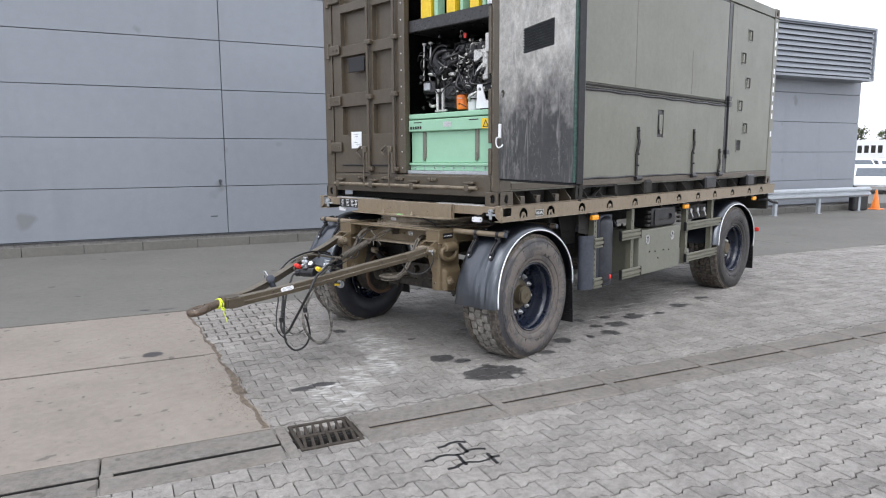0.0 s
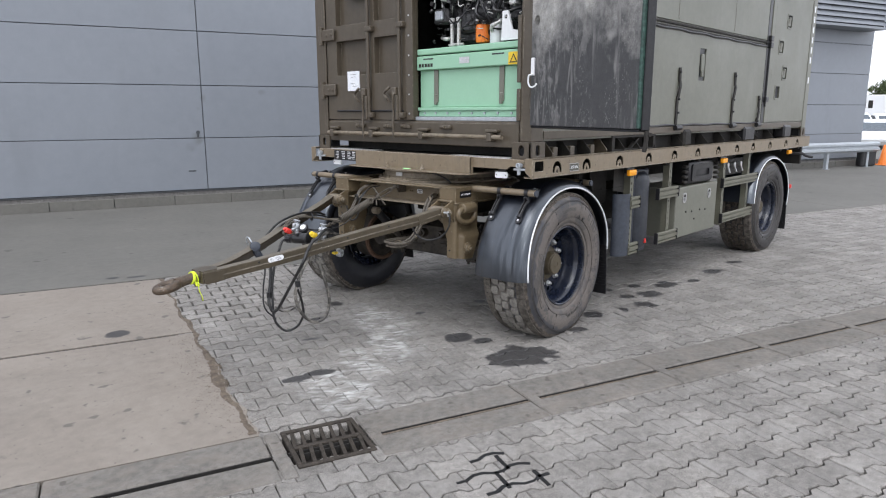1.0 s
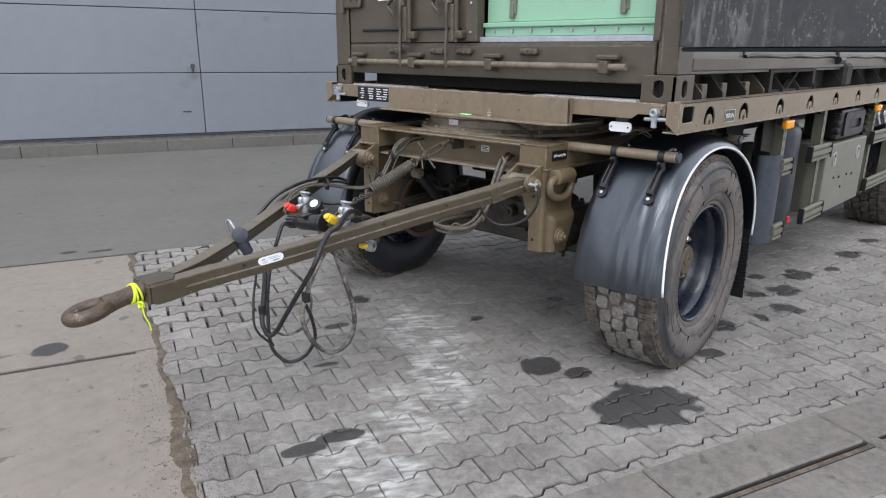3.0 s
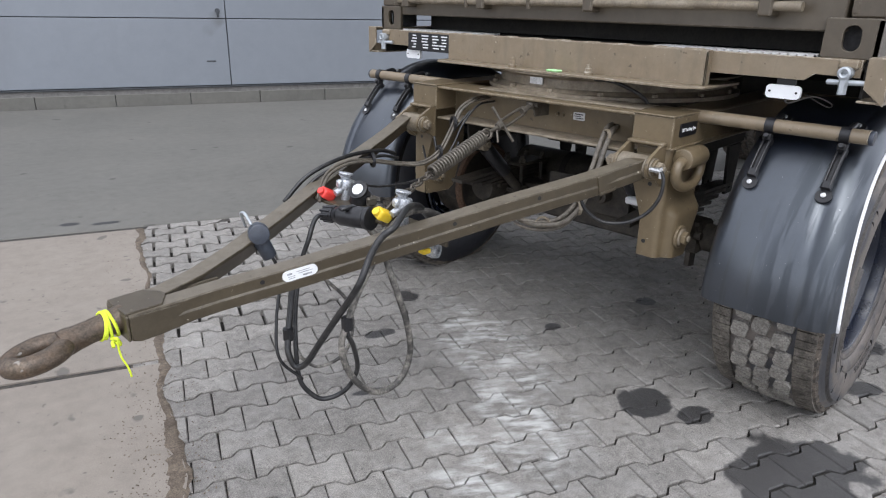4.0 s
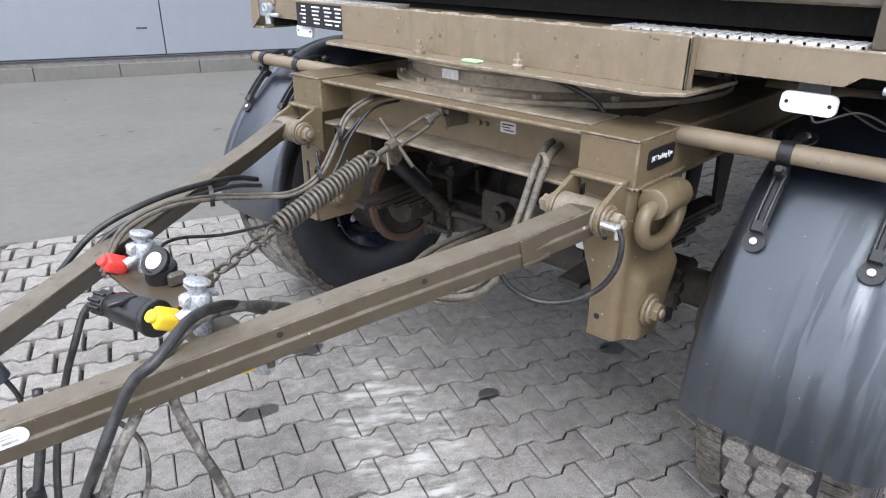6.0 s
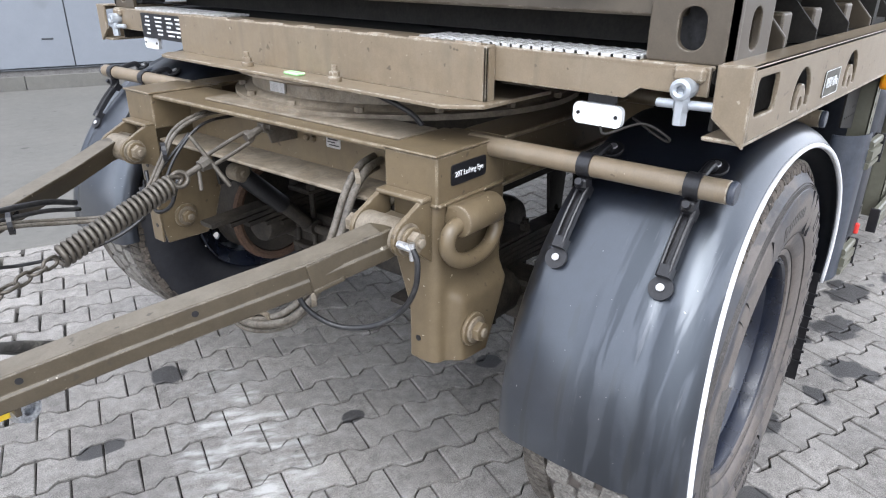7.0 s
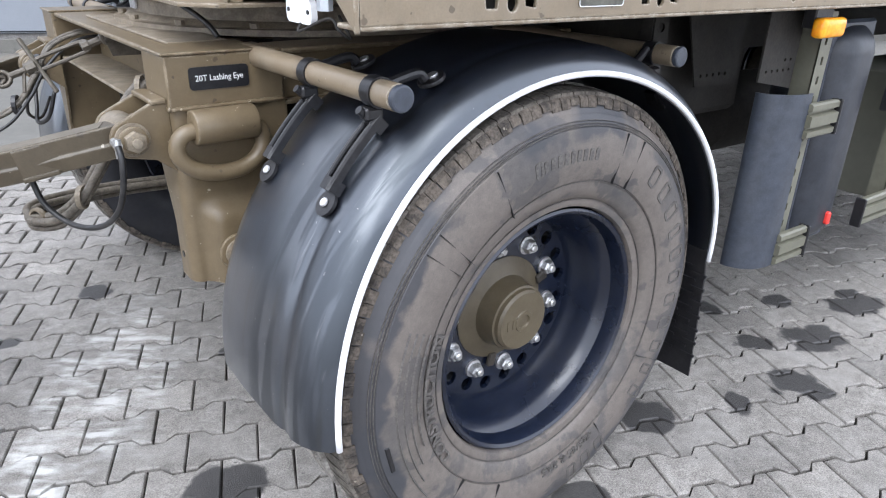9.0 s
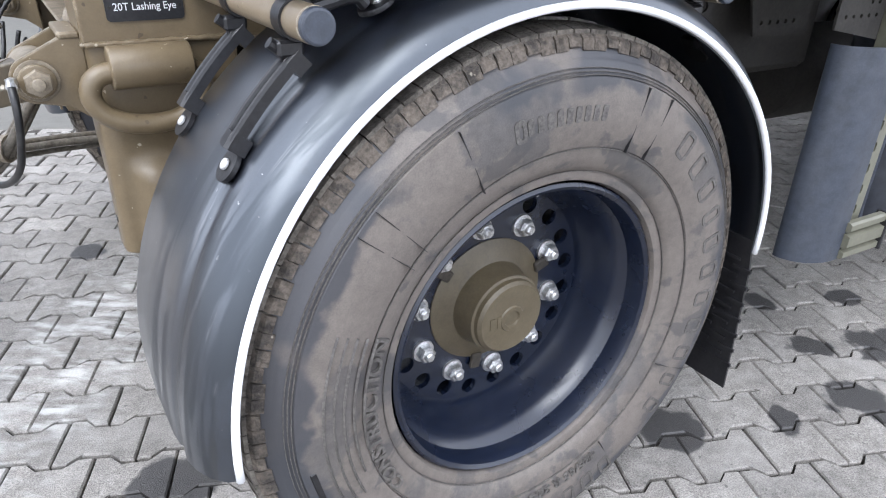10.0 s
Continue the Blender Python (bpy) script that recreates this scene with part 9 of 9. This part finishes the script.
# ---- interlocking bone-shaped pavers ----
pavement = tagged(new("pavement"), "grey interlocking bone-shaped concrete pavers with sandy joints", "pavement", kind="structure")
PL, PP = 0.198, 0.14
PU, PV = -0.757, -0.17


def paver_mesh(seed):
    r = random.Random(seed)
    a, w, k = 0.0788, 0.0508, 0.0012      # half widths of ends and waist
    h = PL / 2 - 0.0021
    out = [(-h, -a), (-h * 0.66, -a), (-h * 0.36, -w), (h * 0.36, -w), (h * 0.66, -a), (h, -a), (h, a), (h * 0.66, a), (h * 0.36, w), (-h * 0.36, w), (-h * 0.66, a), (-h, a)]
    b = bmesh.new()
    rings = []
    jit = [(r.uniform(-k, k), r.uniform(-k, k)) for _ in out]
    for z, s in ((-0.05, 0.0), (-0.005, 0.0), (0.0, 0.0036)):
        rings.append([b.verts.new((x - math.copysign(s, x) + jx, y - math.copysign(s, y) + jy, z)) for (x, y), (jx, jy) in zip(out, jit)])
    for p, q in zip(rings, rings[1:]):
        for i in range(12):
            b.faces.new((p[i], p[(i + 1) % 12], q[(i + 1) % 12], q[i]))
    t = rings[-1]
    for q in ((0, 1, 10, 11), (1, 2, 9, 10), (2, 3, 8, 9), (3, 4, 7, 8), (4, 5, 6, 7)):
        b.faces.new([t[i] for i in q])
    me = bpy.data.meshes.new("paver")
    b.to_mesh(me)
    b.free()
    me.materials.append(PAVER)
    return me


paver_kinds = [paver_mesh(s) for s in range(6)]
rng = random.Random(4)
single, rest_v, rest_f = 0, [], []
for j in range(-42, 17):
    v = PV + j * PP
    lo = edge_u(v) - 0.1 if v > DRAIN_V1 - 0.3 else -9.0
    drop = -0.004 if DRAIN_V0 - 0.08 < v < DRAIN_V1 + 0.08 else 0.0
    if DRAIN_V0 + 0.07 < v < DRAIN_V1 - 0.07 or v > APRON_V + 0.07:
        continue
    for i in range(-44, 60):
        u = PU + i * PL + (PL / 2 if j % 2 else 0)
        if u < lo + 0.005 or u > 10.5:
            continue
        x, y = u * 0.94206 + v * 0.33545, -u * 0.33545 + v * 0.94206
        tilt = Matrix.Translation((u, v, rng.gauss(0, 0.0014) - 0.001 + drop)) @ Euler((rng.gauss(0, 0.008), rng.gauss(0, 0.008), rng.gauss(0, 0.008))).to_matrix().to_4x4()
        if u < -1.35 and v > 0.25:
            tilt = tilt @ Matrix.Diagonal((0.94, 0.91, 1, 1))
        me = paver_kinds[rng.randrange(6)]
        if -1.95 < u < 0.75 and -1.8 < v < 1.0 and single < 300:
            ob = new("paver", me)
            ob.parent = pavement
            ob.matrix_basis = YARD @ tilt
            single += 1
        else:
            m = YARD @ tilt
            base = len(rest_v)
            rest_v += [tuple(m @ w.co) for w in me.vertices]
            rest_f += [[base + k for k in f.vertices] for f in me.polygons]
PAVER_REST = marked(mat("paver_concrete_field", (0.252, 0.236, 0.216), 0.78, second=(0.172, 0.161, 0.148), scale=2.1, amount=0.9, dust=(0.40, 0.385, 0.365), dust_amount=0.4, bump=0.6, fine=260, island=0.16, mid=0.28, grain_amount=0.5, specks=(((0.10, 0.096, 0.09), 42, 0.70, 0.73),)))
me = bpy.data.meshes.new("paver_field")
me.from_pydata(rest_v, [], rest_f)
me.materials.append(PAVER_REST)
field = new("paver_field", me)
field.parent = pavement
tagged(field, "field of grey interlocking pavers", kind="stuff")
b = bmesh.new()
box(b, 10.45, 60, DRAIN_V1, APRON_V - 0.01, -0.1, -0.002)
box(b, 6.2, 60, -60, DRAIN_V0, -0.1, -0.003)
box(b, -13, 6.19, -60, -6.05, -0.1, -0.003)
part("far_paving", b, PAVER_REST, pavement, m=YARD)
b = bmesh.new()
for v0, v1 in ((DRAIN_V1 + 0.004, APRON_V), (-6.04, DRAIN_V0 - 0.004)):
    if v1 < 0:
        box(b, -9.0, 10.6, v0, v1, -0.04, -0.016)
    else:
        box(b, -1.35, 10.6, v0, v1, -0.04, -0.016)
        box(b, -2.6, -1.351, v0, 0.25, -0.04, -0.015)
        box(b, -2.6, -1.351, 0.251, v1, -0.044, -0.042)
part("joint_sand", b, JOINT, pavement, "dark sand swept into the joints", m=YARD)
